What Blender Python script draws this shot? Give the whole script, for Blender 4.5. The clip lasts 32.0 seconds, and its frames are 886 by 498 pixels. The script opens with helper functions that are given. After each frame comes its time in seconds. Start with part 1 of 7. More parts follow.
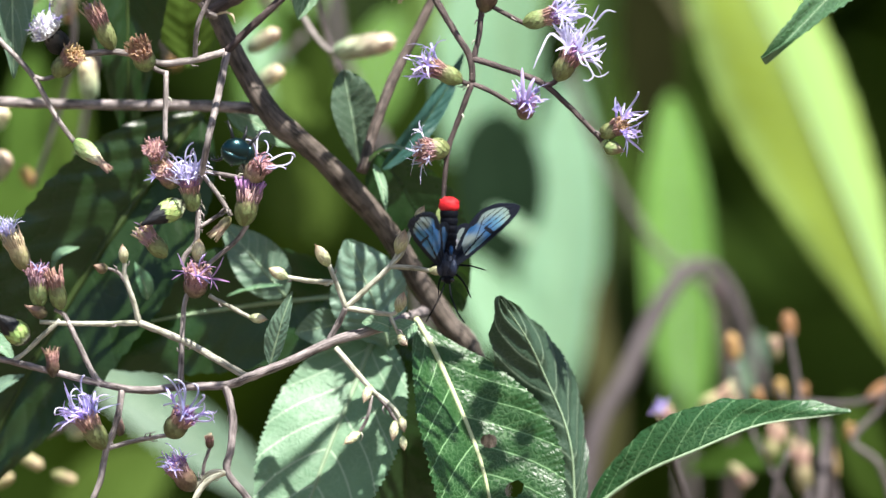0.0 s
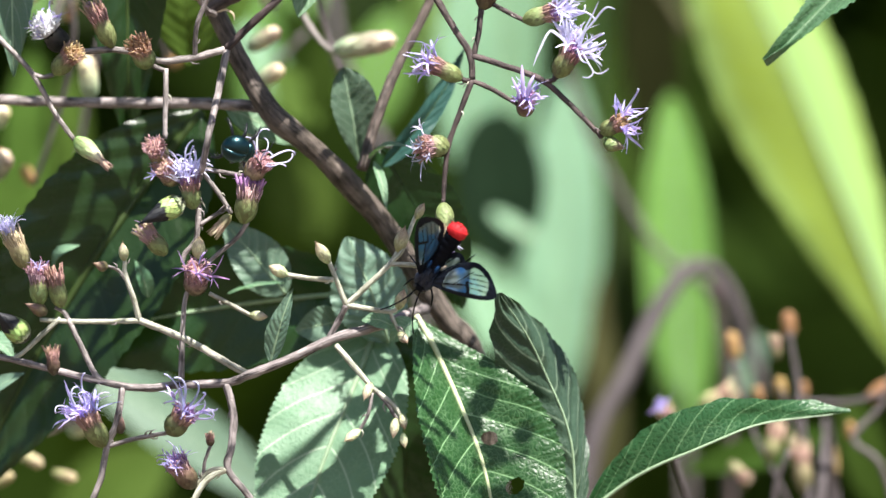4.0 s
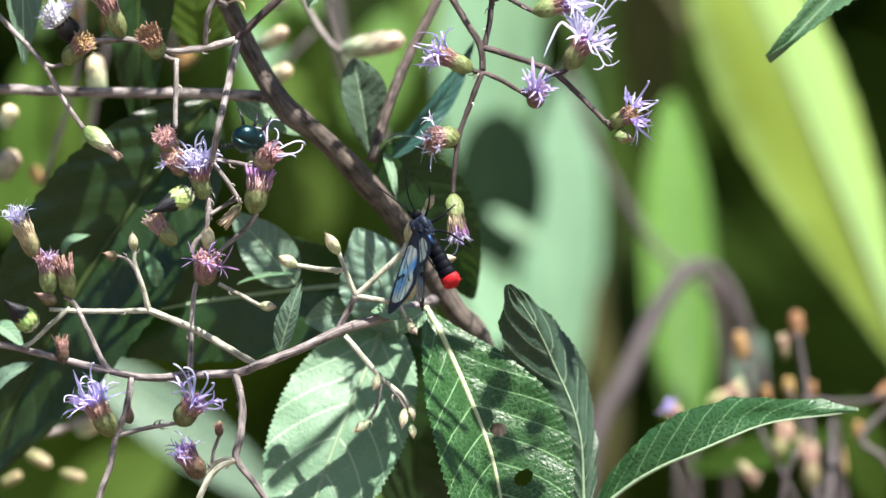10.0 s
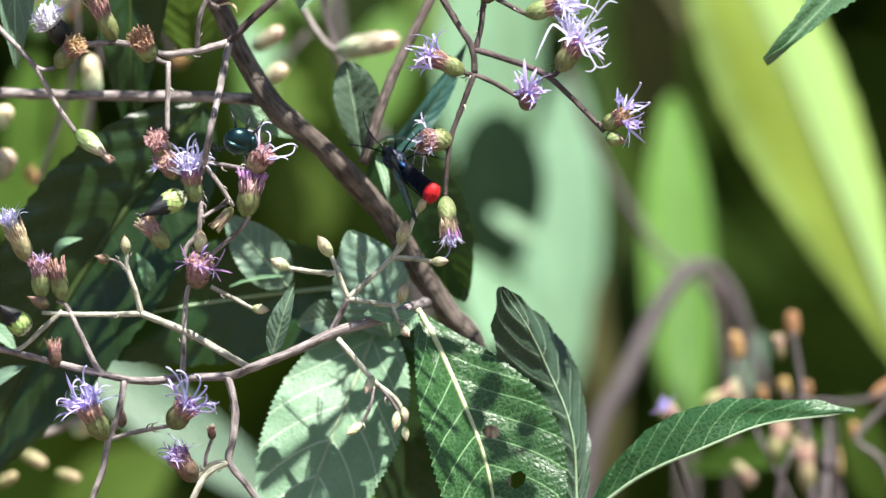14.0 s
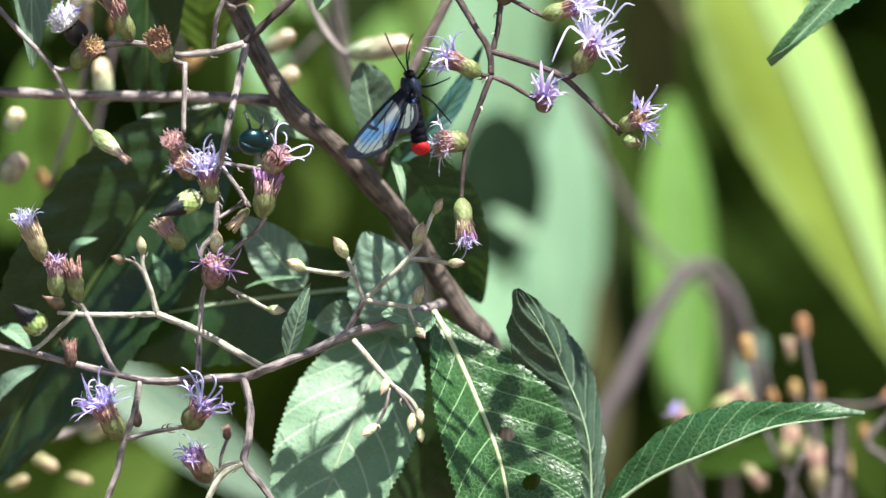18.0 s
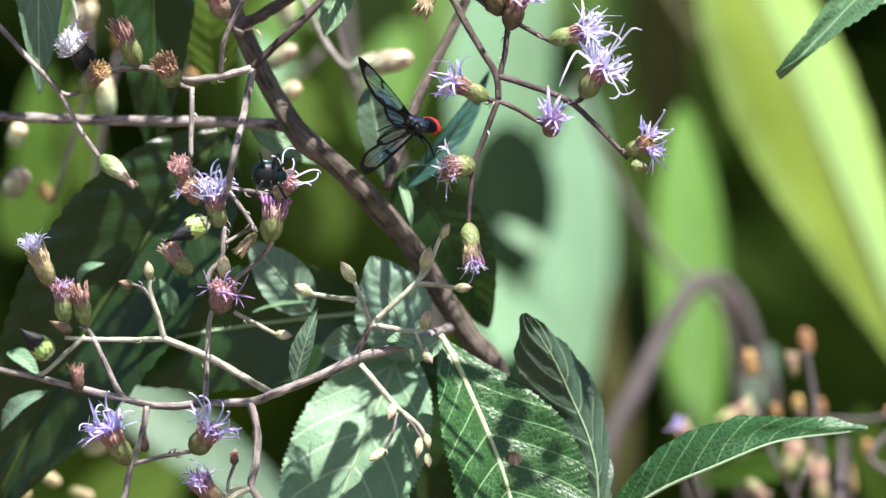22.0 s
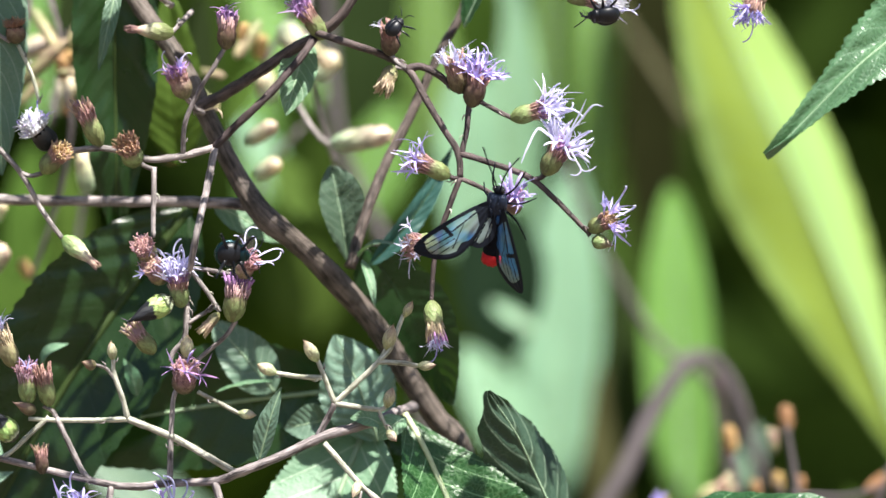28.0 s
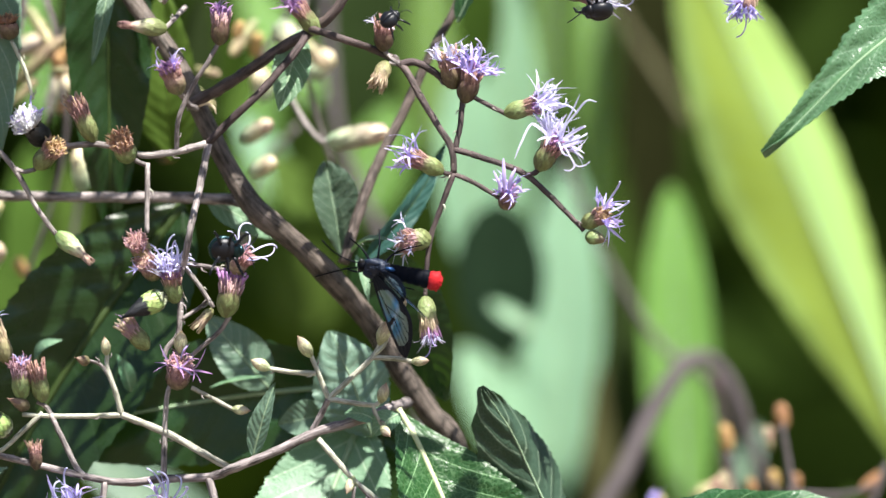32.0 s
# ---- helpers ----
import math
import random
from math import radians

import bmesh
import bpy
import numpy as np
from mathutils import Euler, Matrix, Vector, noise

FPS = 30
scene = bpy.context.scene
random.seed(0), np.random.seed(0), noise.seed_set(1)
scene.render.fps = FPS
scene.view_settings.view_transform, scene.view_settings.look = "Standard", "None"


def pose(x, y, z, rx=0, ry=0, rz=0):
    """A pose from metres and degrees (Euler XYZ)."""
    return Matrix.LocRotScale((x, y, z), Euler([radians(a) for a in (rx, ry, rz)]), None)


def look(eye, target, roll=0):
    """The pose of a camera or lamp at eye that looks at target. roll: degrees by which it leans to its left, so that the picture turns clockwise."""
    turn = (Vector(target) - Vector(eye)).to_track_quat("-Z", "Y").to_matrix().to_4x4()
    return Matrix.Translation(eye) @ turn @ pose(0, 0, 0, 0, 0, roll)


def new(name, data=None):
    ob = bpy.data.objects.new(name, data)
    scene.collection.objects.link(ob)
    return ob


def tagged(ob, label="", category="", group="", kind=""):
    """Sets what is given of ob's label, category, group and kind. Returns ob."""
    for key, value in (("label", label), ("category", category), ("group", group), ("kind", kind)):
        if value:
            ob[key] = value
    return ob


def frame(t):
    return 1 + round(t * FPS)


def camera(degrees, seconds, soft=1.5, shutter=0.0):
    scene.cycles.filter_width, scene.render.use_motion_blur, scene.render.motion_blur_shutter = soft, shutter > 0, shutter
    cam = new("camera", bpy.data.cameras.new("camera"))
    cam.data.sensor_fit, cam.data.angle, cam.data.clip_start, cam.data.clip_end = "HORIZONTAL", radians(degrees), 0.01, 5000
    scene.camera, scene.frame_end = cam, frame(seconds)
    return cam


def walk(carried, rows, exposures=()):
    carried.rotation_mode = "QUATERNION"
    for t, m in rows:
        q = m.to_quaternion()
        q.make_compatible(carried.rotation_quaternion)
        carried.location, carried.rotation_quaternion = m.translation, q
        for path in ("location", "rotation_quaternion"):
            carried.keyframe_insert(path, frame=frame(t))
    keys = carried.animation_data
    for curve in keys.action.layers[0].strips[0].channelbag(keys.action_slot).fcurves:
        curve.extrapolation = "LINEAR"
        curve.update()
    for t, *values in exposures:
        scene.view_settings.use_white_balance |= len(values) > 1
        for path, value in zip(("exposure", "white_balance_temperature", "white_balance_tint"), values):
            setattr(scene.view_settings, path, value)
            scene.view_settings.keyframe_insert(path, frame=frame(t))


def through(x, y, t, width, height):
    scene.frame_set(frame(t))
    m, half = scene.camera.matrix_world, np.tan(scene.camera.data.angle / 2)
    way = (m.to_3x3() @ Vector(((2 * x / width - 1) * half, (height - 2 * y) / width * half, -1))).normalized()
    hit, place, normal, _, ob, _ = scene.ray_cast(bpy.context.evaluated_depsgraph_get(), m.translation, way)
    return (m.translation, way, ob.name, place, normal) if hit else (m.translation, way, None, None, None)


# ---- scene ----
cam = camera(5.6105, 32.0, 1.5)
walk(cam, [
    (0, look((0, -2, 1.2), (-0.000000, 0, 1.200000))),
    (21.5, look((0, -2, 1.2), (-0.000250, 0, 1.200125))),
    (22, look((0, -2, 1.2), (-0.002474, 0, 1.202821))),
    (22.5, look((0, -2, 1.2), (-0.005067, 0, 1.214207))),
    (23, look((0, -2, 1.2), (-0.003323, 0, 1.219142))),
    (23.5, look((0, -2, 1.2), (-0.000866, 0, 1.221616))),
    (24, look((0, -2, 1.2), (-0.000125, 0, 1.220625))),
    (25, look((0, -2, 1.2), (-0.000125, 0, 1.220375))),
    (32, look((0, -2, 1.2), (-0.000000, 0, 1.220375))),
])
scene.view_settings.exposure = 1.26
cam.data.dof.use_dof = True
cam.data.dof.focus_distance = 1.974
cam.data.dof.aperture_fstop = 10.0

# ---- world and sun ----
SUN_DIR = Vector((0.24, -0.40, 0.89)).normalized()      # towards the sun
world = bpy.data.worlds.new("sky")
scene.world = world
world.use_nodes = True
_nt = world.node_tree
_sky = _nt.nodes.new("ShaderNodeTexSky")
_sky.sky_type = "NISHITA"
_sky.sun_disc = False
_sky.sun_elevation = math.asin(SUN_DIR.z)
_sky.sun_rotation = math.atan2(SUN_DIR.x, SUN_DIR.y)
_nt.links.new(_sky.outputs[0], _nt.nodes["Background"].inputs[0])
_nt.nodes["Background"].inputs[1].default_value = 0.055
_sun = bpy.data.lights.new("sun", "SUN")
_sun.energy, _sun.angle, _sun.color = 5.0, radians(0.5), (1.0, 0.96, 0.90)
sun = new("sun", _sun)
sun.matrix_world = look(SUN_DIR * 20, (0, 0, 0))

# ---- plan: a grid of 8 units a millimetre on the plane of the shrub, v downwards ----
UNIT = 1 / 8000
EYE_Z = 1.2


def P(u, v, d=0.0):
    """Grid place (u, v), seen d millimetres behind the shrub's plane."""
    k = (2.0 + d / 1000) / 2.0 * UNIT
    return Vector(((u - 784) * k, d / 1000, EYE_Z + (441 - v) * k))


# ---- materials ----
class Nodes:
    def __init__(self, name):
        self.mat = bpy.data.materials.new(name)
        self.mat.use_nodes = True
        self.nt = self.mat.node_tree
        self.bsdf = self.nt.nodes["Principled BSDF"]
        self.out = self.nt.nodes["Material Output"]

    def node(self, kind, operation="", feature="", interpolation_type="", data_type="", blend_type="", attribute_name=""):
        n = self.nt.nodes.new(kind)
        if operation:
            n.operation = operation
        if feature:
            n.feature = feature
        if interpolation_type:
            n.interpolation_type = interpolation_type
        if data_type:
            n.data_type = data_type
        if blend_type:
            n.blend_type = blend_type
        if attribute_name:
            n.attribute_name = attribute_name
        return n

    def put(self, socket, value):
        if isinstance(value, bpy.types.NodeSocket):
            self.nt.links.new(value, socket)
        else:
            socket.default_value = value

    def math(self, op, a, b=0.0, c=0.0):
        n = self.node("ShaderNodeMath", operation=op)
        for s, v in zip(n.inputs, (a, b, c)):
            self.put(s, v)
        return n.outputs[0]

    def noise(self, scale, detail=4.0, vector=None, rough=0.55):
        n = self.node("ShaderNodeTexNoise")
        n.inputs["Scale"].default_value = scale
        n.inputs["Detail"].default_value = detail
        n.inputs["Roughness"].default_value = rough
        self.put(n.inputs["Vector"], self.coords() if vector is None else vector)
        return n.outputs["Fac"]

    def voronoi(self, scale, vector=None, feature="F1"):
        n = self.node("ShaderNodeTexVoronoi", feature=feature)
        n.inputs["Scale"].default_value = scale
        self.put(n.inputs["Vector"], self.coords() if vector is None else vector)
        return n.outputs["Distance"]

    def ramp(self, fac, stops):
        n = self.node("ShaderNodeValToRGB")
        self.put(n.inputs[0], fac)
        while len(n.color_ramp.elements) < len(stops):
            n.color_ramp.elements.new(0.5)
        for e, (p, c) in zip(n.color_ramp.elements, stops):
            e.position = p
            e.color = (*c, 1) if len(c) == 3 else c
        return n.outputs[0]

    def step(self, value, lo, hi):
        n = self.node("ShaderNodeMapRange", interpolation_type="SMOOTHSTEP")
        self.put(n.inputs[0], value)
        n.inputs[1].default_value, n.inputs[2].default_value = lo, hi
        return n.outputs[0]

    def mix(self, fac, a, b, blend="MIX"):
        n = self.node("ShaderNodeMix", data_type="RGBA", blend_type=blend)
        self.put(n.inputs[0], fac)
        self.put(n.inputs[6], (*a, 1) if isinstance(a, tuple) else a)
        self.put(n.inputs[7], (*b, 1) if isinstance(b, tuple) else b)
        return n.outputs[2]

    def coords(self, which="Object"):
        return self.node("ShaderNodeTexCoord").outputs[which]

    def split(self, vector):
        n = self.node("ShaderNodeSeparateXYZ")
        self.put(n.inputs[0], vector)
        return n.outputs

    def random(self):
        return self.node("ShaderNodeObjectInfo").outputs["Random"]

    def island(self):
        return self.node("ShaderNodeNewGeometry").outputs["Random Per Island"]

    def bump(self, height, strength=0.4, distance=0.0003):
        n = self.node("ShaderNodeBump")
        n.inputs["Strength"].default_value = strength
        n.inputs["Distance"].default_value = distance
        self.put(n.inputs["Height"], height)
        self.put(self.bsdf.inputs["Normal"], n.outputs[0])
        return n.outputs[0]

    def vary(self, color, value, amount=0.3, hue=0.0):
        """A colour made lighter or darker, and shifted in hue, by a value from 0 to 1."""
        n = self.node("ShaderNodeHueSaturation")
        self.put(n.inputs["Value"], self.math("MULTIPLY_ADD", value, 2 * amount, 1 - amount))
        self.put(n.inputs["Hue"], self.math("MULTIPLY_ADD", value, 2 * hue, 0.5 - hue))
        self.put(n.inputs["Color"], color)
        return n.outputs[0]

    def set(self, color, rough=0.5, **more):
        self.put(self.bsdf.inputs["Base Color"], (*color, 1) if isinstance(color, tuple) else color)
        self.put(self.bsdf.inputs["Roughness"], rough)
        for key, value in more.items():
            self.put(self.bsdf.inputs[key.replace("_", " ")], value)
        return self.mat

    def translucent(self, color, share, normal=None):
        """Light that passes through a thin blade."""
        t = self.node("ShaderNodeBsdfTranslucent")
        self.put(t.inputs[0], (*color, 1) if isinstance(color, tuple) else color)
        if normal is not None:
            self.put(t.inputs["Normal"], normal)
        m = self.node("ShaderNodeMixShader")
        self.put(m.inputs[0], share)
        self.nt.links.new(self.bsdf.outputs[0], m.inputs[1])
        self.nt.links.new(t.outputs[0], m.inputs[2])
        self.nt.links.new(m.outputs[0], self.out.inputs[0])


def bark(name, dark, light, scale, rough=0.65, ridges=0.6):
    """Bark that follows the limb: streaks and ridges along it, blotches and pale pores."""
    m = Nodes(name)
    co = m.node("ShaderNodeAttribute", attribute_name="skin").outputs["Vector"]
    streak = m.node("ShaderNodeMapping")
    m.put(streak.inputs[0], co)
    streak.inputs["Scale"].default_value = (1, 1, 0.14)
    a = m.noise(scale, 5, streak.outputs[0], 0.65)
    b = m.noise(scale * 0.2, 3, co)
    big = m.noise(scale * 0.06, 2, co)
    pores = m.step(m.voronoi(scale * 0.45, co), 0.20, 0.10)
    mix = m.math("ADD", m.math("MULTIPLY", a, 0.55), m.math("ADD", m.math("MULTIPLY", b, 0.25), m.math("MULTIPLY", big, 0.2)))
    col = m.ramp(mix, [(0.40, dark), (0.59, light)])
    col = m.mix(m.math("MULTIPLY", pores, 0.22), col, tuple(min(1, c * 1.6) for c in light))
    # dark dashes painted into the bark in place of twig-shadow dapple
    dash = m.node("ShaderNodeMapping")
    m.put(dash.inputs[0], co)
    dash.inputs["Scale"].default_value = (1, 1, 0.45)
    shade_marks = m.step(m.voronoi(scale * 0.28, dash.outputs[0]), 0.24, 0.14)
    col = m.mix(m.math("MULTIPLY", shade_marks, 0.45), col, tuple(c * 0.7 for c in dark))
    col = m.vary(col, m.random(), 0.18, 0.012)
    m.bump(m.math("ADD", m.math("MULTIPLY", a, 1.4), m.math("MULTIPLY", pores, 0.5)), ridges, 0.0005)
    return m.set(col, rough, Specular_IOR_Level=0.3)


def blade(name, upper, vein, through, share=0.3, rough=0.4, pairs=11, net=1.0, blotch=0.25, spec=0.5, tint=None, veinw=1.0, streak=0.0):
    """A leaf's surface: side veins, a net of fine veins and blotches, along the leaf's own length and breadth."""
    m = Nodes(name)
    s, c, _ = m.split(m.coords("UV"))
    across = m.math("ABSOLUTE", m.math("MULTIPLY_ADD", c, 2.0, -1.0))
    wob = m.noise(26, 3)
    run = m.math("MULTIPLY_ADD", s, float(pairs), m.math("MULTIPLY", m.math("POWER", across, 1.25), -1.9))
    run = m.math("ADD", run, m.math("MULTIPLY_ADD", wob, 0.5, -0.25))
    line = m.math("ABSOLUTE", m.math("SUBTRACT", m.math("FRACT", run), 0.5))
    side = m.step(line, 0.05 * veinw, 0.012 * veinw)
    rib = m.step(across, 0.035 * veinw, 0.012)
    warp = m.node("ShaderNodeVectorMath", operation="ADD")
    m.put(warp.inputs[0], m.coords())
    ripple = m.node("ShaderNodeTexNoise")
    ripple.inputs["Scale"].default_value = 420
    m.put(ripple.inputs["Vector"], m.coords())
    soft = m.node("ShaderNodeVectorMath", operation="SCALE")
    m.put(soft.inputs[0], ripple.outputs["Color"])
    soft.inputs["Scale"].default_value = 0.0022
    m.put(warp.inputs[1], soft.outputs[0])
    cells = m.voronoi(820, warp.outputs[0], "DISTANCE_TO_EDGE")
    patchy = m.math("MULTIPLY_ADD", m.step(m.noise(130, 2), 0.35, 0.65), 0.75, 0.25)
    fine = m.math("MULTIPLY", m.math("MULTIPLY", m.step(cells, 0.09, 0.0), 0.34 * net), patchy)
    veins = m.math("MAXIMUM", m.math("MAXIMUM", side, rib), fine)
    big = m.noise(70, 4)
    base = m.mix(m.math("MULTIPLY", m.step(big, 0.35, 0.7), blotch * 2), upper, tuple(x * 0.62 for x in upper))
    if tint:
        rim = m.step(m.math("ADD", across, m.math("MULTIPLY_ADD", m.noise(14, 3), 0.9, -0.45)), 0.55, 0.95)
        # half: the folded blade's less sunlit side painted in, with the tip's olive
        half = m.math("MULTIPLY", m.math("MAXIMUM", m.step(c, 0.60, 0.48), m.math("MULTIPLY", m.step(s, 0.55, 0.8), 0.6)), m.step(m.math("ADD", across, m.math("MULTIPLY", m.noise(30, 2), 0.2)), 0.95, 0.8))
        base = m.mix(m.math("MULTIPLY", m.math("MAXIMUM", m.math("MULTIPLY", rim, 0.6), half), 0.85), base, tint)
        base = m.mix(m.math("MULTIPLY", m.step(m.noise(22, 2), 0.5, 0.65), 0.35), base, tuple(x * 0.6 for x in upper))
    if streak:
        run_along = m.node("ShaderNodeCombineXYZ")
        m.put(run_along.inputs[0], m.math("MULTIPLY", c, 7.0))
        m.put(run_along.inputs[1], m.math("MULTIPLY", s, 1.6))
        m.put(run_along.inputs[2], m.math("MULTIPLY", m.random(), 30.0))
        bands = m.noise(1.0, 3, run_along.outputs[0])
        base = m.mix(m.math("MULTIPLY", m.step(bands, 0.46, 0.62), streak), base, tuple(x * 0.55 for x in upper))
    base = m.vary(base, m.random(), 0.18, 0.015)
    specks = m.step(m.voronoi(900), 0.16, 0.06)
    col = m.mix(m.math("MULTIPLY", veins, 0.85), base, vein)
    col = m.mix(m.math("MULTIPLY", m.math("MULTIPLY", specks, m.step(big, 0.5, 0.62)), 0.5), col, tuple(min(1, x * 2.2) for x in upper))
    bulge = m.math("MULTIPLY_ADD", m.math("SUBTRACT", 0.5, line), -1.2, m.math("MULTIPLY", cells, 1.1 * net))
    normal = m.bump(m.math("ADD", bulge, m.math("MULTIPLY", m.noise(900, 3), 0.25)), 0.45, 0.00035)
    m.set(col, m.math("MULTIPLY_ADD", big, 0.25, rough - 0.1), Specular_IOR_Level=spec)
    m.translucent(m.mix(m.math("MULTIPLY", veins, 0.6), through, tuple(x * 0.6 for x in through)), share, normal)
    return m.mat


def plain(name, color, rough=0.5, scale=300, amount=0.35, through=None, share=0.35, hue=0.0, spec=0.5, own=True, **more):
    """A small part's surface: mottled, each object and each loose piece a little different."""
    m = Nodes(name)
    n = m.noise(scale, 4)
    col = m.vary(m.mix(0.0, color, color), n, amount, 0.0)
    if own:
        col = m.vary(col, m.island(), 0.22, hue)
        col = m.vary(col, m.random(), 0.15, hue)
    m.bump(n, 0.35, 0.0002)
    m.set(col, rough, Specular_IOR_Level=spec, **more)
    if through:
        m.translucent(through, share)
    return m.mat


def along(name, stops, length, rough=0.55, scale=7, amount=0.35, through=None, share=0.2):
    """A surface whose colour goes with the distance up the part's own axis (0 to length)."""
    m = Nodes(name)
    _, _, z = m.split(m.coords())
    n = m.noise(scale, 4)
    fac = m.math("ADD", m.math("DIVIDE", z, length), m.math("MULTIPLY_ADD", n, 0.3, -0.15))
    col = m.vary(m.vary(m.ramp(fac, stops), m.island(), 0.32, 0.02), m.random(), 0.22, 0.02)
    col = m.vary(col, n, amount)
    m.bump(n, 0.4, 0.0002)
    m.set(col, rough)
    if through:
        m.translucent(through, share)
    return m.mat


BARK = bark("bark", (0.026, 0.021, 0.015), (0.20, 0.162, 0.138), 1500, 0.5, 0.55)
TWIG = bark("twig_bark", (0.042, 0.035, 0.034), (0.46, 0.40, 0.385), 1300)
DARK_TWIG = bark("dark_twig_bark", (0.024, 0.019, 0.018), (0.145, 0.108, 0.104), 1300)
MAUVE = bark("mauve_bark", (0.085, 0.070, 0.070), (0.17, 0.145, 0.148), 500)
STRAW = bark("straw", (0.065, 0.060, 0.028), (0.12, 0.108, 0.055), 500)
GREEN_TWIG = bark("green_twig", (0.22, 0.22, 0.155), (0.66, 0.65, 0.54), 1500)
DARK_LEAF = blade("dark_leaf", (0.019, 0.050, 0.014), (0.048, 0.090, 0.040), (0.07, 0.17, 0.012), 0.22, 0.26, 13, 0.5, spec=0.5, veinw=0.4)
CRUMPLED = blade("crumpled_leaf", (0.036, 0.070, 0.040), (0.20, 0.28, 0.19), (0.06, 0.15, 0.02), 0.14, 0.42, 8, 0.8, spec=0.4, veinw=1.4)
DULL_LEAF = blade("dull_leaf", (0.075, 0.125, 0.080), (0.21, 0.28, 0.20), (0.08, 0.18, 0.03), 0.18, 0.36, 9, 0.9, spec=0.55)
TEAL_LEAF = blade("teal_leaf", (0.030, 0.105, 0.088), (0.09, 0.19, 0.16), (0.04, 0.16, 0.08), 0.2, 0.4, 9, 0.6)
LIGHT_LEAF = blade("light_leaf", (0.105, 0.235, 0.115), (0.25, 0.40, 0.25), (0.16, 0.34, 0.05), 0.2, 0.33, 12, 1.5, blotch=0.4, spec=0.7, veinw=0.6)
GREEN_LEAF = blade("green_leaf", (0.022, 0.084, 0.024), (0.24, 0.42, 0.20), (0.10, 0.28, 0.04), 0.14, 0.34, 10, 1.25, spec=0.4, veinw=0.8)
PALE_LEAF = blade("pale_leaf", (0.160, 0.295, 0.170), (0.44, 0.58, 0.41), (0.20, 0.36, 0.08), 0.2, 0.5, 8, 1.0, veinw=1.25)
GREY_LEAF = blade("grey_leaf", (0.150, 0.25, 0.175), (0.33, 0.44, 0.33), (0.12, 0.26, 0.05), 0.2, 0.42, 9, 0.9, 0.1)
MINT = blade("mint_leaf", (0.35, 0.62, 0.40), (0.40, 0.66, 0.45), (0.25, 0.5, 0.12), 0.3, 0.5, 14, 0.2, streak=0.5)
LIME = blade("lime_leaf", (0.21, 0.41, 0.09), (0.26, 0.46, 0.12), (0.35, 0.5, 0.05), 0.35, 0.5, 16, 0.2, streak=0.45)
OLIVE = blade("olive_leaf", (0.085, 0.155, 0.024), (0.11, 0.19, 0.035), (0.15, 0.2, 0.01), 0.25, 0.6, 12, 0.2, spec=0.15)
# leaf green darkened so that deep shade lies in the colour itself
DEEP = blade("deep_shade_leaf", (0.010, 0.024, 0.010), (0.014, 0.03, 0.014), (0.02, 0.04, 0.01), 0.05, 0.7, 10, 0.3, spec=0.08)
# its tint is both the yellow margin and the fold's less sunlit half
YELLOW = blade("yellowing_leaf", (0.35, 0.53, 0.17), (0.38, 0.56, 0.19), (0.6, 0.6, 0.05), 0.35, 0.5, 20, 0.2, 0.12, tint=(0.28, 0.355, 0.03), streak=0.4)
# shaded gap between leaves, painted as a dark brown leaf colour
BROWN_SHADE = blade("brown_shade_leaf", (0.020, 0.022, 0.007), (0.024, 0.026, 0.009), (0.02, 0.022, 0.004), 0.1, 0.8, 10, 0.3, spec=0.03)
STALE = blade("browning_leaf", (0.075, 0.072, 0.030), (0.09, 0.085, 0.04), (0.08, 0.08, 0.02), 0.15, 0.7, 10, 0.3, spec=0.08)
# these two put the shade of thicket and gaps into the leaf colour
OLIVE_SHADE = blade("olive_shade_leaf", (0.024, 0.042, 0.011), (0.032, 0.052, 0.016), (0.04, 0.07, 0.008), 0.1, 0.7, 10, 0.3, spec=0.08)
SHADE = blade("thicket_shade_leaf", (0.032, 0.062, 0.007), (0.042, 0.076, 0.012), (0.06, 0.11, 0.004), 0.12, 0.7, 10, 0.3, spec=0.08)
RIB = plain("midrib", (0.30, 0.42, 0.26), 0.5, 800, 0.2)
RIB_CREAM = plain("cream_midrib", (0.50, 0.56, 0.32), 0.5, 800, 0.2)
RIB_DARK = plain("dark_midrib", (0.075, 0.125, 0.032), 0.5, 800, 0.2, (0.12, 0.2, 0.02), 0.4)
LILAC = plain("lilac_floret", (0.56, 0.50, 0.88), 0.5, 7, 0.18, (0.6, 0.5, 0.95), 0.3, 0.025)
SNOW = plain("white_tuft", (0.84, 0.84, 0.86), 0.6, 7, 0.1, (0.8, 0.8, 0.85), 0.2, 0.01)
WHITE = plain("white_floret", (0.74, 0.73, 0.95), 0.5, 7, 0.12, (0.75, 0.72, 0.98), 0.3, 0.02)
PURPLE = plain("purple_floret", (0.44, 0.25, 0.50), 0.55, 7, 0.25, (0.5, 0.3, 0.6), 0.25, 0.03)
RUST = plain("faded_floret", (0.47, 0.30, 0.225), 0.65, 9, 0.3, (0.5, 0.3, 0.2), 0.2, 0.03)
PINK = plain("withered_pink_floret", (0.50, 0.27, 0.28), 0.6, 9, 0.35, (0.5, 0.25, 0.3), 0.2, 0.05)
PAPPUS = plain("rusty_bristles", (0.48, 0.29, 0.25), 0.65, 9, 0.35, (0.5, 0.3, 0.2), 0.2, 0.02)
PAPPUS_PINK = plain("pink_bristles", (0.56, 0.36, 0.38), 0.6, 9, 0.3, (0.5, 0.3, 0.3), 0.2, 0.03)
GOLD = plain("golden_withered_floret", (0.52, 0.33, 0.19), 0.65, 9, 0.35, (0.5, 0.3, 0.15), 0.2, 0.02)
ORANGE = plain("orange_seed_head", (0.44, 0.26, 0.11), 0.7, 9, 0.3, hue=0.02)
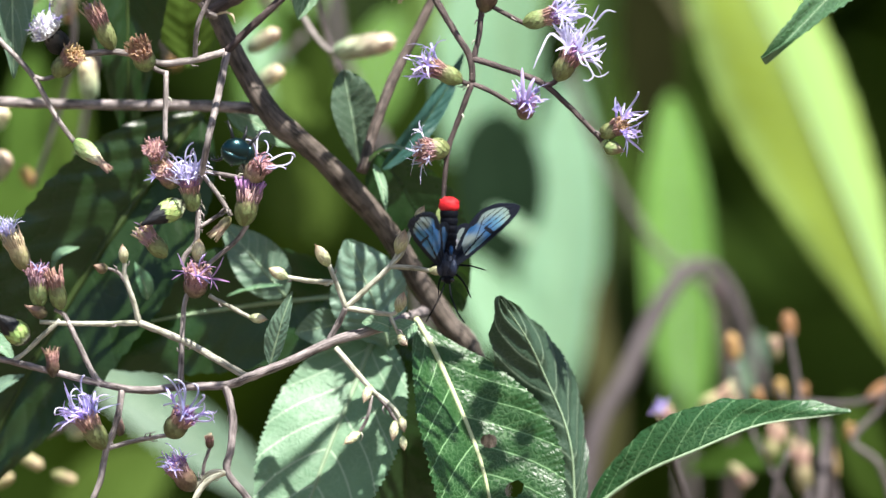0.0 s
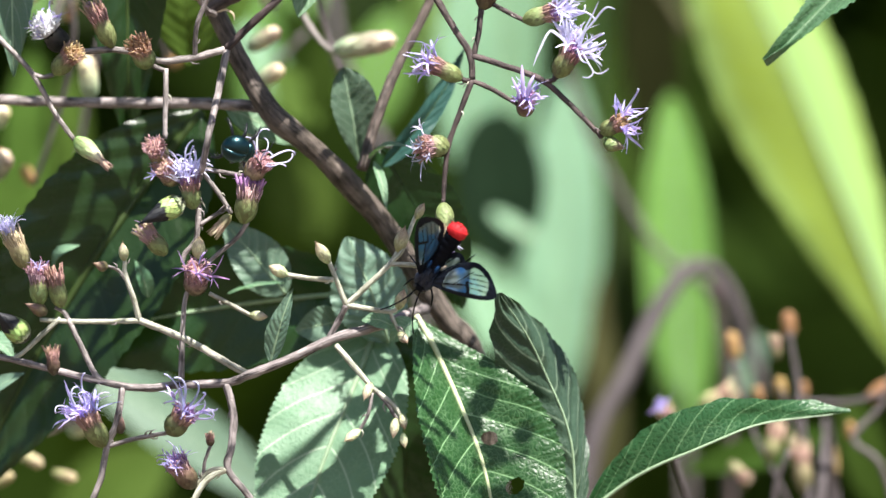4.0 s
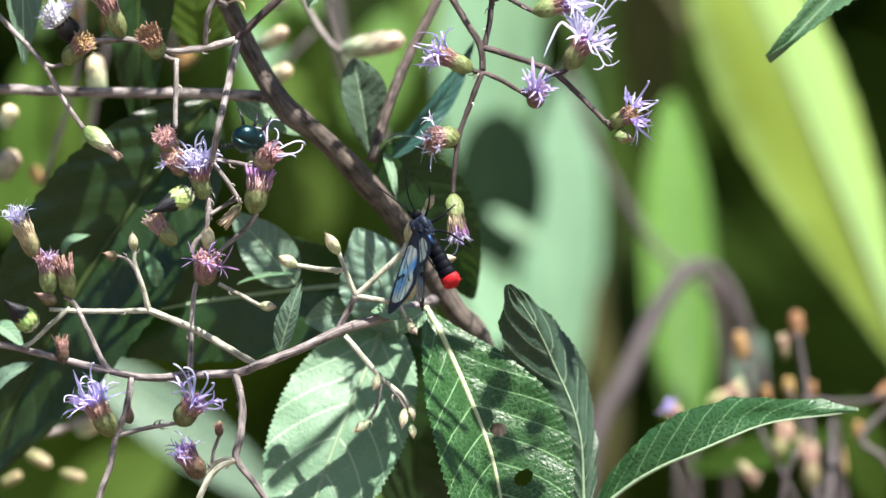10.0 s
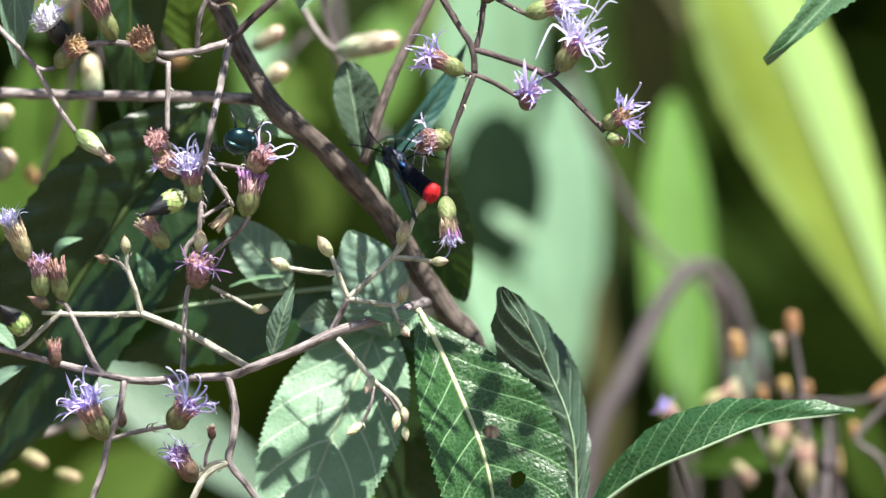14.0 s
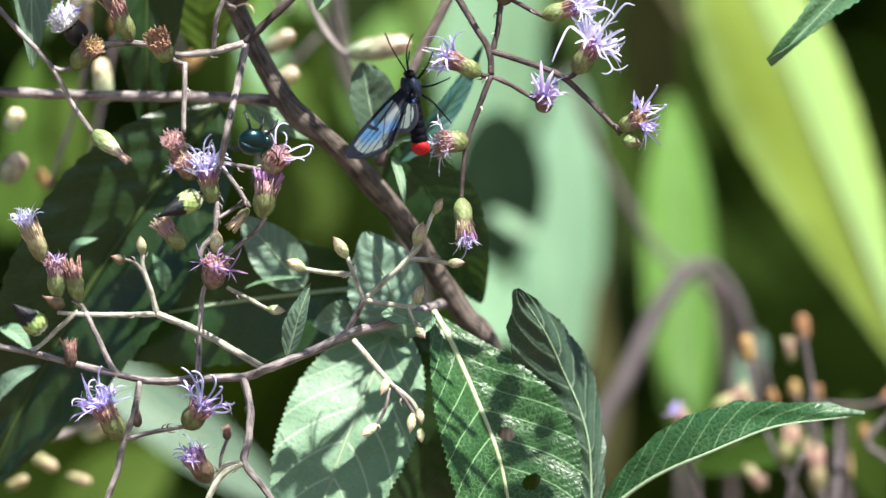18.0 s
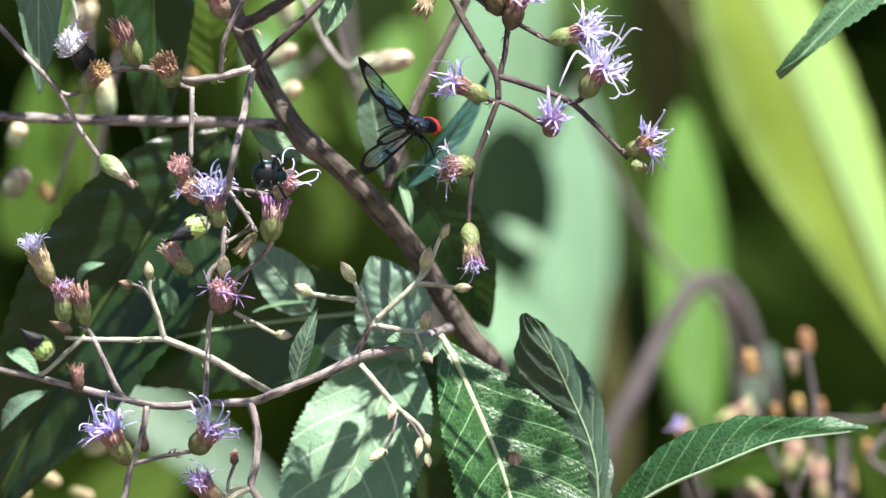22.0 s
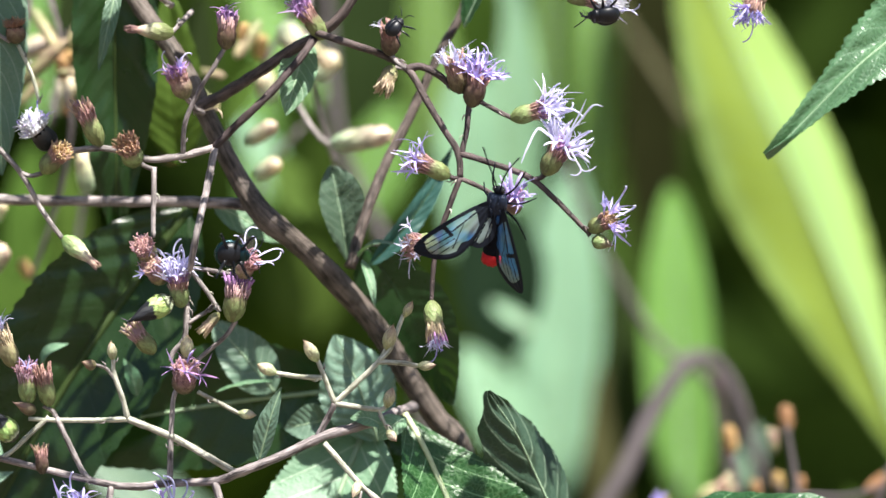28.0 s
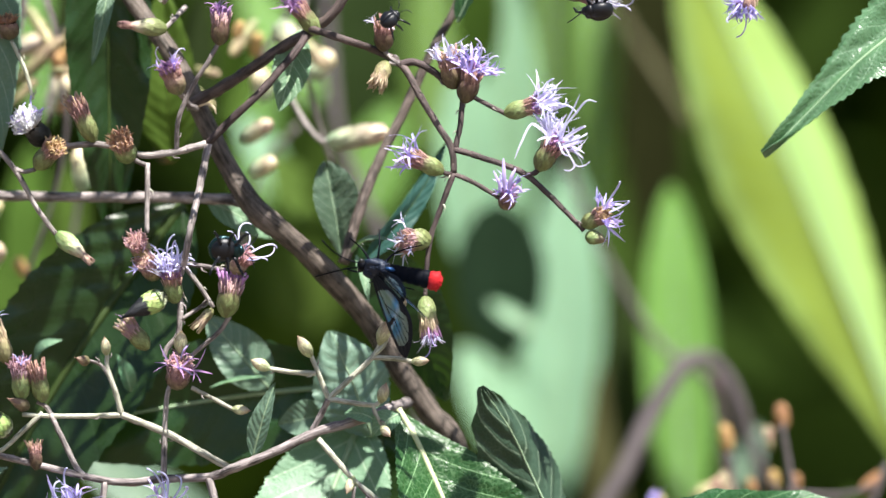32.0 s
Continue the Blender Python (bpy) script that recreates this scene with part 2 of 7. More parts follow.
CREAM = plain("dry_floret", (0.62, 0.50, 0.34), 0.65, 9, 0.3, (0.5, 0.4, 0.3), 0.2, 0.02)
BRACT = along("green_bracts", [(0.0, (0.17, 0.22, 0.07)), (0.5, (0.28, 0.34, 0.14)), (0.75, (0.24, 0.18, 0.11))], 1.0)
BRACT_BROWN = along("brown_bracts", [(0.0, (0.09, 0.085, 0.035)), (0.4, (0.17, 0.125, 0.075)), (0.75, (0.28, 0.17, 0.13))], 1.0)
BRACT_TAN = along("tan_bracts", [(0.0, (0.19, 0.22, 0.075)), (0.4, (0.36, 0.34, 0.17)), (0.75, (0.50, 0.40, 0.24))], 1.0)
BRACT_ROSE = along("rosy_bracts", [(0.0, (0.20, 0.24, 0.10)), (0.4, (0.32, 0.25, 0.16)), (0.75, (0.40, 0.22, 0.24))], 1.0)
BRACT_DARK = along("dark_bracts", [(0.0, (0.02, 0.022, 0.02)), (0.6, (0.03, 0.03, 0.028)), (0.95, (0.12, 0.11, 0.10))], 1.0)
SEED_CREAM = along("cream_seed_head", [(0.0, (0.30, 0.46, 0.28)), (0.45, (0.58, 0.60, 0.40)), (0.85, (0.78, 0.64, 0.46))], 1.0)
BANDED = along("banded_bud", [(0.0, (0.05, 0.05, 0.03)), (0.1, (0.05, 0.06, 0.03)), (0.14, (0.60, 0.66, 0.45)), (0.22, (0.10, 0.16, 0.04)), (0.28, (0.42, 0.58, 0.20)), (0.46, (0.40, 0.55, 0.18)), (0.52, (0.012, 0.014, 0.018)), (1.0, (0.010, 0.010, 0.014))], 1.0, amount=0.15)
DRY_TIP = along("dry_tipped_bracts", [(0.0, (0.15, 0.24, 0.06)), (0.45, (0.36, 0.44, 0.20)), (0.7, (0.62, 0.56, 0.40)), (0.85, (0.50, 0.34, 0.27)), (1.0, (0.36, 0.22, 0.18))], 1.0)
BUD_SKIN = along("bud_bracts", [(0.0, (0.36, 0.42, 0.20)), (0.5, (0.60, 0.60, 0.38)), (0.8, (0.62, 0.54, 0.38)), (1.0, (0.36, 0.25, 0.17))], 1.0)
SOIL = plain("soil", (0.10, 0.075, 0.05), 0.9, 30, 0.5, own=False)


# ---- shape helpers ----
def mesh_of(name, verts, faces, material, smooth=True, uvs=None):
    me = bpy.data.meshes.new(name)
    me.from_pydata([tuple(v) for v in verts], [], faces)
    if uvs is not None:
        layer = me.uv_layers.new(name="UVMap")
        layer.data.foreach_set("uv", [x for f in faces for i in f for x in uvs[i]])
    me.materials.append(material)
    if smooth:
        me.polygons.foreach_set("use_smooth", [True] * len(me.polygons))
    me.update()
    return me


def link(name, me, parent=None, m=None, label=""):
    ob = new(name, me)
    if parent is not None:
        ob.parent = parent
    if m is not None:
        ob.matrix_basis = m
    return tagged(ob, label)


def spline(points, steps=6):
    """A smooth run of points through the given ones."""
    pts = [Vector(p) for p in points]
    if len(pts) < 3:
        return [pts[0].lerp(pts[-1], i / steps) for i in range(steps + 1)]
    ext = [pts[0] * 2 - pts[1], *pts, pts[-1] * 2 - pts[-2]]
    out = []
    for a, b, c, d in zip(ext, ext[1:], ext[2:], ext[3:]):
        for i in range(steps):
            t = i / steps
            out.append(0.5 * (2 * b + (c - a) * t + (2 * a - 5 * b + 4 * c - d) * t * t + (3 * b - a - 3 * c + d) * t ** 3))
    return out + [pts[-1]]


def tube(points, r0, r1, sides=8, rough=0.0, knots=()):
    """Verts and faces of a tapered, closed tube; knots are (share of the length, extra width)."""
    verts, faces = [], []
    n = len(points)
    ref = Vector((0.31, 0.9, 0.2)).normalized()
    for i, p in enumerate(points):
        tangent = (points[min(i + 1, n - 1)] - points[max(i - 1, 0)]).normalized()
        side = tangent.cross(ref).normalized()
        up = side.cross(tangent)
        s = i / (n - 1)
        r = r0 + (r1 - r0) * s
        for at, extra in knots:
            r *= 1 + extra * math.exp(-((s - at) / 0.025) ** 2)
        for k in range(sides):
            a = 2 * math.pi * k / sides
            q = r * (1 + rough * noise.noise(p * 500 + Vector((math.cos(a), math.sin(a), 0)) * 1.3))
            verts.append(p + (side * math.cos(a) + up * math.sin(a)) * q)
    for i in range(n - 1):
        for k in range(sides):
            faces.append((i * sides + k, i * sides + (k + 1) % sides, (i + 1) * sides + (k + 1) % sides, (i + 1) * sides + k))
    faces.append(tuple(range(sides - 1, -1, -1)))
    faces.append(tuple((n - 1) * sides + k for k in range(sides)))
    return verts, faces


def join(*pieces):
    verts, faces = [], []
    for v, f in pieces:
        o = len(verts)
        verts += v
        faces += [tuple(i + o for i in g) for g in f]
    return verts, faces


def lathe(profile, sides=14):
    """A turned body round z from (radius, height) pairs."""
    verts, faces = [], []
    for r, z in profile:
        for k in range(sides):
            a = 2 * math.pi * k / sides
            verts.append(Vector((r * math.cos(a), r * math.sin(a), z)))
    for i in range(len(profile) - 1):
        for k in range(sides):
            faces.append((i * sides + k, i * sides + (k + 1) % sides, (i + 1) * sides + (k + 1) % sides, (i + 1) * sides + k))
    faces.append(tuple(range(sides - 1, -1, -1)))
    faces.append(tuple((len(profile) - 1) * sides + k for k in range(sides)))
    return verts, faces


def basis(origin, axis, spin=0.0):
    """A pose whose z runs along axis."""
    q = Vector(axis).to_track_quat("Z", "Y").to_matrix().to_4x4()
    return Matrix.Translation(origin) @ q @ Matrix.Rotation(spin, 4, "Z")


def root(name, place, label, category, group="", kind=""):
    ob = new(name)
    ob.empty_display_size = 0.01
    ob.location = place
    return tagged(ob, label, category, group, kind)


def rel(parent, m):
    """World pose m in the space of a top-level thing that is not turned."""
    return Matrix.Translation(-parent.location) @ m


def branch(parent, pts, r0, r1, material=None, name="twig", rough=0.25, knots=(), sides=8, label=""):
    pts = [P(*p) - parent.location for p in pts]
    v, f = tube(spline(pts, 7), r0 * UNIT, r1 * UNIT, sides, rough, knots)
    me = mesh_of(name, v, f, material or TWIG)
    skin, run, far = [], spline(pts, 7), 0.0
    for i, p in enumerate(run):
        far += (p - run[i - 1]).length if i else 0
        for k in range(sides):
            a = 2 * math.pi * k / sides
            skin += [math.cos(a) * r0 * UNIT, math.sin(a) * r0 * UNIT, far]
    me.attributes.new("skin", "FLOAT_VECTOR", "POINT").data.foreach_set("vector", skin)
    ob = link(name, me, parent, None, label)
    if name == "twig":
        rng = random.Random(int(r0 * 1000 + len(v) + abs(pts[0].x) * 9e5))
        run = spline(pts, 7)
        for k in range(rng.choice((0, 0, 1, 1, 2, 3))):
            i = rng.randrange(1, len(run) - 1)
            d = (run[i + 1] - run[i - 1]).normalized()
            out = Vector((rng.uniform(-1, 1), rng.uniform(-0.8, 0.3), rng.uniform(-1, 1)))
            out = (out - d * out.dot(d)).normalized()
            foot, size = run[i] + out * r0 * 0.7 * UNIT, rng.uniform(6, 13) * UNIT
            bv, bf = tube([foot, foot + (out + d * 0.5) * size * 0.55, foot + (out * 0.7 + d * 1.1) * size], 2.2 * UNIT, 0.5 * UNIT, 5)
            link("bract", mesh_of("bract", bv, bf, GREEN_TWIG if k % 2 else TWIG), ob)
    return ob


def blade_mesh(length, width, material, arch=0.08, fold=0.12, bend=0.0, teeth=0.0, peak=0.75, blunt=0.85, n=44, m=8, wave=0.02, seed=0, quilt=0.012,
               holes=(), pairs=10, count=16, twist=0.0):
    """A leaf blade from its foot at the origin along z; its upper face looks to -y. Holes are (along, across, radius)."""
    verts, uvs, faces = [], [], []
    off = Vector((seed * 7.31, seed * 3.7, seed * 1.9))
    for i in range(n + 1):
        s = i / n
        half = width / 2 * max(0.004, math.sin(math.pi * s ** peak)) ** blunt
        saw = 1 + teeth * (((s * count) % 1.0) - 0.5)
        half += width * 0.012
        for j in range(-m, m + 1):
            c = j / m
            edge = abs(c) ** 3
            x = c * half * (1 + (saw - 1) * edge) + bend * length * math.sin(math.pi * s)
            run = (s * pairs - 1.9 * abs(c) ** 1.25) % 1.0
            y = -arch * length * math.sin(math.pi * s) - fold * abs(c) * half * 2
            y -= quilt * width * math.sin(math.pi * run) * min(1, 6 * abs(c))
            y += wave * length * noise.noise(off + Vector((s * 4, c * 1.5, 0)))
            y += edge * wave * 0.8 * length * noise.noise(off + Vector((s * 11, c, 3)))
            x2 = x * math.cos(twist * s) - y * math.sin(twist * s)
            y2 = x * math.sin(twist * s) + y * math.cos(twist * s)
            verts.append(Vector((x2, y2, s * length)))
            uvs.append((s, c * 0.5 + 0.5))
    w = 2 * m + 1
    for i in range(n):
        for j in range(2 * m):
            s, c = (i + 0.5) / n, (j + 0.5 - m) / m
            if any(math.hypot((s - hs) * length, (c - hc) * width / 2) < hr * (1 + 0.3 * noise.noise(Vector((s * 14, c * 3, 0)))) for hs, hc, hr in holes):
                continue
            a = i * w + j
            faces.append((a, a + 1, a + w + 1, a + w))
    rib = [verts[i * w + m] + Vector((0, -0.004 * width, 0)) for i in range(0, n, 2)]
    return mesh_of("leaf", verts, faces, material, True, uvs), rib


def leaf(parent, base, tip, width, material, face=(0, -1, 0.25), rib=RIB, ribw=4.0, name="leaf", label="", **shape):
    """A leaf from foot to tip (grid places with depth), its upper face towards face."""
    a, b = P(*base), P(*tip)
    z = (b - a).normalized()
    y = -(Vector(face) - z * Vector(face).dot(z)).normalized()
    x = y.cross(z)
    m = Matrix((x, y, z)).transposed().to_4x4()
    m.translation = a - parent.location
    me, run = blade_mesh((b - a).length, width * UNIT, material, seed=base[0] * 0.01 + base[1] * 0.003, **shape)
    ob = link(name, me, parent, m, label)
    v, f = tube(run, ribw * UNIT, ribw * 0.25 * UNIT, 6)
    link("midrib", mesh_of("midrib", v, f, rib), ob)
    return ob

# ---- ground and distance ----
def ground_sheet():
    size, n = 3000.0, 24
    verts, faces = [], []
    for i in range(n + 1):
        for j in range(n + 1):
            x, y = ((2 * i / n - 1) ** 5) * size, ((2 * j / n - 1) ** 5) * size
            verts.append((x, y, 0.015 * noise.noise(Vector((x * 0.7, y * 0.7, 0))) if abs(x) + abs(y) < 50 else 0))
    for i in range(n):
        for j in range(n):
            a = i * (n + 1) + j
            faces.append((a, a + n + 1, a + n + 2, a + 1))
    ob = new("ground", mesh_of("ground", verts, faces, SOIL))
    tagged(ob, "bare brown soil under the shrubs", "ground", kind="structure")


ground_sheet()


def thicket(name, count, xs, ys, zs, sizes, material, label, seed, face=(0, -1, 0.4), spread=0.9):
    """Countless far leaves as one mesh."""
    rng = random.Random(seed)
    verts, faces, uvs = [], [], []
    for _ in range(count):
        p = Vector((rng.uniform(*xs), rng.uniform(*ys), rng.uniform(*zs)))
        size = rng.uniform(*sizes)
        z = Vector((rng.uniform(-1, 1), rng.uniform(-0.4, 0.4), rng.uniform(-1.0, 0.6))).normalized()
        f = (Vector(face) + Vector((rng.uniform(-1, 1), rng.uniform(-1, 1), rng.uniform(-1, 1))) * spread).normalized()
        y = (f - z * f.dot(z)).normalized()
        x = y.cross(z)
        o = len(verts)
        for i in range(7):
            s = i / 6
            w = 0.24 * math.sin(math.pi * max(0.02, min(0.98, s)) ** 0.8)
            for c in (-1, 0, 1):
                verts.append(p + (z * (s - 0.5) + x * c * w - y * (0.12 * s * s + 0.1 * abs(c) * w - 0.06)) * size)
                uvs.append((s, 0.5 + 0.5 * c))
        for i in range(6):
            for j in range(2):
                a = o + i * 3 + j
                faces.append((a, a + 1, a + 4, a + 3))
    ob = new(name, mesh_of(name, verts, faces, material, True, uvs))
    return tagged(ob, label, "foliage", kind="stuff")


# hedge leaves carry the thicket's shade in their colour
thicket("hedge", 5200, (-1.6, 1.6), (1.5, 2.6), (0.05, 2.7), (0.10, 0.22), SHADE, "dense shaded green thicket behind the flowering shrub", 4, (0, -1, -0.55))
thicket("far_hedge", 1500, (-1.0, 1.0), (2.7, 3.3), (0.5, 2.0), (0.20, 0.34), OLIVE_SHADE, "dark olive thicket in shade far behind the shrub", 8, (0, -1, -0.3))

# ---- broad blurred leaves behind the shrub ----
tall = root("broad_leaved_plant", (0.15, 0.64, 0), "tall plant with long broad yellow-green leaves behind the shrub", "plant")
mint = root("pale_leaved_plant", (0.02, 0.5, 0), "tall plant with pale mint-green upright leaves", "plant")
lime = root("lime_leaved_plant", (-0.1, 0.5, 0), "leafy plant with bright lime-green leaves in the sun", "plant")
dark = root("shaded_plant", (0.05, 0.36, 0), "plant with dark green leaves, deep shade put into their colour", "plant")
arch = root("arching_stem_plant", (0.02, 0.3, 0), "bare greyish mauve stem bent over in an arch", "plant")


def back(base, tip, width, mat, d, face=(0, -1, 0.6), label="", **more):
    """A broad leaf d millimetres behind; its width is that of the grid at that depth."""
    shape = dict(ribw=5, arch=0.02, fold=0.05, peak=0.9, blunt=0.6, n=26, m=6, wave=0.004, quilt=0.0)
    shape.update(more)
    owner = {"yellowing_leaf": tall, "mint_leaf": mint, "lime_leaf": lime, "olive_leaf": lime}.get(mat.name, dark)
    leaf(owner, (*base, d), (*tip, d), width * (1 + d / 2000), mat, face, rib=mat if mat in (DEEP, SHADE, OLIVE, OLIVE_SHADE, STALE, BROWN_SHADE) else RIB, label=label, **shape)


back((1640, 720), (1192, -330), 232, YELLOW, 340, (0.12, -1, 0.6), "long sunlit yellow-green blade with yellow margins", peak=1.23, blunt=0.95, n=60, m=10, wave=0.008, teeth=0.05, count=14, fold=-0.25)
back((1215, 800), (1188, 165), 124, LIME, 400, peak=1.0)
back((975, 740), (1008, 130), 142, MINT, 500, peak=1.0)
back((900, 290), (890, -240), 120, MINT, 430, (0, -1, 0.9))
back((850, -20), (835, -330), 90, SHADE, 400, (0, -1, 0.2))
back((962, 60), (985, -560), 50, LIME, 560)
back((1052, 260), (1050, -560), 84, LIME, 560, (0, -1, 0.9))
back((960, 690), (815, 450), 110, MINT, 470)
back((950, 425), (866, 372), 30, MINT, 365)
# dark blades fill shaded gaps; the shade is in their colour
back((1156, 330), (1150, -420), 112, BROWN_SHADE, 540, (0, -1, 0.2))
back((990, 60), (994, -420), 24, OLIVE_SHADE, 490, (0, -1, -0.2))
back((640, 230), (700, 20), 110, LIME, 460, label="bright lime leaf")
back((775, 120), (775, -360), 110, LIME, 640)
back((640, 60), (650, -360), 130, OLIVE_SHADE, 520, (0, -1, -0.6))
back((545, 430), (530, 270), 120, OLIVE, 560, (0, -1, 0.7))
back((560, 230), (480, 110), 70, OLIVE, 330)
back((450, 240), (470, -60), 60, LIME, 560)
back((520, 190), (420, 40), 60, MINT, 400)
back((140, 630), (500, 890), 110, GREY_LEAF, 300, (0, -1, 0.35))
back((110, 930), (300, 800), 140, OLIVE, 430, (0, -1, 0.15))
back((0, 420), (70, 250), 110, OLIVE, 420)
back((130, 330), (120, 120), 62, OLIVE, 380)
back((30, 330), (60, 90), 70, OLIVE, 360)
back((70, 60), (60, -260), 70, LIME, 420)
back((350, 120), (360, -180), 60, OLIVE_SHADE, 300, (0, -1, 0.2))
back((180, -60), (140, -330), 40, OLIVE, 260, (0, -1, 0.2))
back((400, 60), (470, -60), 40, OLIVE, 240, (0, -1, 0.8))
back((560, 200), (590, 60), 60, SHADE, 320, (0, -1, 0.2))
back((160, 60), (110, -200), 90, OLIVE_SHADE, 380, (0, -1, -0.2))
back((560, 20), (430, -200), 90, LIME, 500)
back((660, 1000), (740, 690), 90, LIME, 420)
back((1480, 770), (1210, 830), 60, SHADE, 220, (0, -1, 0.2))
back((1310, 700), (1345, 590), 52, GREY_LEAF, 280)
back((1560, 900), (1500, 700), 80, SHADE, 300)
# two near-black leaves painted for the deep shade between pale leaves
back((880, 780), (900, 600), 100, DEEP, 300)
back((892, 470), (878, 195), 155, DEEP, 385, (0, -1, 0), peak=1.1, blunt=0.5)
back((1110, 660), (1090, 300), 60, OLIVE_SHADE, 420, (0, -1, 0.3))
back((1072, 900), (1066, 480), 70, STALE, 440, (0, -1, 0.3))
back((838, 330), (820, -60), 110, MINT, 400, (0, -1, 0.8))
back((20, 720), (50, 540), 70, GREY_LEAF, 120, (0, -1, 0.9))
for pts, r0, r1 in ((((985, 9000, 300), (990, 2500, 270), (1000, 1400, 260), (1035, 850, 260), (1110, 660, 262), (1185, 515, 265), (1240, 470, 268), (1290, 515, 270), (1335, 640, 272), (1350, 700, 274)), 25, 13),
                    (((1262, 500, 262), (1272, 560, 262), (1282, 640, 262), (1290, 720, 262), (1300, 1200, 262)), 11, 10),
                    (((1290, 1200, 300), (1290, 720, 300), (1258, 520, 300), (1170, 450, 300), (1060, 270, 300), (1000, 120, 300)), 10, 7),
                    (((800, 1500, 300), (760, 700, 300), (700, 330, 300), (628, 160, 300), (592, 40, 300), (575, -200, 300), (560, -420, 300)), 16, 14)):
    branch(arch, pts, r0, r1, DARK_TWIG if r0 == 11 else MAUVE, "stem", 0.1, label="greyish mauve stem")
branch(arch, ((1060, -240, 450), (1100, -130, 450), (1150, -55, 450), (1225, 60, 450)), 15, 11, STRAW, "stem", 0.1, label="dry straw-coloured stalk")
branch(tall, ((1980, 8000, 600), (2000, 4000, 560), (1800, 1260, 400), (1620, 720, 344)), 30, 18, MAUVE, "stem", 0.1)
branch(mint, ((960, 9000, 500), (980, 3000, 500), (985, 1150, 500), (975, 740, 500)), 20, 9, MAUVE, "stem", 0.1)
branch(dark, ((1000, 9000, 360), (900, 2500, 340), (880, 780, 300)), 18, 8, MAUVE, "stem", 0.1)
branch(lime, ((1290, 9000, 480), (1240, 3000, 480), (1215, 1200, 480), (1215, 800, 480)), 22, 10, MAUVE, "stem", 0.1)

# ---- flower head kit: all in head lengths, z from the foot of the head ----
RNG = random.Random(11)


def bract_cup(profile, rows, round_count, scale_len, lift, seed=0):
    """A cup of overlapping scales: radius profile(z) over z 0 to 1."""
    rng = random.Random(seed)
    v, f = lathe([(profile(i / 10) * 0.93, i / 10) for i in range(11)], 14)
    pieces = [(v, f)]
    for row in range(rows):
        z0 = 0.02 + 0.82 * row / rows
        for k in range(round_count):
            a = 2 * math.pi * (k + 0.5 * (row % 2)) / round_count + rng.uniform(-0.1, 0.1)
            w = math.pi / round_count * 1.15
            length = scale_len * rng.uniform(0.85, 1.2)
            vs = []
            for s, ww, out in ((0, 0.8, 0.99), (0.4, 1.0, 1.05), (0.75, 0.7, 1.06 + lift), (1.0, 0.06, 1.05 + lift * 2.2)):
                z = z0 + length * s
                r = profile(min(1, z)) * out + 0.004
                for side in (-1, 1):
                    vs.append(Vector((r * math.cos(a + side * w * ww), r * math.sin(a + side * w * ww), z)))
            pieces.append((vs, [(0, 1, 3, 2), (2, 3, 5, 4), (4, 5, 7, 6)]))
    return join(*pieces)


def cup_profile(wide, waist, neck):
    return lambda z: max(0.03, wide * math.sin(math.pi * min(1, 0.12 + 0.88 * z ** 0.7) * waist) * (1 - neck * z * z))


def strip(path, widths, normal=Vector((0, -1, 0))):
    vs, fs = [], []
    for i, p in enumerate(path):
        t = (path[min(i + 1, len(path) - 1)] - path[max(0, i - 1)]).normalized()
        x = t.cross(normal)
        x = x.normalized() if x.length > 1e-5 else Vector((1, 0, 0))
        vs += [p - x * widths[i], p + normal * widths[i] * 0.5, p + x * widths[i]]
    for i in range(len(path) - 1):
        for j in range(2):
            a = i * 3 + j
            fs.append((a, a + 1, a + 4, a + 3))
    return vs, fs


def floret_data(seed, length=0.55, lobes=5, splay=0.5, curl=0.2, wide=0.039):
    """One tubular floret: a thin tube that opens into narrow pointed lobes."""
    rng = random.Random(seed)
    lean = Vector((rng.uniform(-0.1, 0.1), rng.uniform(-0.1, 0.1), 0))
    pieces = [tube([Vector((0, 0, 0)), Vector((0, 0, length * 0.5)) + lean * 0.4, Vector((0, 0, length)) + lean], 0.022, 0.05, 6)]
    for k in range(lobes):
        a = 2 * math.pi * k / lobes + rng.uniform(-0.3, 0.3)
        out = Vector((math.cos(a), math.sin(a), 0))
        path, ln = [], 0.46 * rng.uniform(0.65, 1.3)
        drift = out.cross(Vector((0, 0, 1))) * rng.uniform(-0.35, 0.35) * ln
        for i in range(5):
            s = i / 4
            path.append(Vector((0, 0, length)) + lean + out * (0.04 + splay * ln * s * (0.6 + s * 0.7)) + drift * s * s + Vector((0, 0, ln * (s * 0.9 - curl * 2.0 * s * s * s))))
        pieces.append(strip(path, [wide * q for q in (0.9, 1.1, 1.0, 0.7, 0.15)], out.cross(Vector((0, 0, 1)).cross(out)) * -1))
    return join(*pieces)


def style_data(seed, length=1.0, hook=1.0):
    """A long thread that forks into two curled tips."""
    rng = random.Random(seed)
    p, d = Vector((0, 0, 0)), Vector((rng.uniform(-0.15, 0.15), 0, 1)).normalized()
    path = [p.copy()]
    sign = 1 if seed % 2 else -1
    for i in range(16):
        s = i / 15
        turn = sign * hook * (0.02 + 0.75 * max(0, s - 0.42))
        d = Matrix.Rotation(turn, 3, "Y") @ d
        p = p + d * length / 15
        path.append(p.copy())
    return tube(path, 0.038, 0.026, 5)


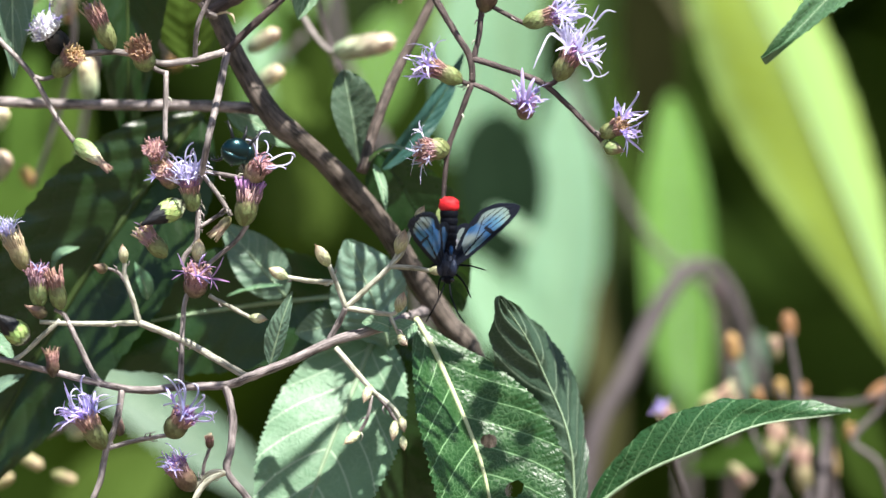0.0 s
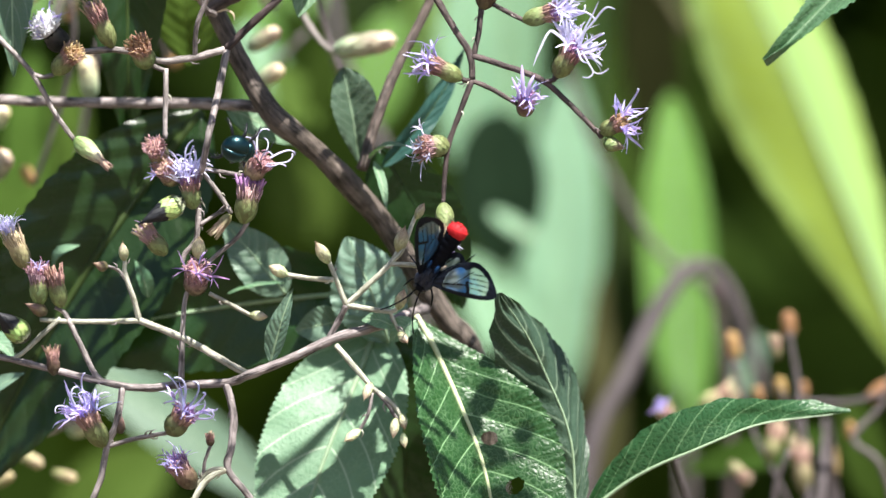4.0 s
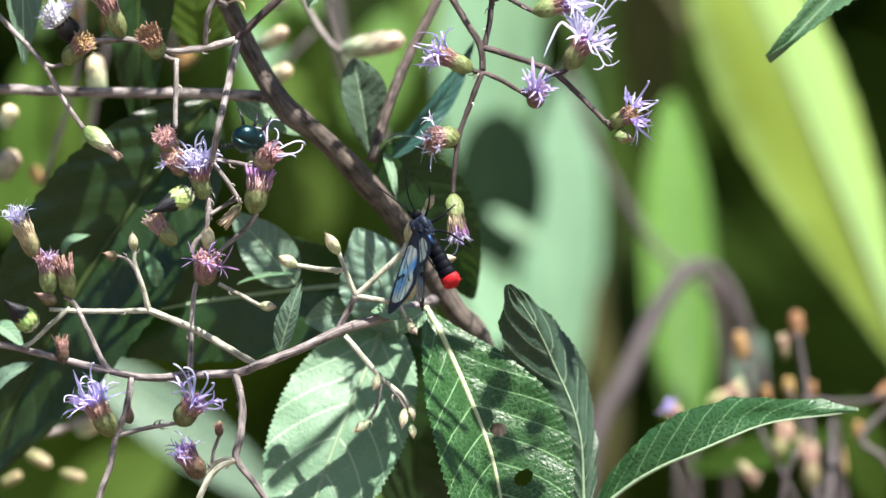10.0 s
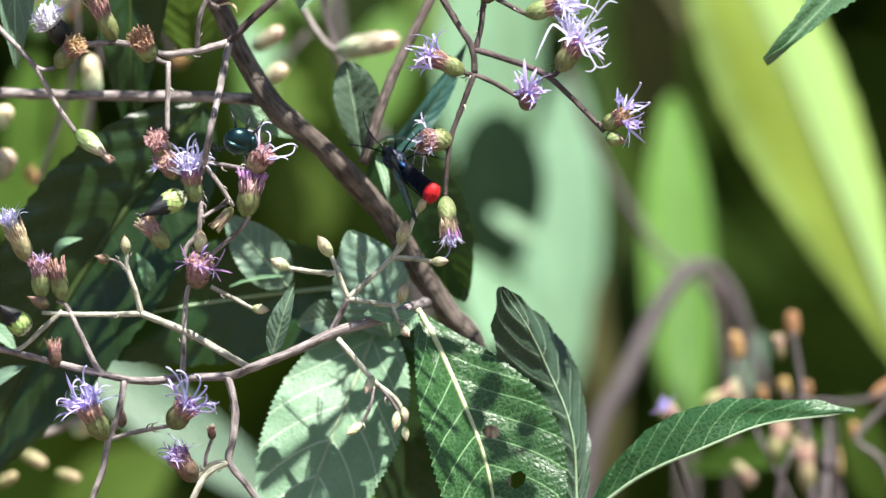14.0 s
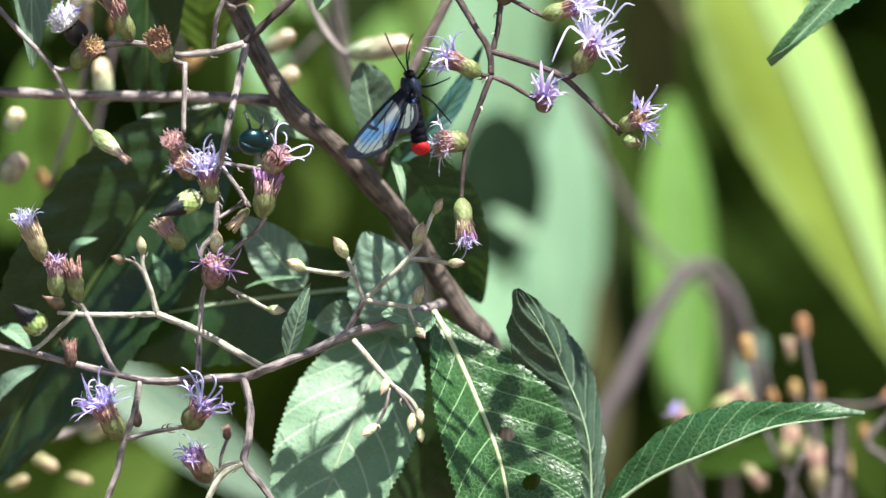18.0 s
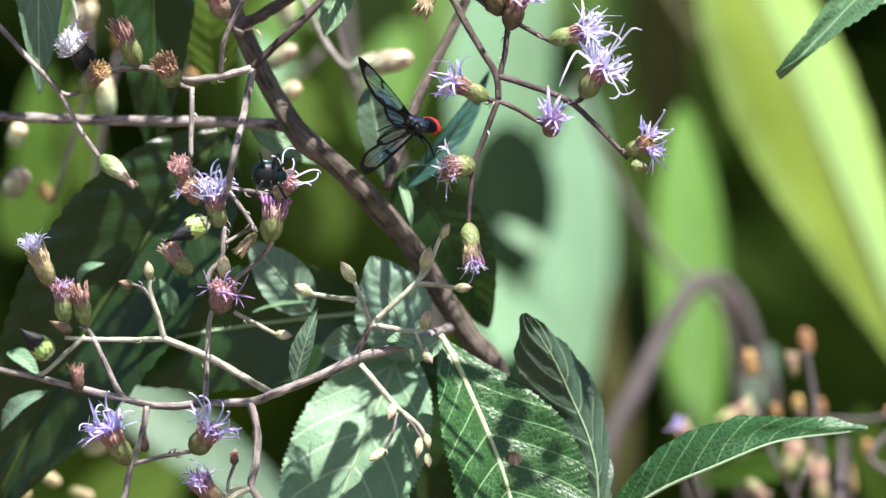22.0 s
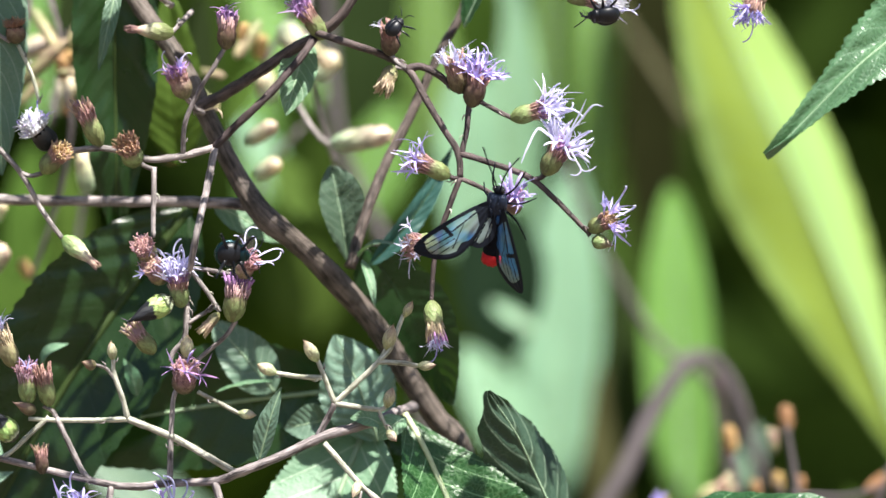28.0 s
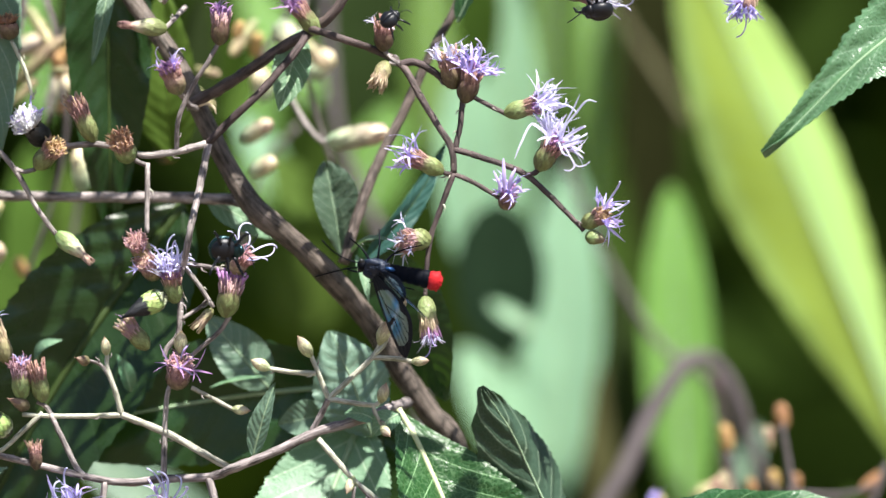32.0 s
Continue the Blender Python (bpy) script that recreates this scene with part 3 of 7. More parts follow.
def bristle_data(seed, count=26, height=0.42, wide=0.032, spread=0.45, top=0.30):
    """A tuft of dry bristles and shrivelled florets."""
    rng = random.Random(seed)
    pieces = []
    for k in range(count):
        a, q = rng.uniform(0, 2 * math.pi), math.sqrt(rng.random())
        foot = Vector((math.cos(a), math.sin(a), 0)) * top * q * 0.9
        d = (Vector((math.cos(a), math.sin(a), 0)) * spread * q + Vector((0, 0, 1))).normalized()
        h = height * rng.uniform(0.6, 1.2)
        side = Vector((rng.uniform(-1, 1), rng.uniform(-1, 1), 0)) * 0.12 * h
        path = [foot, foot + d * h * 0.5 + side * 0.3, foot + d * h + side]
        pieces.append(tube(path, wide * 1.1, wide * rng.uniform(0.5, 1.0), 5))
    return join(*pieces)


def pappus_data(seed, count=78):
    """The body of packed bristles and faded florets that fills the cup and flares above it."""
    rng = random.Random(seed)
    pieces = [lathe([(0.14, 0.3), (0.24, 0.55), (0.29, 0.8), (0.27, 0.95), (0.12, 1.02)], 12)]
    for k in range(count):
        a, w = 2.4 * k + rng.uniform(-0.2, 0.2), rng.uniform(0.010, 0.026)
        top, h = rng.uniform(0.25, 0.38), rng.uniform(0.82, 1.16)
        path = []
        for s in (0.0, 0.35, 0.7, 1.0):
            r = 0.16 + (top - 0.16) * s ** 0.7
            b = a + 0.25 * s * math.sin(k)
            path.append(Vector((r * math.cos(b), r * math.sin(b), 0.35 + (h - 0.35) * s)))
        pieces.append(tube(path, w * 0.8, w, 4))
    return join(*pieces)


def dome_data(seed, count=80, radius=0.36, tall=0.30):
    """A cushion of withered florets: ragged pointed fingers of uneven length."""
    rng = random.Random(seed)
    pieces = [lathe([(radius * 0.75, 0.0), (radius * 0.8, tall * 0.3), (radius * 0.6, tall * 0.7), (radius * 0.2, tall * 0.85)], 12)]
    for k in range(count):
        q, a = (k + 0.5) / count, 2.4 * k + rng.uniform(-0.2, 0.2)
        c = 1 - q
        d = Vector((math.cos(a) * math.sqrt(1 - c * c), math.sin(a) * math.sqrt(1 - c * c), c))
        p = Vector((d.x * radius * 0.75, d.y * radius * 0.75, d.z * tall * 0.75))
        d = (d + Vector((rng.uniform(-0.3, 0.3), rng.uniform(-0.3, 0.3), 0.7))).normalized()
        side = d.cross(Vector((rng.uniform(-1, 1), rng.uniform(-1, 1), rng.uniform(-1, 1)))).normalized()
        n = rng.choice((0.09, 0.13, 0.17, 0.26)) * rng.uniform(0.8, 1.2)
        path = [p, p + d * n * 0.6, p + d * n + side * n * rng.uniform(0, 0.5)]
        w = rng.uniform(0.016, 0.036)
        pieces.append(tube(path, w, w * rng.uniform(0.2, 0.9), 5))
    return join(*pieces)


PAPPUSES = {"rust": [mesh_of("bristles", *pappus_data(s), PAPPUS) for s in range(2)], "pink": [mesh_of("bristles", *pappus_data(s + 4, 84), PAPPUS_PINK) for s in range(2)],
            "cream": [mesh_of("bristles", *pappus_data(s + 8), CREAM) for s in range(2)]}
DOMES = {"white": [mesh_of("floret_cushion", *dome_data(s + 12, 240, 0.42, 0.75), SNOW) for s in range(2)],
         "orange": [mesh_of("floret_cushion", *dome_data(s, 110), GOLD) for s in range(2)], "pink": [mesh_of("floret_cushion", *dome_data(s + 3), PINK) for s in range(3)],
         "purple": [mesh_of("floret_cushion", *dome_data(s + 6), PURPLE) for s in range(2)]}
CUPS = {}
for _name, _mat in (("green", BRACT), ("brown", BRACT_BROWN), ("tan", BRACT_TAN), ("rosy", BRACT_ROSE), ("dark", BRACT_DARK)):
    _v, _f = bract_cup(cup_profile(0.29, 0.66, 0.06), 7, 11, 0.42, 0.02, len(_name))
    CUPS[_name] = mesh_of("bracts", [Vector((p.x * 1.08, p.y * 1.08, p.z * 0.72)) for p in _v], _f, _mat)
_v, _f = bract_cup(lambda z: 0.33 * max(0.04, math.sin(math.pi * min(0.985, 0.09 + 0.9 * z))) ** 0.75, 6, 8, 0.34, 0.004, 5)
BUD_MESH = mesh_of("bud", _v, _f, BUD_SKIN)
_v, _f = bract_cup(cup_profile(0.34, 0.97, 0.25), 7, 11, 0.36, 0.005, 6)
PLUMP = {}
for _name, _mat in (("cream", SEED_CREAM), ("orange", ORANGE), ("tan", BRACT_TAN)):
    PLUMP[_name] = mesh_of("seed_head", *bract_cup(lambda z: 0.34 * (1 - abs(2 * z - 1) ** 3.2) ** 0.5 + 0.02, 6, 9, 0.25, 0.01, 8), _mat)
GREEN_BUD_MESH = mesh_of("bud", _v, _f, BRACT)
BROWN_BUD_MESH = mesh_of("bud", _v, _f, BRACT_BROWN)
DRY_BUD = mesh_of("bud", *join((_v, _f), *[tube([Vector((0.10 * math.cos(2.4 * q), 0.10 * math.sin(2.4 * q), 0.86)), Vector((0.15 * math.cos(2.4 * q), 0.15 * math.sin(2.4 * q), 1.0 + 0.03 * (q % 5)))], 0.05, 0.015, 5) for q in range(16)]), DRY_TIP)
BANDED_BUD = mesh_of("bud", _v, _f, BANDED)
FLORETS = {}
for _name, _mat in (("lilac", LILAC), ("white", WHITE), ("purple", PURPLE)):
    FLORETS[_name] = [mesh_of("floret", *floret_data(s, 0.3 + 0.08 * (s % 3), 5, 0.35 + 0.25 * (s % 4), 0.1 * (s % 3)), _mat) for s in range(6)]
STYLES = {_n: [mesh_of("style", *style_data(s, 1.0 + 0.12 * s, 0.55 + 0.25 * (s % 3)), _m) for s in range(5)] for _n, _m in (("lilac", LILAC), ("white", WHITE))}
TUFTS = {"rust": [mesh_of("tuft", *bristle_data(s), RUST) for s in range(3)], "cream": [mesh_of("tuft", *bristle_data(s + 5), CREAM) for s in range(3)],
         "purple": [mesh_of("tuft", *bristle_data(s + 9, 24, 0.4, 0.05, 0.5), PURPLE) for s in range(3)]}


def head(parent, base, tip, cup="green", florets="", count=0, spread=0.7, styles="", threads=0, tuft="", label="", fat=1.0, reach=1.0, thread_tilt=0.5, body="rust", dome=""):
    """A flower head from foot to rim (grid places), with florets, curled threads and a tuft of dry bristles as its parts."""
    a, b = P(*base), P(*tip[:2], base[2] + 0.4 * (tip[2] - base[2]))
    size = (b - a).length
    m = rel(parent, basis(a, b - a, RNG.uniform(0, 6))) @ Matrix.Diagonal((size * fat, size * fat, size, 1))
    ob = link("flower_head", CUPS[cup], parent, m, label)
    count = round(count * 1.15)
    if body:
        link("bristles", RNG.choice(PAPPUSES[body]), ob, Matrix.Rotation(RNG.uniform(0, 6), 4, "Z"))
    if dome:
        link("floret_cushion", RNG.choice(DOMES[dome]), ob, Matrix.Translation((0, 0, 0.86)) @ Matrix.Rotation(RNG.uniform(0, 6), 4, "Z"))
    for k in range(count):
        ang, q = 2.4 * k + RNG.uniform(-0.3, 0.3), math.sqrt((k + 0.5) / count)
        d = Vector((math.cos(ang) * math.sin(spread * q), math.sin(ang) * math.sin(spread * q), math.cos(spread * q)))
        s = reach * RNG.uniform(0.85, 1.15) / fat ** 0.5
        link("floret", RNG.choice(FLORETS[florets]), ob, basis(Vector((d.x * 0.26, d.y * 0.26, 0.86)), d, RNG.uniform(0, 6)) @ Matrix.Scale(s, 4))
    for k in range(threads):
        ang = 2 * math.pi * (k + RNG.uniform(-0.25, 0.25)) / threads
        tilt = thread_tilt * RNG.uniform(0.5, 1.25)
        d = Vector((math.cos(ang) * math.sin(tilt), math.sin(ang) * math.sin(tilt), math.cos(tilt)))
        link("style", RNG.choice(STYLES[styles]), ob, basis(Vector((d.x * 0.2, d.y * 0.2, 0.9)), d, RNG.uniform(0, 6)) @ Matrix.Scale(reach * RNG.uniform(0.8, 1.15), 4))
    if tuft:
        link("tuft", RNG.choice(TUFTS[tuft]), ob, Matrix.Translation((0, 0, 0.84)) @ Matrix.Rotation(RNG.uniform(0, 6), 4, "Z"))
    return ob


def bud(parent, base, tip, mesh=None, fat=1.0, label=""):
    a, b = P(*base), P(*tip)
    size = (b - a).length
    m = rel(parent, basis(a, b - a, RNG.uniform(0, 6))) @ Matrix.Diagonal((size * fat, size * fat, size, 1))
    return link("bud", mesh or BUD_MESH, parent, m, label)


def ribbon(parent, pts, width, mat, name="petal"):
    """One long strap petal through grid places, thin at its end."""
    run = spline([P(*p) - parent.location for p in pts], 5)
    n = len(run) - 1
    v, f = strip(run, [width * UNIT * (0.6 + 1.6 * math.sin(math.pi * min(1, 0.1 + 0.9 * i / n)) ** 0.7) * 0.18 for i in range(n + 1)])
    return link(name, mesh_of(name, v, f, mat), parent)


# ---- the flowering shrub ----
shrub = root("flowering_shrub", (0.02, 0.0, 0.0), "flowering shrub with lilac tufted heads, brown stems and toothed leaves", "shrub")
branch(shrub, ((930, 10040, 60), (960, 6000, 50), (930, 2500, 30), (880, 1100, 24), (845, 670, 20), (790, 570, 18), (742, 500, 16), (684, 408, 13), (596, 308, 7), (540, 256, 4), (482, 206, 2), (428, 118, 3),
               (386, 32, 4), (333, -72, 6), (263, -172, 10), (190, -320, 16), (120, -520, 20)), 23.5, 14.5, BARK, "main_stem", 0.04, ((0.485, 0.15), (0.60, 0.2), (0.635, 0.1), (0.79, 0.12)), 20, "thick greenish-brown woody stem")
for pts, r0, r1, mat in (
        (((640, 305, 3), (665, 220, 6), (700, 130, 10), (752, 28, 14), (800, -75, 16), (840, -150, 18), (900, -330, 20)), 11, 7, BARK),
        (((-80, 178, 12), (60, 183, 12), (200, 186, 10), (330, 187, 8), (430, 191, 5), (476, 200, 3)), 9, 10.5, TWIG),
        (((372, 22, 0), (450, -22, -6), (540, -82, -10), (592, -112, -12), (640, -160, -14), (720, -300, -14)), 11, 8, DARK_TWIG),
        (((400, 92, -16), (440, 52, -17), (490, 6, -18), (550, -62, -16), (578, -100, -13)), 7, 7, DARK_TWIG),
        (((585, -110, -14), (640, -92, -22), (692, -74, -13), (745, -44, -15), (778, 12, -17), (808, 62, -18), (832, 102, -19), (836, 146, -19)), 7, 6, DARK_TWIG),
        (((836, 146, -19), (812, 210, -19), (794, 262, -19), (787, 316, -19), (784, 368, -19)), 5.5, 4, DARK_TWIG),
        (((742, -46, -15), (768, -50, -15), (800, -34, -15), (830, -8, -16)), 7, 6, DARK_TWIG),
        (((852, 18, -17), (848, 60, -18), (838, 106, -19)), 5, 5.5, DARK_TWIG),
        (((836, 104, -19), (900, 124, -19), (960, 148, -20), (1000, 182, -20), (1040, 222, -21), (1066, 250, -21)), 6, 4.5, DARK_TWIG),
        (((836, 148, -19), (872, 164, -19), (915, 190, -19), (936, 203, -19)), 4.5, 4, DARK_TWIG),
        (((836, 146, -19), (826, 148, -19), (816, 144, -19)), 4.5, 4.5, DARK_TWIG),
        (((858, 4, -17), (895, 25, -19), (938, 47, -20)), 4.5, 4.5, DARK_TWIG),
        (((965, 150, -20), (978, 148, -21), (988, 138, -21)), 4.5, 5, DARK_TWIG),
        (((796, 252, -19), (786, 260, -19), (776, 263, -19)), 4, 4.5, DARK_TWIG),
        # twigs of the upper cluster
        (((150, 95, -14), (205, 92, -15), (250, 100, -15), (288, 112, -16), (345, 106, -16), (402, 91, -16)), 5.5, 6.5, TWIG),
        (((250, 100, -15), (272, 120, -16), (296, 131, -16)), 4.5, 4.5, TWIG),
        (((402, 93, -16), (386, 170, -21), (370, 240, -28), (357, 308, -25)), 7, 5.5, TWIG),
        (((294, 126, -16), (293, 190, -17), (292, 250, -18)), 4.8, 4.4, TWIG),
        (((345, 106, -16), (349, 50, -18), (372, -5, -19), (400, -50, -20), (421, -86, -20)), 4.5, 4, TWIG),
        (((357, 308, -20), (346, 336, -20), (332, 368, -20)), 4.5, 4, TWIG),
        (((357, 306, -20), (385, 344, -21), (410, 382, -21)), 4.5, 4, TWIG),
        (((352, 372, -19), (350, 400, -19), (346, 430, -19), (328, 452, -19), (322, 470, -19)), 5.5, 4, TWIG),
        (((346, 350, -19), (352, 372, -19)), 5, 5, TWIG), (((354, 402, -19), (385, 382, -19), (402, 366, -20)), 3.6, 3.6, TWIG),
        (((362, 304, -20), (400, 310, -21), (438, 318, -22)), 4, 4, TWIG),
        (((438, 398, -21), (420, 424, -20), (388, 452, -19), (362, 474, -19)), 4, 4, TWIG),
        (((-60, 5, -10), (0, 72, -12), (56, 132, -14), (98, 205, -14), (132, 252, -14)), 5, 4.5, TWIG),
        (((58, 134, -14), (76, 140, -14), (96, 136, -14)), 4, 4, TWIG),
        (((125, 84, -12), (136, 90, -13), (152, 95, -14)), 4, 5, TWIG),
        (((92, 12, -8), (78, -40, -8), (54, -92, -8)), 3.6, 3.6, GREEN_TWIG),
        (((-60, -130, -6), (0, -118, -7), (40, -98, -8)), 4, 4, TWIG),
        (((326, -112, -12), (345, -132, -8), (362, -150, 0)), 4, 5, TWIG),
        (((352, 2, -14), (366, 22, -8), (380, 30, -2)), 5, 6, TWIG),
        (((713, -72, -14), (726, -58, -15), (742, -46, -15)), 4, 5, TWIG),
        (((722, -50, -15), (735, -48, -15)), 4, 4, TWIG),
        # lower branch and what rises from it
        (((752, 552, 14), (716, 564, -8), (690, 575, -15), (640, 590, -18), (585, 606, -20), (520, 636, -21), (440, 668, -21), (398, 682, -20), (320, 685, -20), (250, 691, -20), (200, 684, -20), (100, 660, -20),
          (20, 640, -20), (-70, 622, -20)), 10, 5.5, TWIG),
        (((440, 668, -20), (400, 646, -20), (330, 606, -20), (246, 571, -20)), 6.5, 6.5, GREEN_TWIG),
        (((246, 571, -20), (236, 532, -20), (222, 492, -20), (220, 462, -20)), 5.5, 4, GREEN_TWIG),
        (((224, 500, -20), (208, 482, -20), (186, 474, -20)), 3.6, 3, TWIG),
        (((246, 572, -20), (190, 573, -20), (128, 573, -20), (70, 570, -20)), 5, 4, GREEN_TWIG),
        (((120, 568, -20), (148, 628, -20), (172, 672, -20), (200, 684, -20)), 5, 5.5, TWIG),
        (((106, 566, -20), (70, 600, -20), (42, 626, -20), (20, 640, -20)), 4.5, 4, GREEN_TWIG),
        (((120, 568, -20), (112, 556, -20), (96, 548, -20)), 4, 4, TWIG),
        (((320, 684, -20), (322, 600, -20), (328, 530, -20), (340, 516, -20)), 5.5, 4, TWIG),
        (((400, 682, -20), (412, 740, -21), (409, 795, -22), (402, 834, -22), (440, 884, -22), (480, 950, -20)), 7.5, 6, TWIG),
        (((402, 834, -22), (366, 852, -22), (342, 890, -22), (320, 950, -20)), 6, 6, GREEN_TWIG),
        (((356, 860, -22), (362, 820, -22), (372, 792, -22)), 3.5, 3, TWIG),
        (((402, 834, -22), (370, 838, -22), (345, 862, -22)), 5, 4, GREEN_TWIG),
        (((216, 690, -20), (206, 750, -20), (188, 794, -20), (178, 850, -20), (160, 900, -20), (150, 980, -18)), 6.5, 5.5, TWIG),
        (((190, 794, -20), (240, 780, -20), (300, 770, -20)), 4.5, 4, TWIG),
        (((205, 752, -20), (214, 742, -20)), 3, 3, TWIG),
        (((370, 524, -14), (405, 542, -15), (442, 562, -16)), 4, 3.5, GREEN_TWIG),
        # the cluster of pale buds
        (((582, 604, -19), (600, 570, -20), (612, 545, -21)), 6, 5.5, TWIG),
        (((612, 545, -21), (598, 508, -21), (582, 468, -21)), 5, 4, GREEN_TWIG),
        (((590, 500, -21), (545, 497, -21), (505, 490, -21)), 5, 4, GREEN_TWIG),
        (((612, 545, -21), (655, 505, -21), (690, 472, -21), (704, 448, -21)), 5, 4, GREEN_TWIG),
        (((690, 472, -21), (728, 474, -21), (762, 480, -21)), 5, 4, GREEN_TWIG),
        (((692, 470, -21), (712, 448, -22), (730, 400, -22), (738, 384, -22)), 4, 3.5, GREEN_TWIG),
        (((612, 545, -21), (660, 553, -21), (694, 556, -21), (704, 548, -21)), 5, 3.6, GREEN_TWIG),
        (((690, 556, -21), (700, 580, -21), (708, 595, -21)), 3.6, 3, GREEN_TWIG),
        (((594, 616, -21), (640, 670, -23), (662, 694, -23), (696, 722, -23), (710, 745, -23)), 5.5, 3.6, GREEN_TWIG),
        (((664, 695, -23), (685, 720, -23), (702, 748, -23)), 4.5, 3.4, TWIG),
        (((658, 700, -23), (650, 740, -23), (634, 768, -23)), 3.4, 3, TWIG)):
    branch(shrub, pts, r0, r1, mat, "branch" if r0 > 8.5 else "twig")

# heads: right-hand spray
head(shrub, (1062, 240, -21), (1100, 222, -25), "green", "lilac", 6, 1.15, "white", 2, "", fat=1.05, reach=1.25, dome="orange", label="open lilac head with a green ribbed cup and an orange heart")
bud(shrub, (1070, 258, -21), (1106, 268, -23), GREEN_BUD_MESH, 0.95)
head(shrub, (926, 42, -20), (982, 26, -23), "green", "white", 9, 0.9, "white", 4, fat=0.85, reach=1.15, thread_tilt=0.7, dome="purple", label="open pale lilac head with a rusty throat")
head(shrub, (984, 142, -21), (1016, 92, -25), "green", "white", 9, 1.2, "white", 4, fat=0.95, reach=1.1, thread_tilt=1.1, dome="purple", label="open white-lilac head with broad strap petals")
for pts, w in ((((1030, 96, -30), (1042, 118, -31), (1050, 134, -31), (1042, 143, -31), (1031, 142, -31)), 4), (((1046, 128, -31), (1056, 136, -31), (1068, 134, -31), (1078, 127, -31)), 3),
               (((1000, 78, -28), (975, 60, -29), (955, 95, -30), (944, 122, -30)), 5), (((1020, 80, -28), (1050, 45, -29), (1072, 20, -30), (1090, 22, -30)), 5),
               (((1024, 76, -28), (1048, 34, -29), (1060, 8, -30)), 4), (((1034, 82, -28), (1052, 72, -29), (1066, 64, -30)), 5), (((1022, 92, -28), (1030, 112, -30), (1040, 118, -30)), 5)):
    ribbon(shrub, pts, w, WHITE)
head(shrub, (928, 208, -16), (932, 178, -28), "rosy", "lilac", 7, 0.9, "", 0, "", fat=1.0, reach=0.8, dome="purple", body="pink", label="withered pink head with pale upright petals")
for pts, w in ((((926, 178, -24), (925, 150, -25), (924, 120, -25)), 9), (((932, 178, -24), (938, 155, -25), (946, 138, -25)), 9), (((938, 182, -24), (950, 172, -25), (958, 182, -25)), 7), (((920, 180, -24), (914, 160, -25), (906, 142, -25)), 6)):
    ribbon(shrub, pts, w, LILAC)
head(shrub, (818, 145, -19), (764, 118, -23), "green", "lilac", 6, 1.0, "white", 1, "rust", fat=0.8, reach=0.85)
head(shrub, (794, 262, -19), (750, 266, -25), "green", "white", 4, 1.1, "", 0, "rust", fat=1.25, reach=0.85, body="pink", dome="pink", label="withered pinkish head with a few white petals")
head(shrub, (784, 364, -19), (791, 426, -22), "green", "white", 9, 0.30, "lilac", 2, "purple", fat=0.80, reach=0.62, body="cream", label="drooping half-closed head with a green cup")
head(shrub, (838, -2, -16), (826, -60, -20), "brown", "white", 8, 0.9, "white", 2, "rust", fat=0.95, reach=0.8)
head(shrub, (854, 22, -17), (872, -36, -21), "brown", "lilac", 12, 1.1, "white", 4, "", fat=0.95, reach=0.9, dome="purple")
head(shrub, (713, -70, -14), (713, -118, -19), "brown", "white", 4, 1.0, "", 0, "rust", fat=1.05, reach=0.6)
head(shrub, (718, -52, -15), (702, -12, -19), "tan", "", 0, 0.5, "", 0, "cream", fat=1.0, reach=0.5, body="cream", label="dry papery cream head")
head(shrub, (352, 4, -14), (332, -44, -20), "rosy", "lilac", 3, 0.9, "white", 2, "", fat=1.05, reach=0.8, dome="purple")
head(shrub, (422, -82, -20), (426, -136, -23), "brown", "purple", 5, 0.4, "", 0, "purple", fat=0.95, reach=0.7, body="pink")
bud(shrub, (328, -112, -12), (252, -119, -16), DRY_BUD, 0.56, "closed green head with a dry tip")
head(shrub, (598, -100, -12), (560, -152, -18), "green", "purple", 7, 0.7, "white", 1, "purple", fat=0.75, reach=0.7)
head(shrub, (53, -94, -8), (47, -130, -10), "brown", "", 0, 0.4, "", 0, "", fat=1.45, body="", dome="orange", label="round dark brown head with a rusty top")
head(shrub, (116, 92, -12), (84, 54, -17), "dark", "lilac", 5, 0.9, "lilac", 3, "", fat=1.25, reach=0.8, body="", dome="white", label="dark head with a bright white tuft and lilac threads")
head(shrub, (200, 88, -15), (168, 22, -20), "green", "purple", 3, 0.3, "", 0, "rust", fat=0.7, reach=0.4)
head(shrub, (262, 122, -15), (246, 84, -28), "green", "", 0, 0.4, "", 0, "", fat=1.05, dome="orange")
head(shrub, (96, 134, -14), (130, 96, -22), "green", "", 0, 0.4, "", 0, "", fat=0.95, dome="orange")
bud(shrub, (134, 250, -14), (190, 298, -18), DRY_BUD, 0.58, "closed green head with a dry tip")
# heads: middle cluster
head(shrub, (288, 290, -18), (272, 262, -28), "tan", "", 0, 0.6, "", 0, "", fat=1.25, dome="pink", body="pink")
head(shrub, (312, 330, -18), (286, 298, -26), "rosy", "lilac", 2, 0.8, "", 0, "", fat=1.15, reach=0.7, dome="pink", body="pink")
head(shrub, (342, 374, -19), (334, 322, -24), "green", "white", 6, 0.7, "white", 20, "", fat=0.95, reach=0.95, thread_tilt=0.5, dome="purple", label="lilac head with a wig of hooked white threads")
head(shrub, (440, 320, -22), (464, 288, -28), "rosy", "", 0, 1.3, "white", 9, "", fat=1.35, reach=0.85, thread_tilt=0.7, dome="pink", label="rusty pink head with long hooked white threads")
head(shrub, (430, 400, -21), (443, 334, -24), "green", "purple", 5, 0.5, "", 0, "purple", fat=0.92, reach=0.5, body="pink")
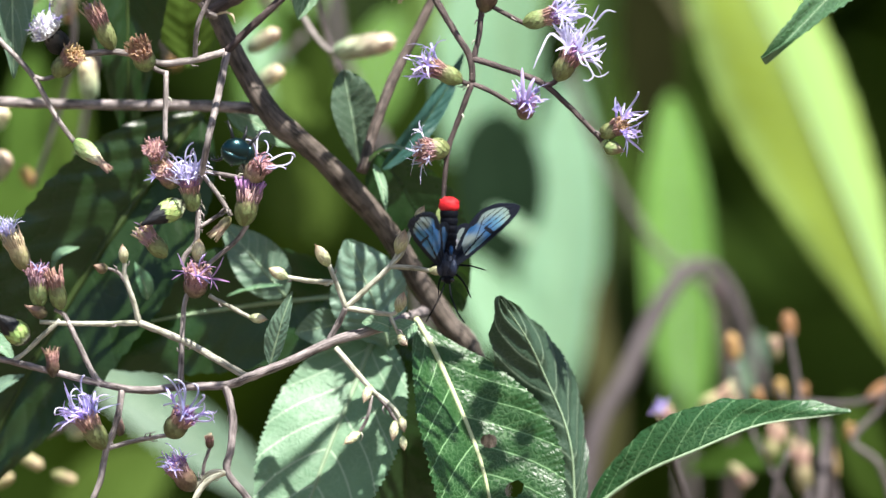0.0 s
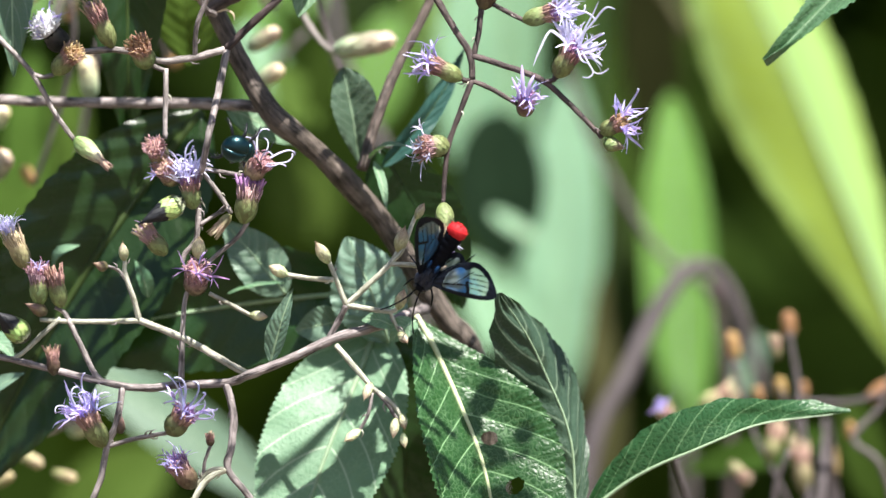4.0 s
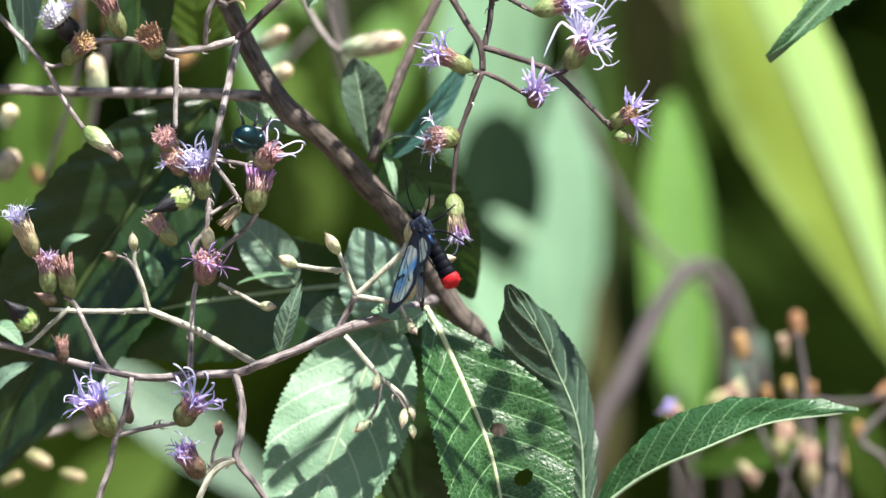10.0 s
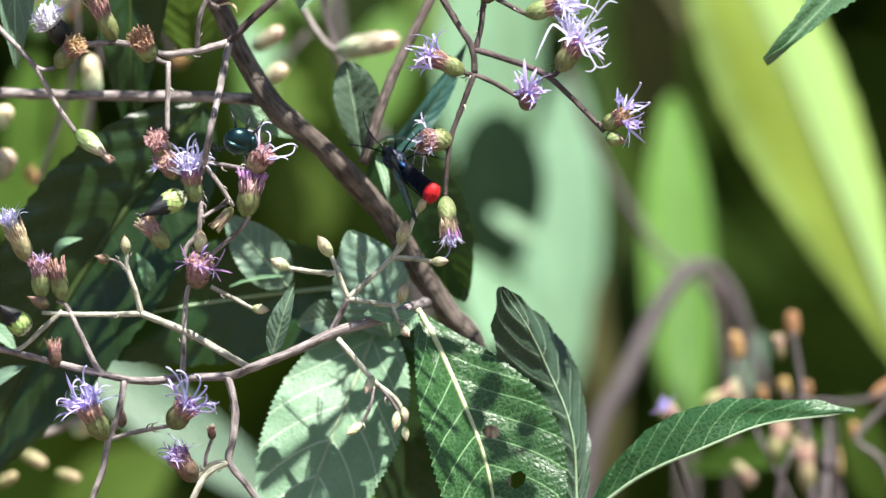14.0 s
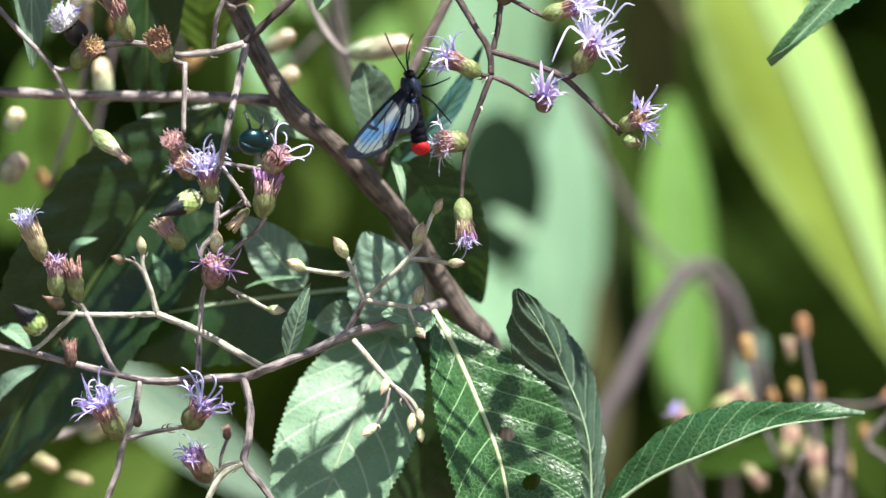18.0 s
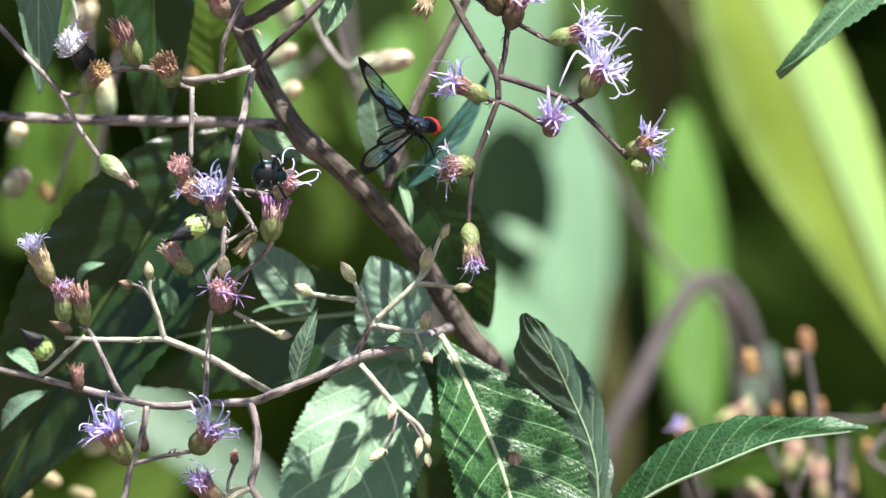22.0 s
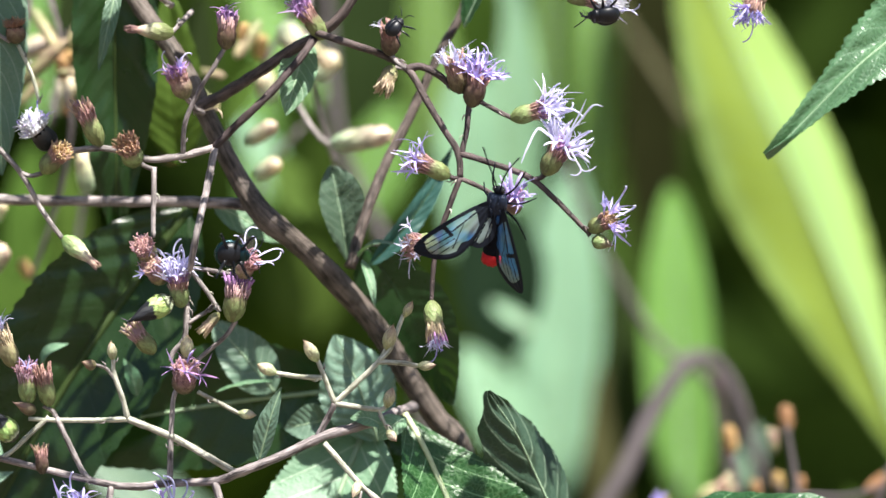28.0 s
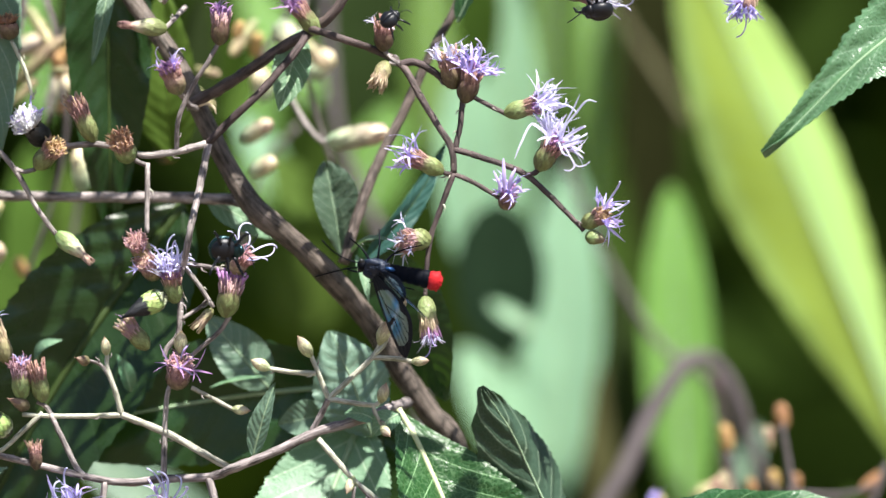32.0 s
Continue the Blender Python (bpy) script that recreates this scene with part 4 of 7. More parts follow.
head(shrub, (294, 455, -18), (256, 412, -22), "green", "purple", 3, 0.7, "", 0, "cream", fat=0.85, reach=0.5, body="pink")
head(shrub, (342, 524, -18), (350, 484, -28), "rosy", "purple", 4, 1.1, "lilac", 2, "", fat=1.25, reach=0.8, dome="pink", body="pink")
head(shrub, (408, 384, -21), (382, 414, -24), "tan", "", 0, 0.7, "", 0, "cream", fat=0.7, body="cream")
bud(shrub, (350, 462, -19), (352, 424, -21), None, 0.85)
bud(shrub, (326, 360, -20), (250, 398, -24), BANDED_BUD, 0.66, "closed head with black tip and lime bands")
# heads: left edge
head(shrub, (48, 480, -20), (18, 416, -24), "tan", "white", 9, 0.4, "white", 3, "", fat=0.72, reach=0.6, body="cream", label="pale green head with white florets")
head(shrub, (70, 545, -20), (66, 482, -24), "green", "lilac", 3, 0.6, "", 0, "", fat=0.78, reach=0.45, body="pink", dome="pink")
head(shrub, (108, 548, -20), (94, 488, -24), "green", "", 0, 0.5, "", 0, "rust", fat=0.78)
bud(shrub, (82, 558, -20), (46, 542, -22), BROWN_BUD_MESH, 0.8)
bud(shrub, (48, 604, -20), (-8, 556, -24), BANDED_BUD, 0.8, "closed head with black tip and lime base")
head(shrub, (95, 668, -20), (92, 626, -22), "brown", "", 0, 0.4, "", 0, "rust", fat=0.85)
head(shrub, (184, 794, -20), (150, 736, -26), "green", "lilac", 11, 0.85, "white", 6, "", fat=0.88, reach=0.8, thread_tilt=0.5)
head(shrub, (298, 772, -20), (328, 734, -28), "green", "lilac", 3, 0.9, "white", 9, "", fat=1.15, reach=0.95, thread_tilt=0.6, dome="purple")
head(shrub, (342, 868, -22), (310, 822, -28), "brown", "lilac", 5, 0.9, "white", 4, "", fat=0.98, reach=0.62, dome="purple", body="pink")
head(shrub, (372, 794, -22), (370, 774, -24), "brown", "", 0, 0.4, "", 0, "rust", fat=1.1)
bud(shrub, (212, 772, -20), (214, 738, -20), BROWN_BUD_MESH, 0.7)
bud(shrub, (188, 478, -20), (166, 470, -22), BROWN_BUD_MESH, 1.0)
ribbon(shrub, ((384, 26, -6), (400, 22, -10), (412, 28, -12), (416, 40, -12)), 5, CREAM, "bract")
# pale closed buds
for a, b, fat in (((220, 466, -20), (216, 430, -21), 0.8), ((582, 470, -21), (556, 430, -23), 0.75), ((508, 491, -21), (472, 474, -23), 0.85), ((704, 450, -21), (718, 402, -24), 0.7),
                  ((736, 392, -22), (752, 362, -24), 0.7), ((760, 480, -21), (794, 478, -23), 0.75), ((704, 552, -21), (716, 514, -23), 0.8), ((706, 594, -21), (722, 614, -23), 0.9),
                  ((442, 562, -16), (476, 566, -18), 0.75), ((710, 738, -23), (716, 768, -24), 0.8), ((700, 745, -23), (694, 784, -24), 0.7), ((712, 772, -23), (716, 800, -24), 0.8),
                  ((636, 766, -23), (606, 788, -25), 0.7), ((656, 682, -23), (642, 716, -25), 0.7)):
    bud(shrub, a, (a[0] + 0.88 * (b[0] - a[0]), a[1] + 0.88 * (b[1] - a[1]), b[2]), None, fat * 0.98, "closed cream bud")

# leaves of the shrub
leaf(shrub, (668, 585, 14), (478, 1090, -8), 240, PALE_LEAF, (0.0, -1, 0.8), teeth=0.06, count=52, n=156, m=12, arch=0.05, fold=0.06, bend=0.0, pairs=9, ribw=6, quilt=0.006, label="broad pale-green toothed leaf with a thick midrib")
leaf(shrub, (734, 566, -4), (900, 1090, -20), 256, GREEN_LEAF, (0.36, -1, 0.7), teeth=0.05, count=42, n=200, m=66, peak=1.12, arch=0.05, fold=0.24, bend=-0.04, pairs=9, ribw=6, quilt=0.006, rib=RIB_CREAM,
     holes=((0.45, -0.19, 0.0019), (0.625, -0.34, 0.0017)), label="glossy green toothed leaf with two insect holes")
leaf(shrub, (1024, 970, -5), (882, 524, -15), 152, CRUMPLED, (0.50, -1, 0.3), teeth=0.05, count=34, n=102, m=12, arch=-0.03, fold=-0.30, bend=0.12, pairs=8, ribw=3, quilt=0.05, wave=0.03, peak=1.3, label="dark crumpled toothed leaf")
leaf(shrub, (637, 298, 13), (607, 124, 11), 82, DULL_LEAF, (0.2, -1, 0.35), teeth=0.05, count=18, peak=1.5, blunt=0.62, arch=0.04, fold=0.34, pairs=9, ribw=2, quilt=0.045, wave=0.03)
leaf(shrub, (676, 300, 14), (822, 92, 18), 42, TEAL_LEAF, (0.3, -1, -0.1), teeth=0.06, arch=0.05, fold=0.2, bend=0.04, ribw=1.5, rib=RIB_DARK)
leaf(shrub, (668, 268, 16), (822, 548, 26), 152, DARK_LEAF, (0.2, -1, -1.1), teeth=0.06, arch=0.04, fold=0.06, bend=-0.05, ribw=1.2, rib=DARK_LEAF)
leaf(shrub, (686, 612, 10), (614, 424, 6), 146, GREY_LEAF, (0.1, -1, 0.7), teeth=0.05, arch=0.06, fold=-0.06, ribw=3, peak=0.9, quilt=0.018, wave=0.05, n=64, m=12)
# grey leaf added to stand for a sunlit patch of the dark leaf
leaf(shrub, (505, 525, 13), (394, 396, 13), 92, GREY_LEAF, (0, -1, 0.25), teeth=0.05, arch=0.06, fold=0.05, ribw=3)
leaf(shrub, (650, 520, 22), (40, 620, 26), 220, DARK_LEAF, (0.0, -1, -0.1), teeth=0.06, count=24, n=60, arch=0.05, fold=0.1, ribw=5, bend=0.03)
leaf(shrub, (356, 200, 24), (-62, 890, 24), 292, DARK_LEAF, (-0.2, -1, -0.25), teeth=0.05, count=26, n=72, m=12, quilt=0.018, arch=0.05, fold=0.22, bend=0.03, ribw=11, rib=RIB_DARK)
leaf(shrub, (222, -360, 14), (226, 260, 22), 152, DARK_LEAF, (0.1, -1, 0.15), teeth=0.04, count=26, n=120, m=12, arch=0.04, fold=0.1, ribw=5, rib=RIB_DARK, pairs=13, quilt=0.022, wave=0.03)
leaf(shrub, (6, -330, 0), (24, 140, -6), 104, GREY_LEAF, (0.25, -1, 0.5), teeth=0.06, count=24, n=50, arch=0.04, fold=0.15, ribw=4)
# narrow light-coloured leaf stands for the sunlit rim of a leaf
leaf(shrub, (402, 524, 10), (506, 505, 8), 17, LIGHT_LEAF, (0, -0.5, 1), arch=0.05, fold=0.1, ribw=1)
leaf(shrub, (478, 645, -16), (518, 516, -20), 40, GREY_LEAF, (-0.3, -1, 0.3), teeth=0.06, arch=0.04, fold=0.2, ribw=2.5)
leaf(shrub, (615, 570, 10), (522, 590, 9), 66, GREY_LEAF, (0, -1, 0.0), arch=0.1, fold=0.15, peak=0.9, ribw=2.5)
leaf(shrub, (694, 584, -17), (640, 572, -18), 40, PALE_LEAF, (0, -1, 0.8), arch=0.2, fold=0.1, peak=0.9, ribw=2)
leaf(shrub, (738, 572, -16), (690, 612, -18), 44, PALE_LEAF, (0, -1, 0.6), arch=0.2, fold=0.1, peak=0.9, ribw=2)
leaf(shrub, (566, -108, -6), (528, 36, -12), 66, PALE_LEAF, (0.2, -1, 0.5), teeth=0.08, arch=0.03, fold=0.18, peak=0.95, ribw=3)
leaf(shrub, (400, 196, 12), (520, 262, 14), 60, PALE_LEAF, (0, -1, 0.5), arch=0.1, fold=0.1, ribw=2.5)
leaf(shrub, (662, 292, 2), (684, 378, -4), 18, PALE_LEAF, (0.3, -1, 0.3), arch=0.1, fold=0.25, ribw=2)
leaf(shrub, (650, 292, 4), (722, 264, -4), 22, GREY_LEAF, (0, -0.6, 1), arch=0.15, fold=0.2, ribw=2)
leaf(shrub, (845, -120, 6), (1010, -330, 0), 90, GREEN_LEAF, (0, -0.6, 1), arch=0.1, fold=0.2, ribw=3)
leaf(shrub, (700, 560, 22), (720, 1000, 28), 210, DARK_LEAF, (0.3, -1, 0.2), teeth=0.06, count=24, arch=0.03, fold=0.1, ribw=4, rib=RIB_DARK)

leaf(shrub, (232, -210, -2), (196, -46, -6), 28, GREY_LEAF, (0.2, -1, 0.4), teeth=0.06, arch=0.04, fold=0.2, ribw=1.5)
# olive leaf added for the dark leaf's part that sunlight shines through
leaf(shrub, (338, 120, 50), (322, -190, 46), 118, OLIVE, (-0.2, -1, 0.5), teeth=0.04, arch=0.04, fold=0.15, ribw=2, rib=OLIVE)
# two small pale leaves added to stand for sun patches
leaf(shrub, (94, 486, 10), (142, 438, 6), 34, PALE_LEAF, (0, -0.7, 0.9), arch=0.2, fold=0.2, ribw=1.5)
leaf(shrub, (262, 530, 10), (238, 464, 8), 30, LIGHT_LEAF, (0, -0.8, 0.8), arch=0.1, fold=0.2, ribw=1.5)
leaf(shrub, (-40, 735, 8), (44, 664, 4), 40, GREY_LEAF, (0, -0.8, 0.8), arch=0.15, fold=0.2, ribw=1.5)
leaf(shrub, (-30, 596, 8), (26, 640, 4), 34, PALE_LEAF, (0, -0.8, 0.8), arch=0.15, fold=0.2, ribw=1.5)

# ---- drier plant with orange-brown seed heads, behind ----
dry = root("dry_seeding_plant", (0.12, 0.12, 0.0), "withered plant with orange-brown seed heads on greyish stems", "plant")
for pts, r0, r1 in ((((1500, 9500, 130), (1480, 1500, 150), (1440, 1000, 130), (1425, 820, 130), (1412, 690, 130), (1396, 590, 130)), 12, 5), (((1440, 1000, 130), (1380, 860, 130), (1330, 760, 130), (1300, 640, 130)), 6, 4),
                    (((1430, 800, 130), (1390, 720, 130), (1380, 690, 130)), 4, 4), (((1600, 980, 130), (1560, 830, 130), (1510, 780, 130), (1560, 720, 130), (1580, 660, 130)), 7, 5),
                    (((1250, 1000, 90), (1210, 870, 85), (1190, 800, 80), (1180, 740, 78)), 6, 4), (((1500, 1000, 130), (1480, 860, 130), (1470, 820, 116)), 5, 4),
                    (((1400, 710, 130), (1500, 715, 130), (1560, 700, 130)), 5, 5), (((1380, 1000, 100), (1370, 880, 100), (1395, 800, 98)), 7, 5)):
    branch(dry, pts, r0, r1, MAUVE, "stem", 0.1)
for a, b, fat, mesh in (((1398, 600), (1392, 545), 0.9, "orange"), ((1302, 640), (1290, 580), 0.85, "orange"), ((1384, 706), (1378, 664), 0.95, "orange"), ((1424, 706), (1420, 672), 0.95, "orange"),
                        ((1345, 716), (1338, 680), 0.95, "orange"), ((1474, 850), (1466, 776), 0.7, "orange"), ((1535, 712), (1580, 672), 0.8, "orange"), ((1504, 780), (1504, 742), 0.9, "orange"),
                        ((1424, 880), (1416, 796), 0.6, "cream"), ((1375, 640), (1372, 604), 0.7, "cream"), ((1235, 724), (1290, 700), 0.9, "cream"), ((1200, 766), (1178, 732), 0.9, "cream"),
                        ((1360, 820), (1376, 760), 0.7, "cream"), ((1290, 820), (1320, 850), 0.8, "cream")):
    if mesh == "orange":
        bud(dry, (*a, 150), (a[0] + 0.85 * (b[0] - a[0]), a[1] + 0.85 * (b[1] - a[1]), 150), PLUMP["orange"], fat * 0.78, "orange-brown seed head")
    else:
        head(dry, (*a, 130), (*b, 129), "tan", "", 0, 0.4, "", 0, mesh, fat=fat)
head(dry, (1192, 752, 80), (1176, 728, 78), "rosy", "lilac", 5, 0.5, "", 0, "", fat=1.0, reach=1.1)
for a, b, fat in (((590, 92, 60), (702, 72, 56), 0.42), ((440, 90, 70), (494, 54, 66), 0.5), ((455, 150, 70), (500, 122, 66), 0.6), ((160, 180, 60), (152, 100, 58), 0.5), ((120, 770, 95), (170, 742, 94), 0.7), ((500, -120, 90), (545, -70, 88), 0.8), ((480, 20, 110), (470, -40, 108), 0.7), ((20, -60, 110), (90, -90, 108), 0.6),
                  ((100, 40, 110), (130, -30, 110), 0.6), ((-10, 230, 70), (8, 190, 68), 0.8), ((-20, 320, 60), (14, 270, 58), 0.8), ((560, -20, 100), (600, -70, 100), 0.7)):
    bud(dry, a, b, PLUMP["cream"], fat * 1.1, "cream seed head")
for a, b, fat in (((118, -20, 90), (112, -68, 88), 0.7), ((180, 60, 150), (190, 10, 150), 0.7), ((462, -60, 110), (470, -104, 108), 0.7), ((300, 120, 170), (330, 90, 170), 0.7), ((60, 330, 120), (40, 296, 120), 0.7)):
    bud(dry, a, b, PLUMP["orange"], fat, "orange-brown seed head")
for pts in (((118, -20, 90), (130, 60, 92), (110, 180, 95), (60, 330, 100)), ((-40, -60, 100), (70, -80, 100), (180, -150, 100), (230, -260, 100)), ((300, 120, 170), (280, 10, 165), (300, -120, 160), (290, -260, 160)),
            ((470, -50, 110), (520, -140, 110), (560, -260, 110)), ((180, 60, 150), (150, 200, 150), (120, 420, 150)), ((540, 60, 200), (470, 150, 200), (430, 330, 200))):
    branch(dry, pts, 5.5, 4.5, MAUVE, "stem", 0.1)
branch(dry, ((500, -40, 65), (548, 50, 62), (580, 88, 60), (594, 92, 60)), 5, 5, TWIG, "stem", 0.1)
branch(dry, ((-40, 720, 90), (60, 770, 90), (160, 730, 90)), 8, 6, TWIG, "stem", 0.1)

for a, b, fat in (((30, 802, 90), (76, 828, 88), 0.55), ((92, 838, 90), (136, 852, 88), 0.55), ((-14, 862, 90), (24, 842, 88), 0.55), ((36, -8, 74), (124, -96, 72), 0.26), ((60, -150, 82), (104, -78, 80), 0.34), ((102, -34, 66), (146, -36, 64), 0.42), ((30, 30, 84), (80, -24, 84), 0.3), ((160, -150, 90), (128, -86, 90), 0.34),
                  ((352, -40, 80), (404, -28, 78), 0.34), ((548, -92, 88), (590, -40, 86), 0.5), ((350, -8, 84), (392, 30, 84), 0.3), ((466, -128, 92), (420, -60, 90), 0.36)):
    bud(dry, a, b, PLUMP["tan"], fat, "tan seed head")
for a, b, fat in (((112, -62, 90), (136, -70, 90), 0.9), ((428, -92, 84), (440, -124, 84), 0.8), ((120, 40, 100), (128, 8, 100), 0.8)):
    bud(dry, a, b, PLUMP["orange"], fat, "orange-brown seed head")
for pts in (((52, -260, 80), (56, -160, 80), (40, -60, 82), (36, -8, 84)), ((98, -260, 86), (92, -170, 86), (110, -90, 88), (96, 60, 90)), ((150, -240, 94), (160, -150, 92), (200, -40, 92)), ((560, -260, 90), (548, -92, 88), (566, 20, 92), (600, 130, 96))):
    branch(dry, pts, 6, 4.5, TWIG, "stem", 0.1)

# ---- side shoot with one arching leaf ----
shoot = root("leafy_side_shoot", (0.05, 0.01, 0.0), "side shoot with one arching folded green leaf", "plant")
branch(shoot, ((1010, 9800, 20), (1010, 2000, 10), (1020, 1100, 4), (1048, 895, 0)), 12, 5, TWIG, "stem")
leaf(shoot, (1040, 905, 0), (1506, 728, -2), 84, GREEN_LEAF, (0, -0.59, -0.81), teeth=0.08, count=24, n=64, m=12, arch=0.0, fold=-0.7, bend=-0.125, ribw=4, quilt=0.03, label="arching dark green leaf with a pale midrib")

# ---- leaf that hangs in from the upper right ----
hanging = root("hanging_leaf_shoot", (0.2, 0.01, 0.0), "shoot with a bright green toothed hanging leaf", "plant")
branch(hanging, ((2400, 9800, 40), (2300, 2000, 30), (2050, -300, 20), (1950, -420, 10), (1912, -414, 6)), 14, 5, TWIG, "stem")
leaf(hanging, (1912, -414, 6), (1350, 108, -4), 142, LIGHT_LEAF, (-0.3, -1, 0.55), teeth=0.16, count=44, n=132, m=12, arch=0.02, fold=0.1, bend=-0.01, ribw=4, peak=0.95, blunt=1.2, quilt=0.02, wave=0.03)

# ---- unseen flowering twigs and leaves added above the shrub to throw dappled shade ----
SPRAY = random.Random(23)
for k in range(64):
    u, v, far = SPRAY.uniform(-150, 1000), SPRAY.uniform(-560, -250), SPRAY.random()
    d = -24 - 95 * far
    du, dv = SPRAY.uniform(-130, 130), SPRAY.uniform(-110, 40)
    if u > 700 and k % 3 or any(390 < u - q * du + 4.8 * (d + 8) < 1050 and 520 < v - q * dv - 17.8 * (d + 8) < 1040 for q in (0, 0.5, 1)):
        continue
    branch(shrub, ((u - du, v - dv, d + 8), (u - du * 0.4, v - dv * 0.6, d + 3), (u, v, d)), 5.5, 4, TWIG, "twig")
    if k % 6 == 1:
        head(shrub, (u, v, d), (u + du * 0.3, v - 50, d - 3), SPRAY.choice(("green", "tan", "brown")), "lilac", 5, 0.9, "white", 3, "rust", fat=0.9, reach=0.9)
    elif k % 3 == 0:
        bud(shrub, (u, v, d), (u + du * 0.2, v - 40, d - 2), GREEN_BUD_MESH, 0.8)
def sunward(u, v, d, far):
    """The grid place that lies far millimetres nearer, on the sun's line through a place."""
    return u + 4.8 * far, v - 17.8 * far, d - far


def shadow_leaf(a, b, width, lift=380):
    """A small unseen leaf, turned to the sun on a stalk that comes down to it, added to shade a to b."""
    lo, hi = [sunward(*q, (q[1] + lift) / 17.8) for q in (a, b)]
    leaf(shrub, lo, hi, width, GREEN_LEAF, tuple(SUN_DIR), teeth=0.06, count=14, n=20, m=5, arch=0.02, fold=0.04, peak=0.9, blunt=0.55, ribw=2)
    branch(shrub, (sunward(*lo, 26), sunward(*lo, 12), lo), 4, 3, TWIG, "twig")


# unseen leaves added to cast blotches of shadow on the green leaf
for a, b, width in (((745, 600, -8), (834, 612, -7), 26), ((846, 690, -10), (900, 667, -11), 40), ((850, 708, -11), (838, 766, -13), 46), ((866, 766, -13), (912, 790, -13.5), 28),
                    ((950, 718, -12.5), (938, 768, -13), 36), ((856, 862, -16), (966, 856, -16.5), 40), ((748, 760, -25), (808, 860, -23), 36)):
    shadow_leaf(a, b, width)
# unseen leaf added to shade the upper main stem
shadow_leaf((352, -30, 3), (476, 150, 3), 84)
# unseen twigs added to cast thin shadows on the green leaf
for a, b, r0 in (((722, 636, -15), (772, 674, -13), 5), ((733, 676, -20), (814, 768, -16), 7), ((726, 740, -23), (788, 757, -19), 6), ((783, 802, -22), (844, 857, -18), 7), ((856, 807, -15), (954, 773, -13.7), 5)):
    hi, lo = [sunward(*q, (q[1] + 380) / 17.8) for q in (a, b)]
    branch(shrub, (sunward(*hi, 30), sunward(*hi, 14), hi, lo), r0 * 0.7, r0, TWIG, "twig")
# unseen twig and leaf added to lay two shadow stripes on the pale leaf
branch(shrub, [sunward(u, v, 2, 74) for u, v in ((632, 654), (590, 715), (545, 790), (490, 860), (440, 930))], 8, 12, TWIG, "twig")
leaf(shrub, sunward(664, 722, 2, 74), sunward(568, 960, 0, 74), 70, GREEN_LEAF, tuple(SUN_DIR), teeth=0.04, n=30, m=6, arch=0.02, fold=0.04, peak=0.9, blunt=0.5, bend=-0.02, ribw=2)
# more unseen twigs, added only for their dappled shade
for k in range(30):
    u, v, d = SPRAY.uniform(-100, 900), SPRAY.uniform(-600, -340), SPRAY.uniform(-34, -4)
    du, dv = SPRAY.uniform(-150, 150), SPRAY.uniform(-90, 60)
    branch(shrub, ((u - du, v - dv, d + 6), (u - du * 0.4, v - dv * 0.5, d + 2), (u, v, d)), 6, 4, TWIG, "twig")
for k in range(26):
    d = SPRAY.uniform(-78, -26)
    u, v = SPRAY.uniform(-40, 640) - 4.8 * d, SPRAY.uniform(60, 620) + 17.8 * d
    du, dv = SPRAY.uniform(-60, 60), SPRAY.uniform(-50, 50)
    if v < -330:
        branch(shrub, ((u - du, v - dv, d + 4), (u - du * 0.3, v - dv * 0.4, d + 1), (u + du, v + dv, d)), SPRAY.uniform(6, 9), 5, TWIG, "twig")
for k in range(40):
    u, v = SPRAY.uniform(-20, 430), SPRAY.uniform(180, 880)
    d = -20 - (v + 340 + SPRAY.uniform(0, 140)) / 17.8
    u, v = u - 4.8 * (d + 20), v + 17.8 * (d + 20)
    du, dv = SPRAY.uniform(-50, 50), SPRAY.uniform(-24, 24)
    branch(shrub, ((u - du, v - dv, d + 3), (u, v, d + 1), (u + du, v + dv, d)), SPRAY.uniform(6, 8), 5, TWIG, "twig")
# unseen upper leaves added to shade the shrub's left side
for k in range(11):
    u, v = SPRAY.uniform(-300, 500), SPRAY.uniform(-760, -330)
    d = -10 - (-200 - v) * 0.05 + SPRAY.uniform(-18, 18)
    leaf(shrub, (u, v - 60, d), (u + SPRAY.uniform(-200, 200), v + 40, d - SPRAY.uniform(10, 30)), SPRAY.uniform(80, 130), GREEN_LEAF, (0, -0.5, 1), teeth=0.08, count=20, n=30, m=6, ribw=3)

# ---- more heads at the top of the shrub ----
branch(shrub, ((900, -330, 6), (960, -270, -14), (985, -205, -14), (1018, -180, -14)), 6, 4.5, TWIG, "twig")
branch(shrub, ((980, -270, -14), (1180, -270, -24), (1330, -240, -30), (1372, -196, -32)), 6, 4.5, TWIG, "twig")
head(shrub, (1018, -180, -14), (1088, -166, -18), "green", "white", 12, 0.55, "white", 4, "", fat=0.72, reach=0.75, dome="white", label="open white head")
head(shrub, (1374, -196, -32), (1352, -146, -38), "brown", "lilac", 12, 0.8, "lilac", 2, "", fat=0.95, reach=0.8)


# ---- insects ----
def sheen(name, color, metal, rough, tint=None, fuzz=0.0):
    m = Nodes(name)
    n = m.noise(2600, 3)
    col = m.vary(m.mix(0.0, color, color), n, 0.35, 0.02)
    m.bump(n, 0.3 + fuzz, 0.00015)
    m.set(col, rough, Metallic=metal)
    if tint:
        m.bsdf.inputs["Coat Weight"].default_value = 0.6
        m.bsdf.inputs["Coat Tint"].default_value = (*tint, 1)
        m.bsdf.inputs["Coat Roughness"].default_value = 0.25
    return m.mat


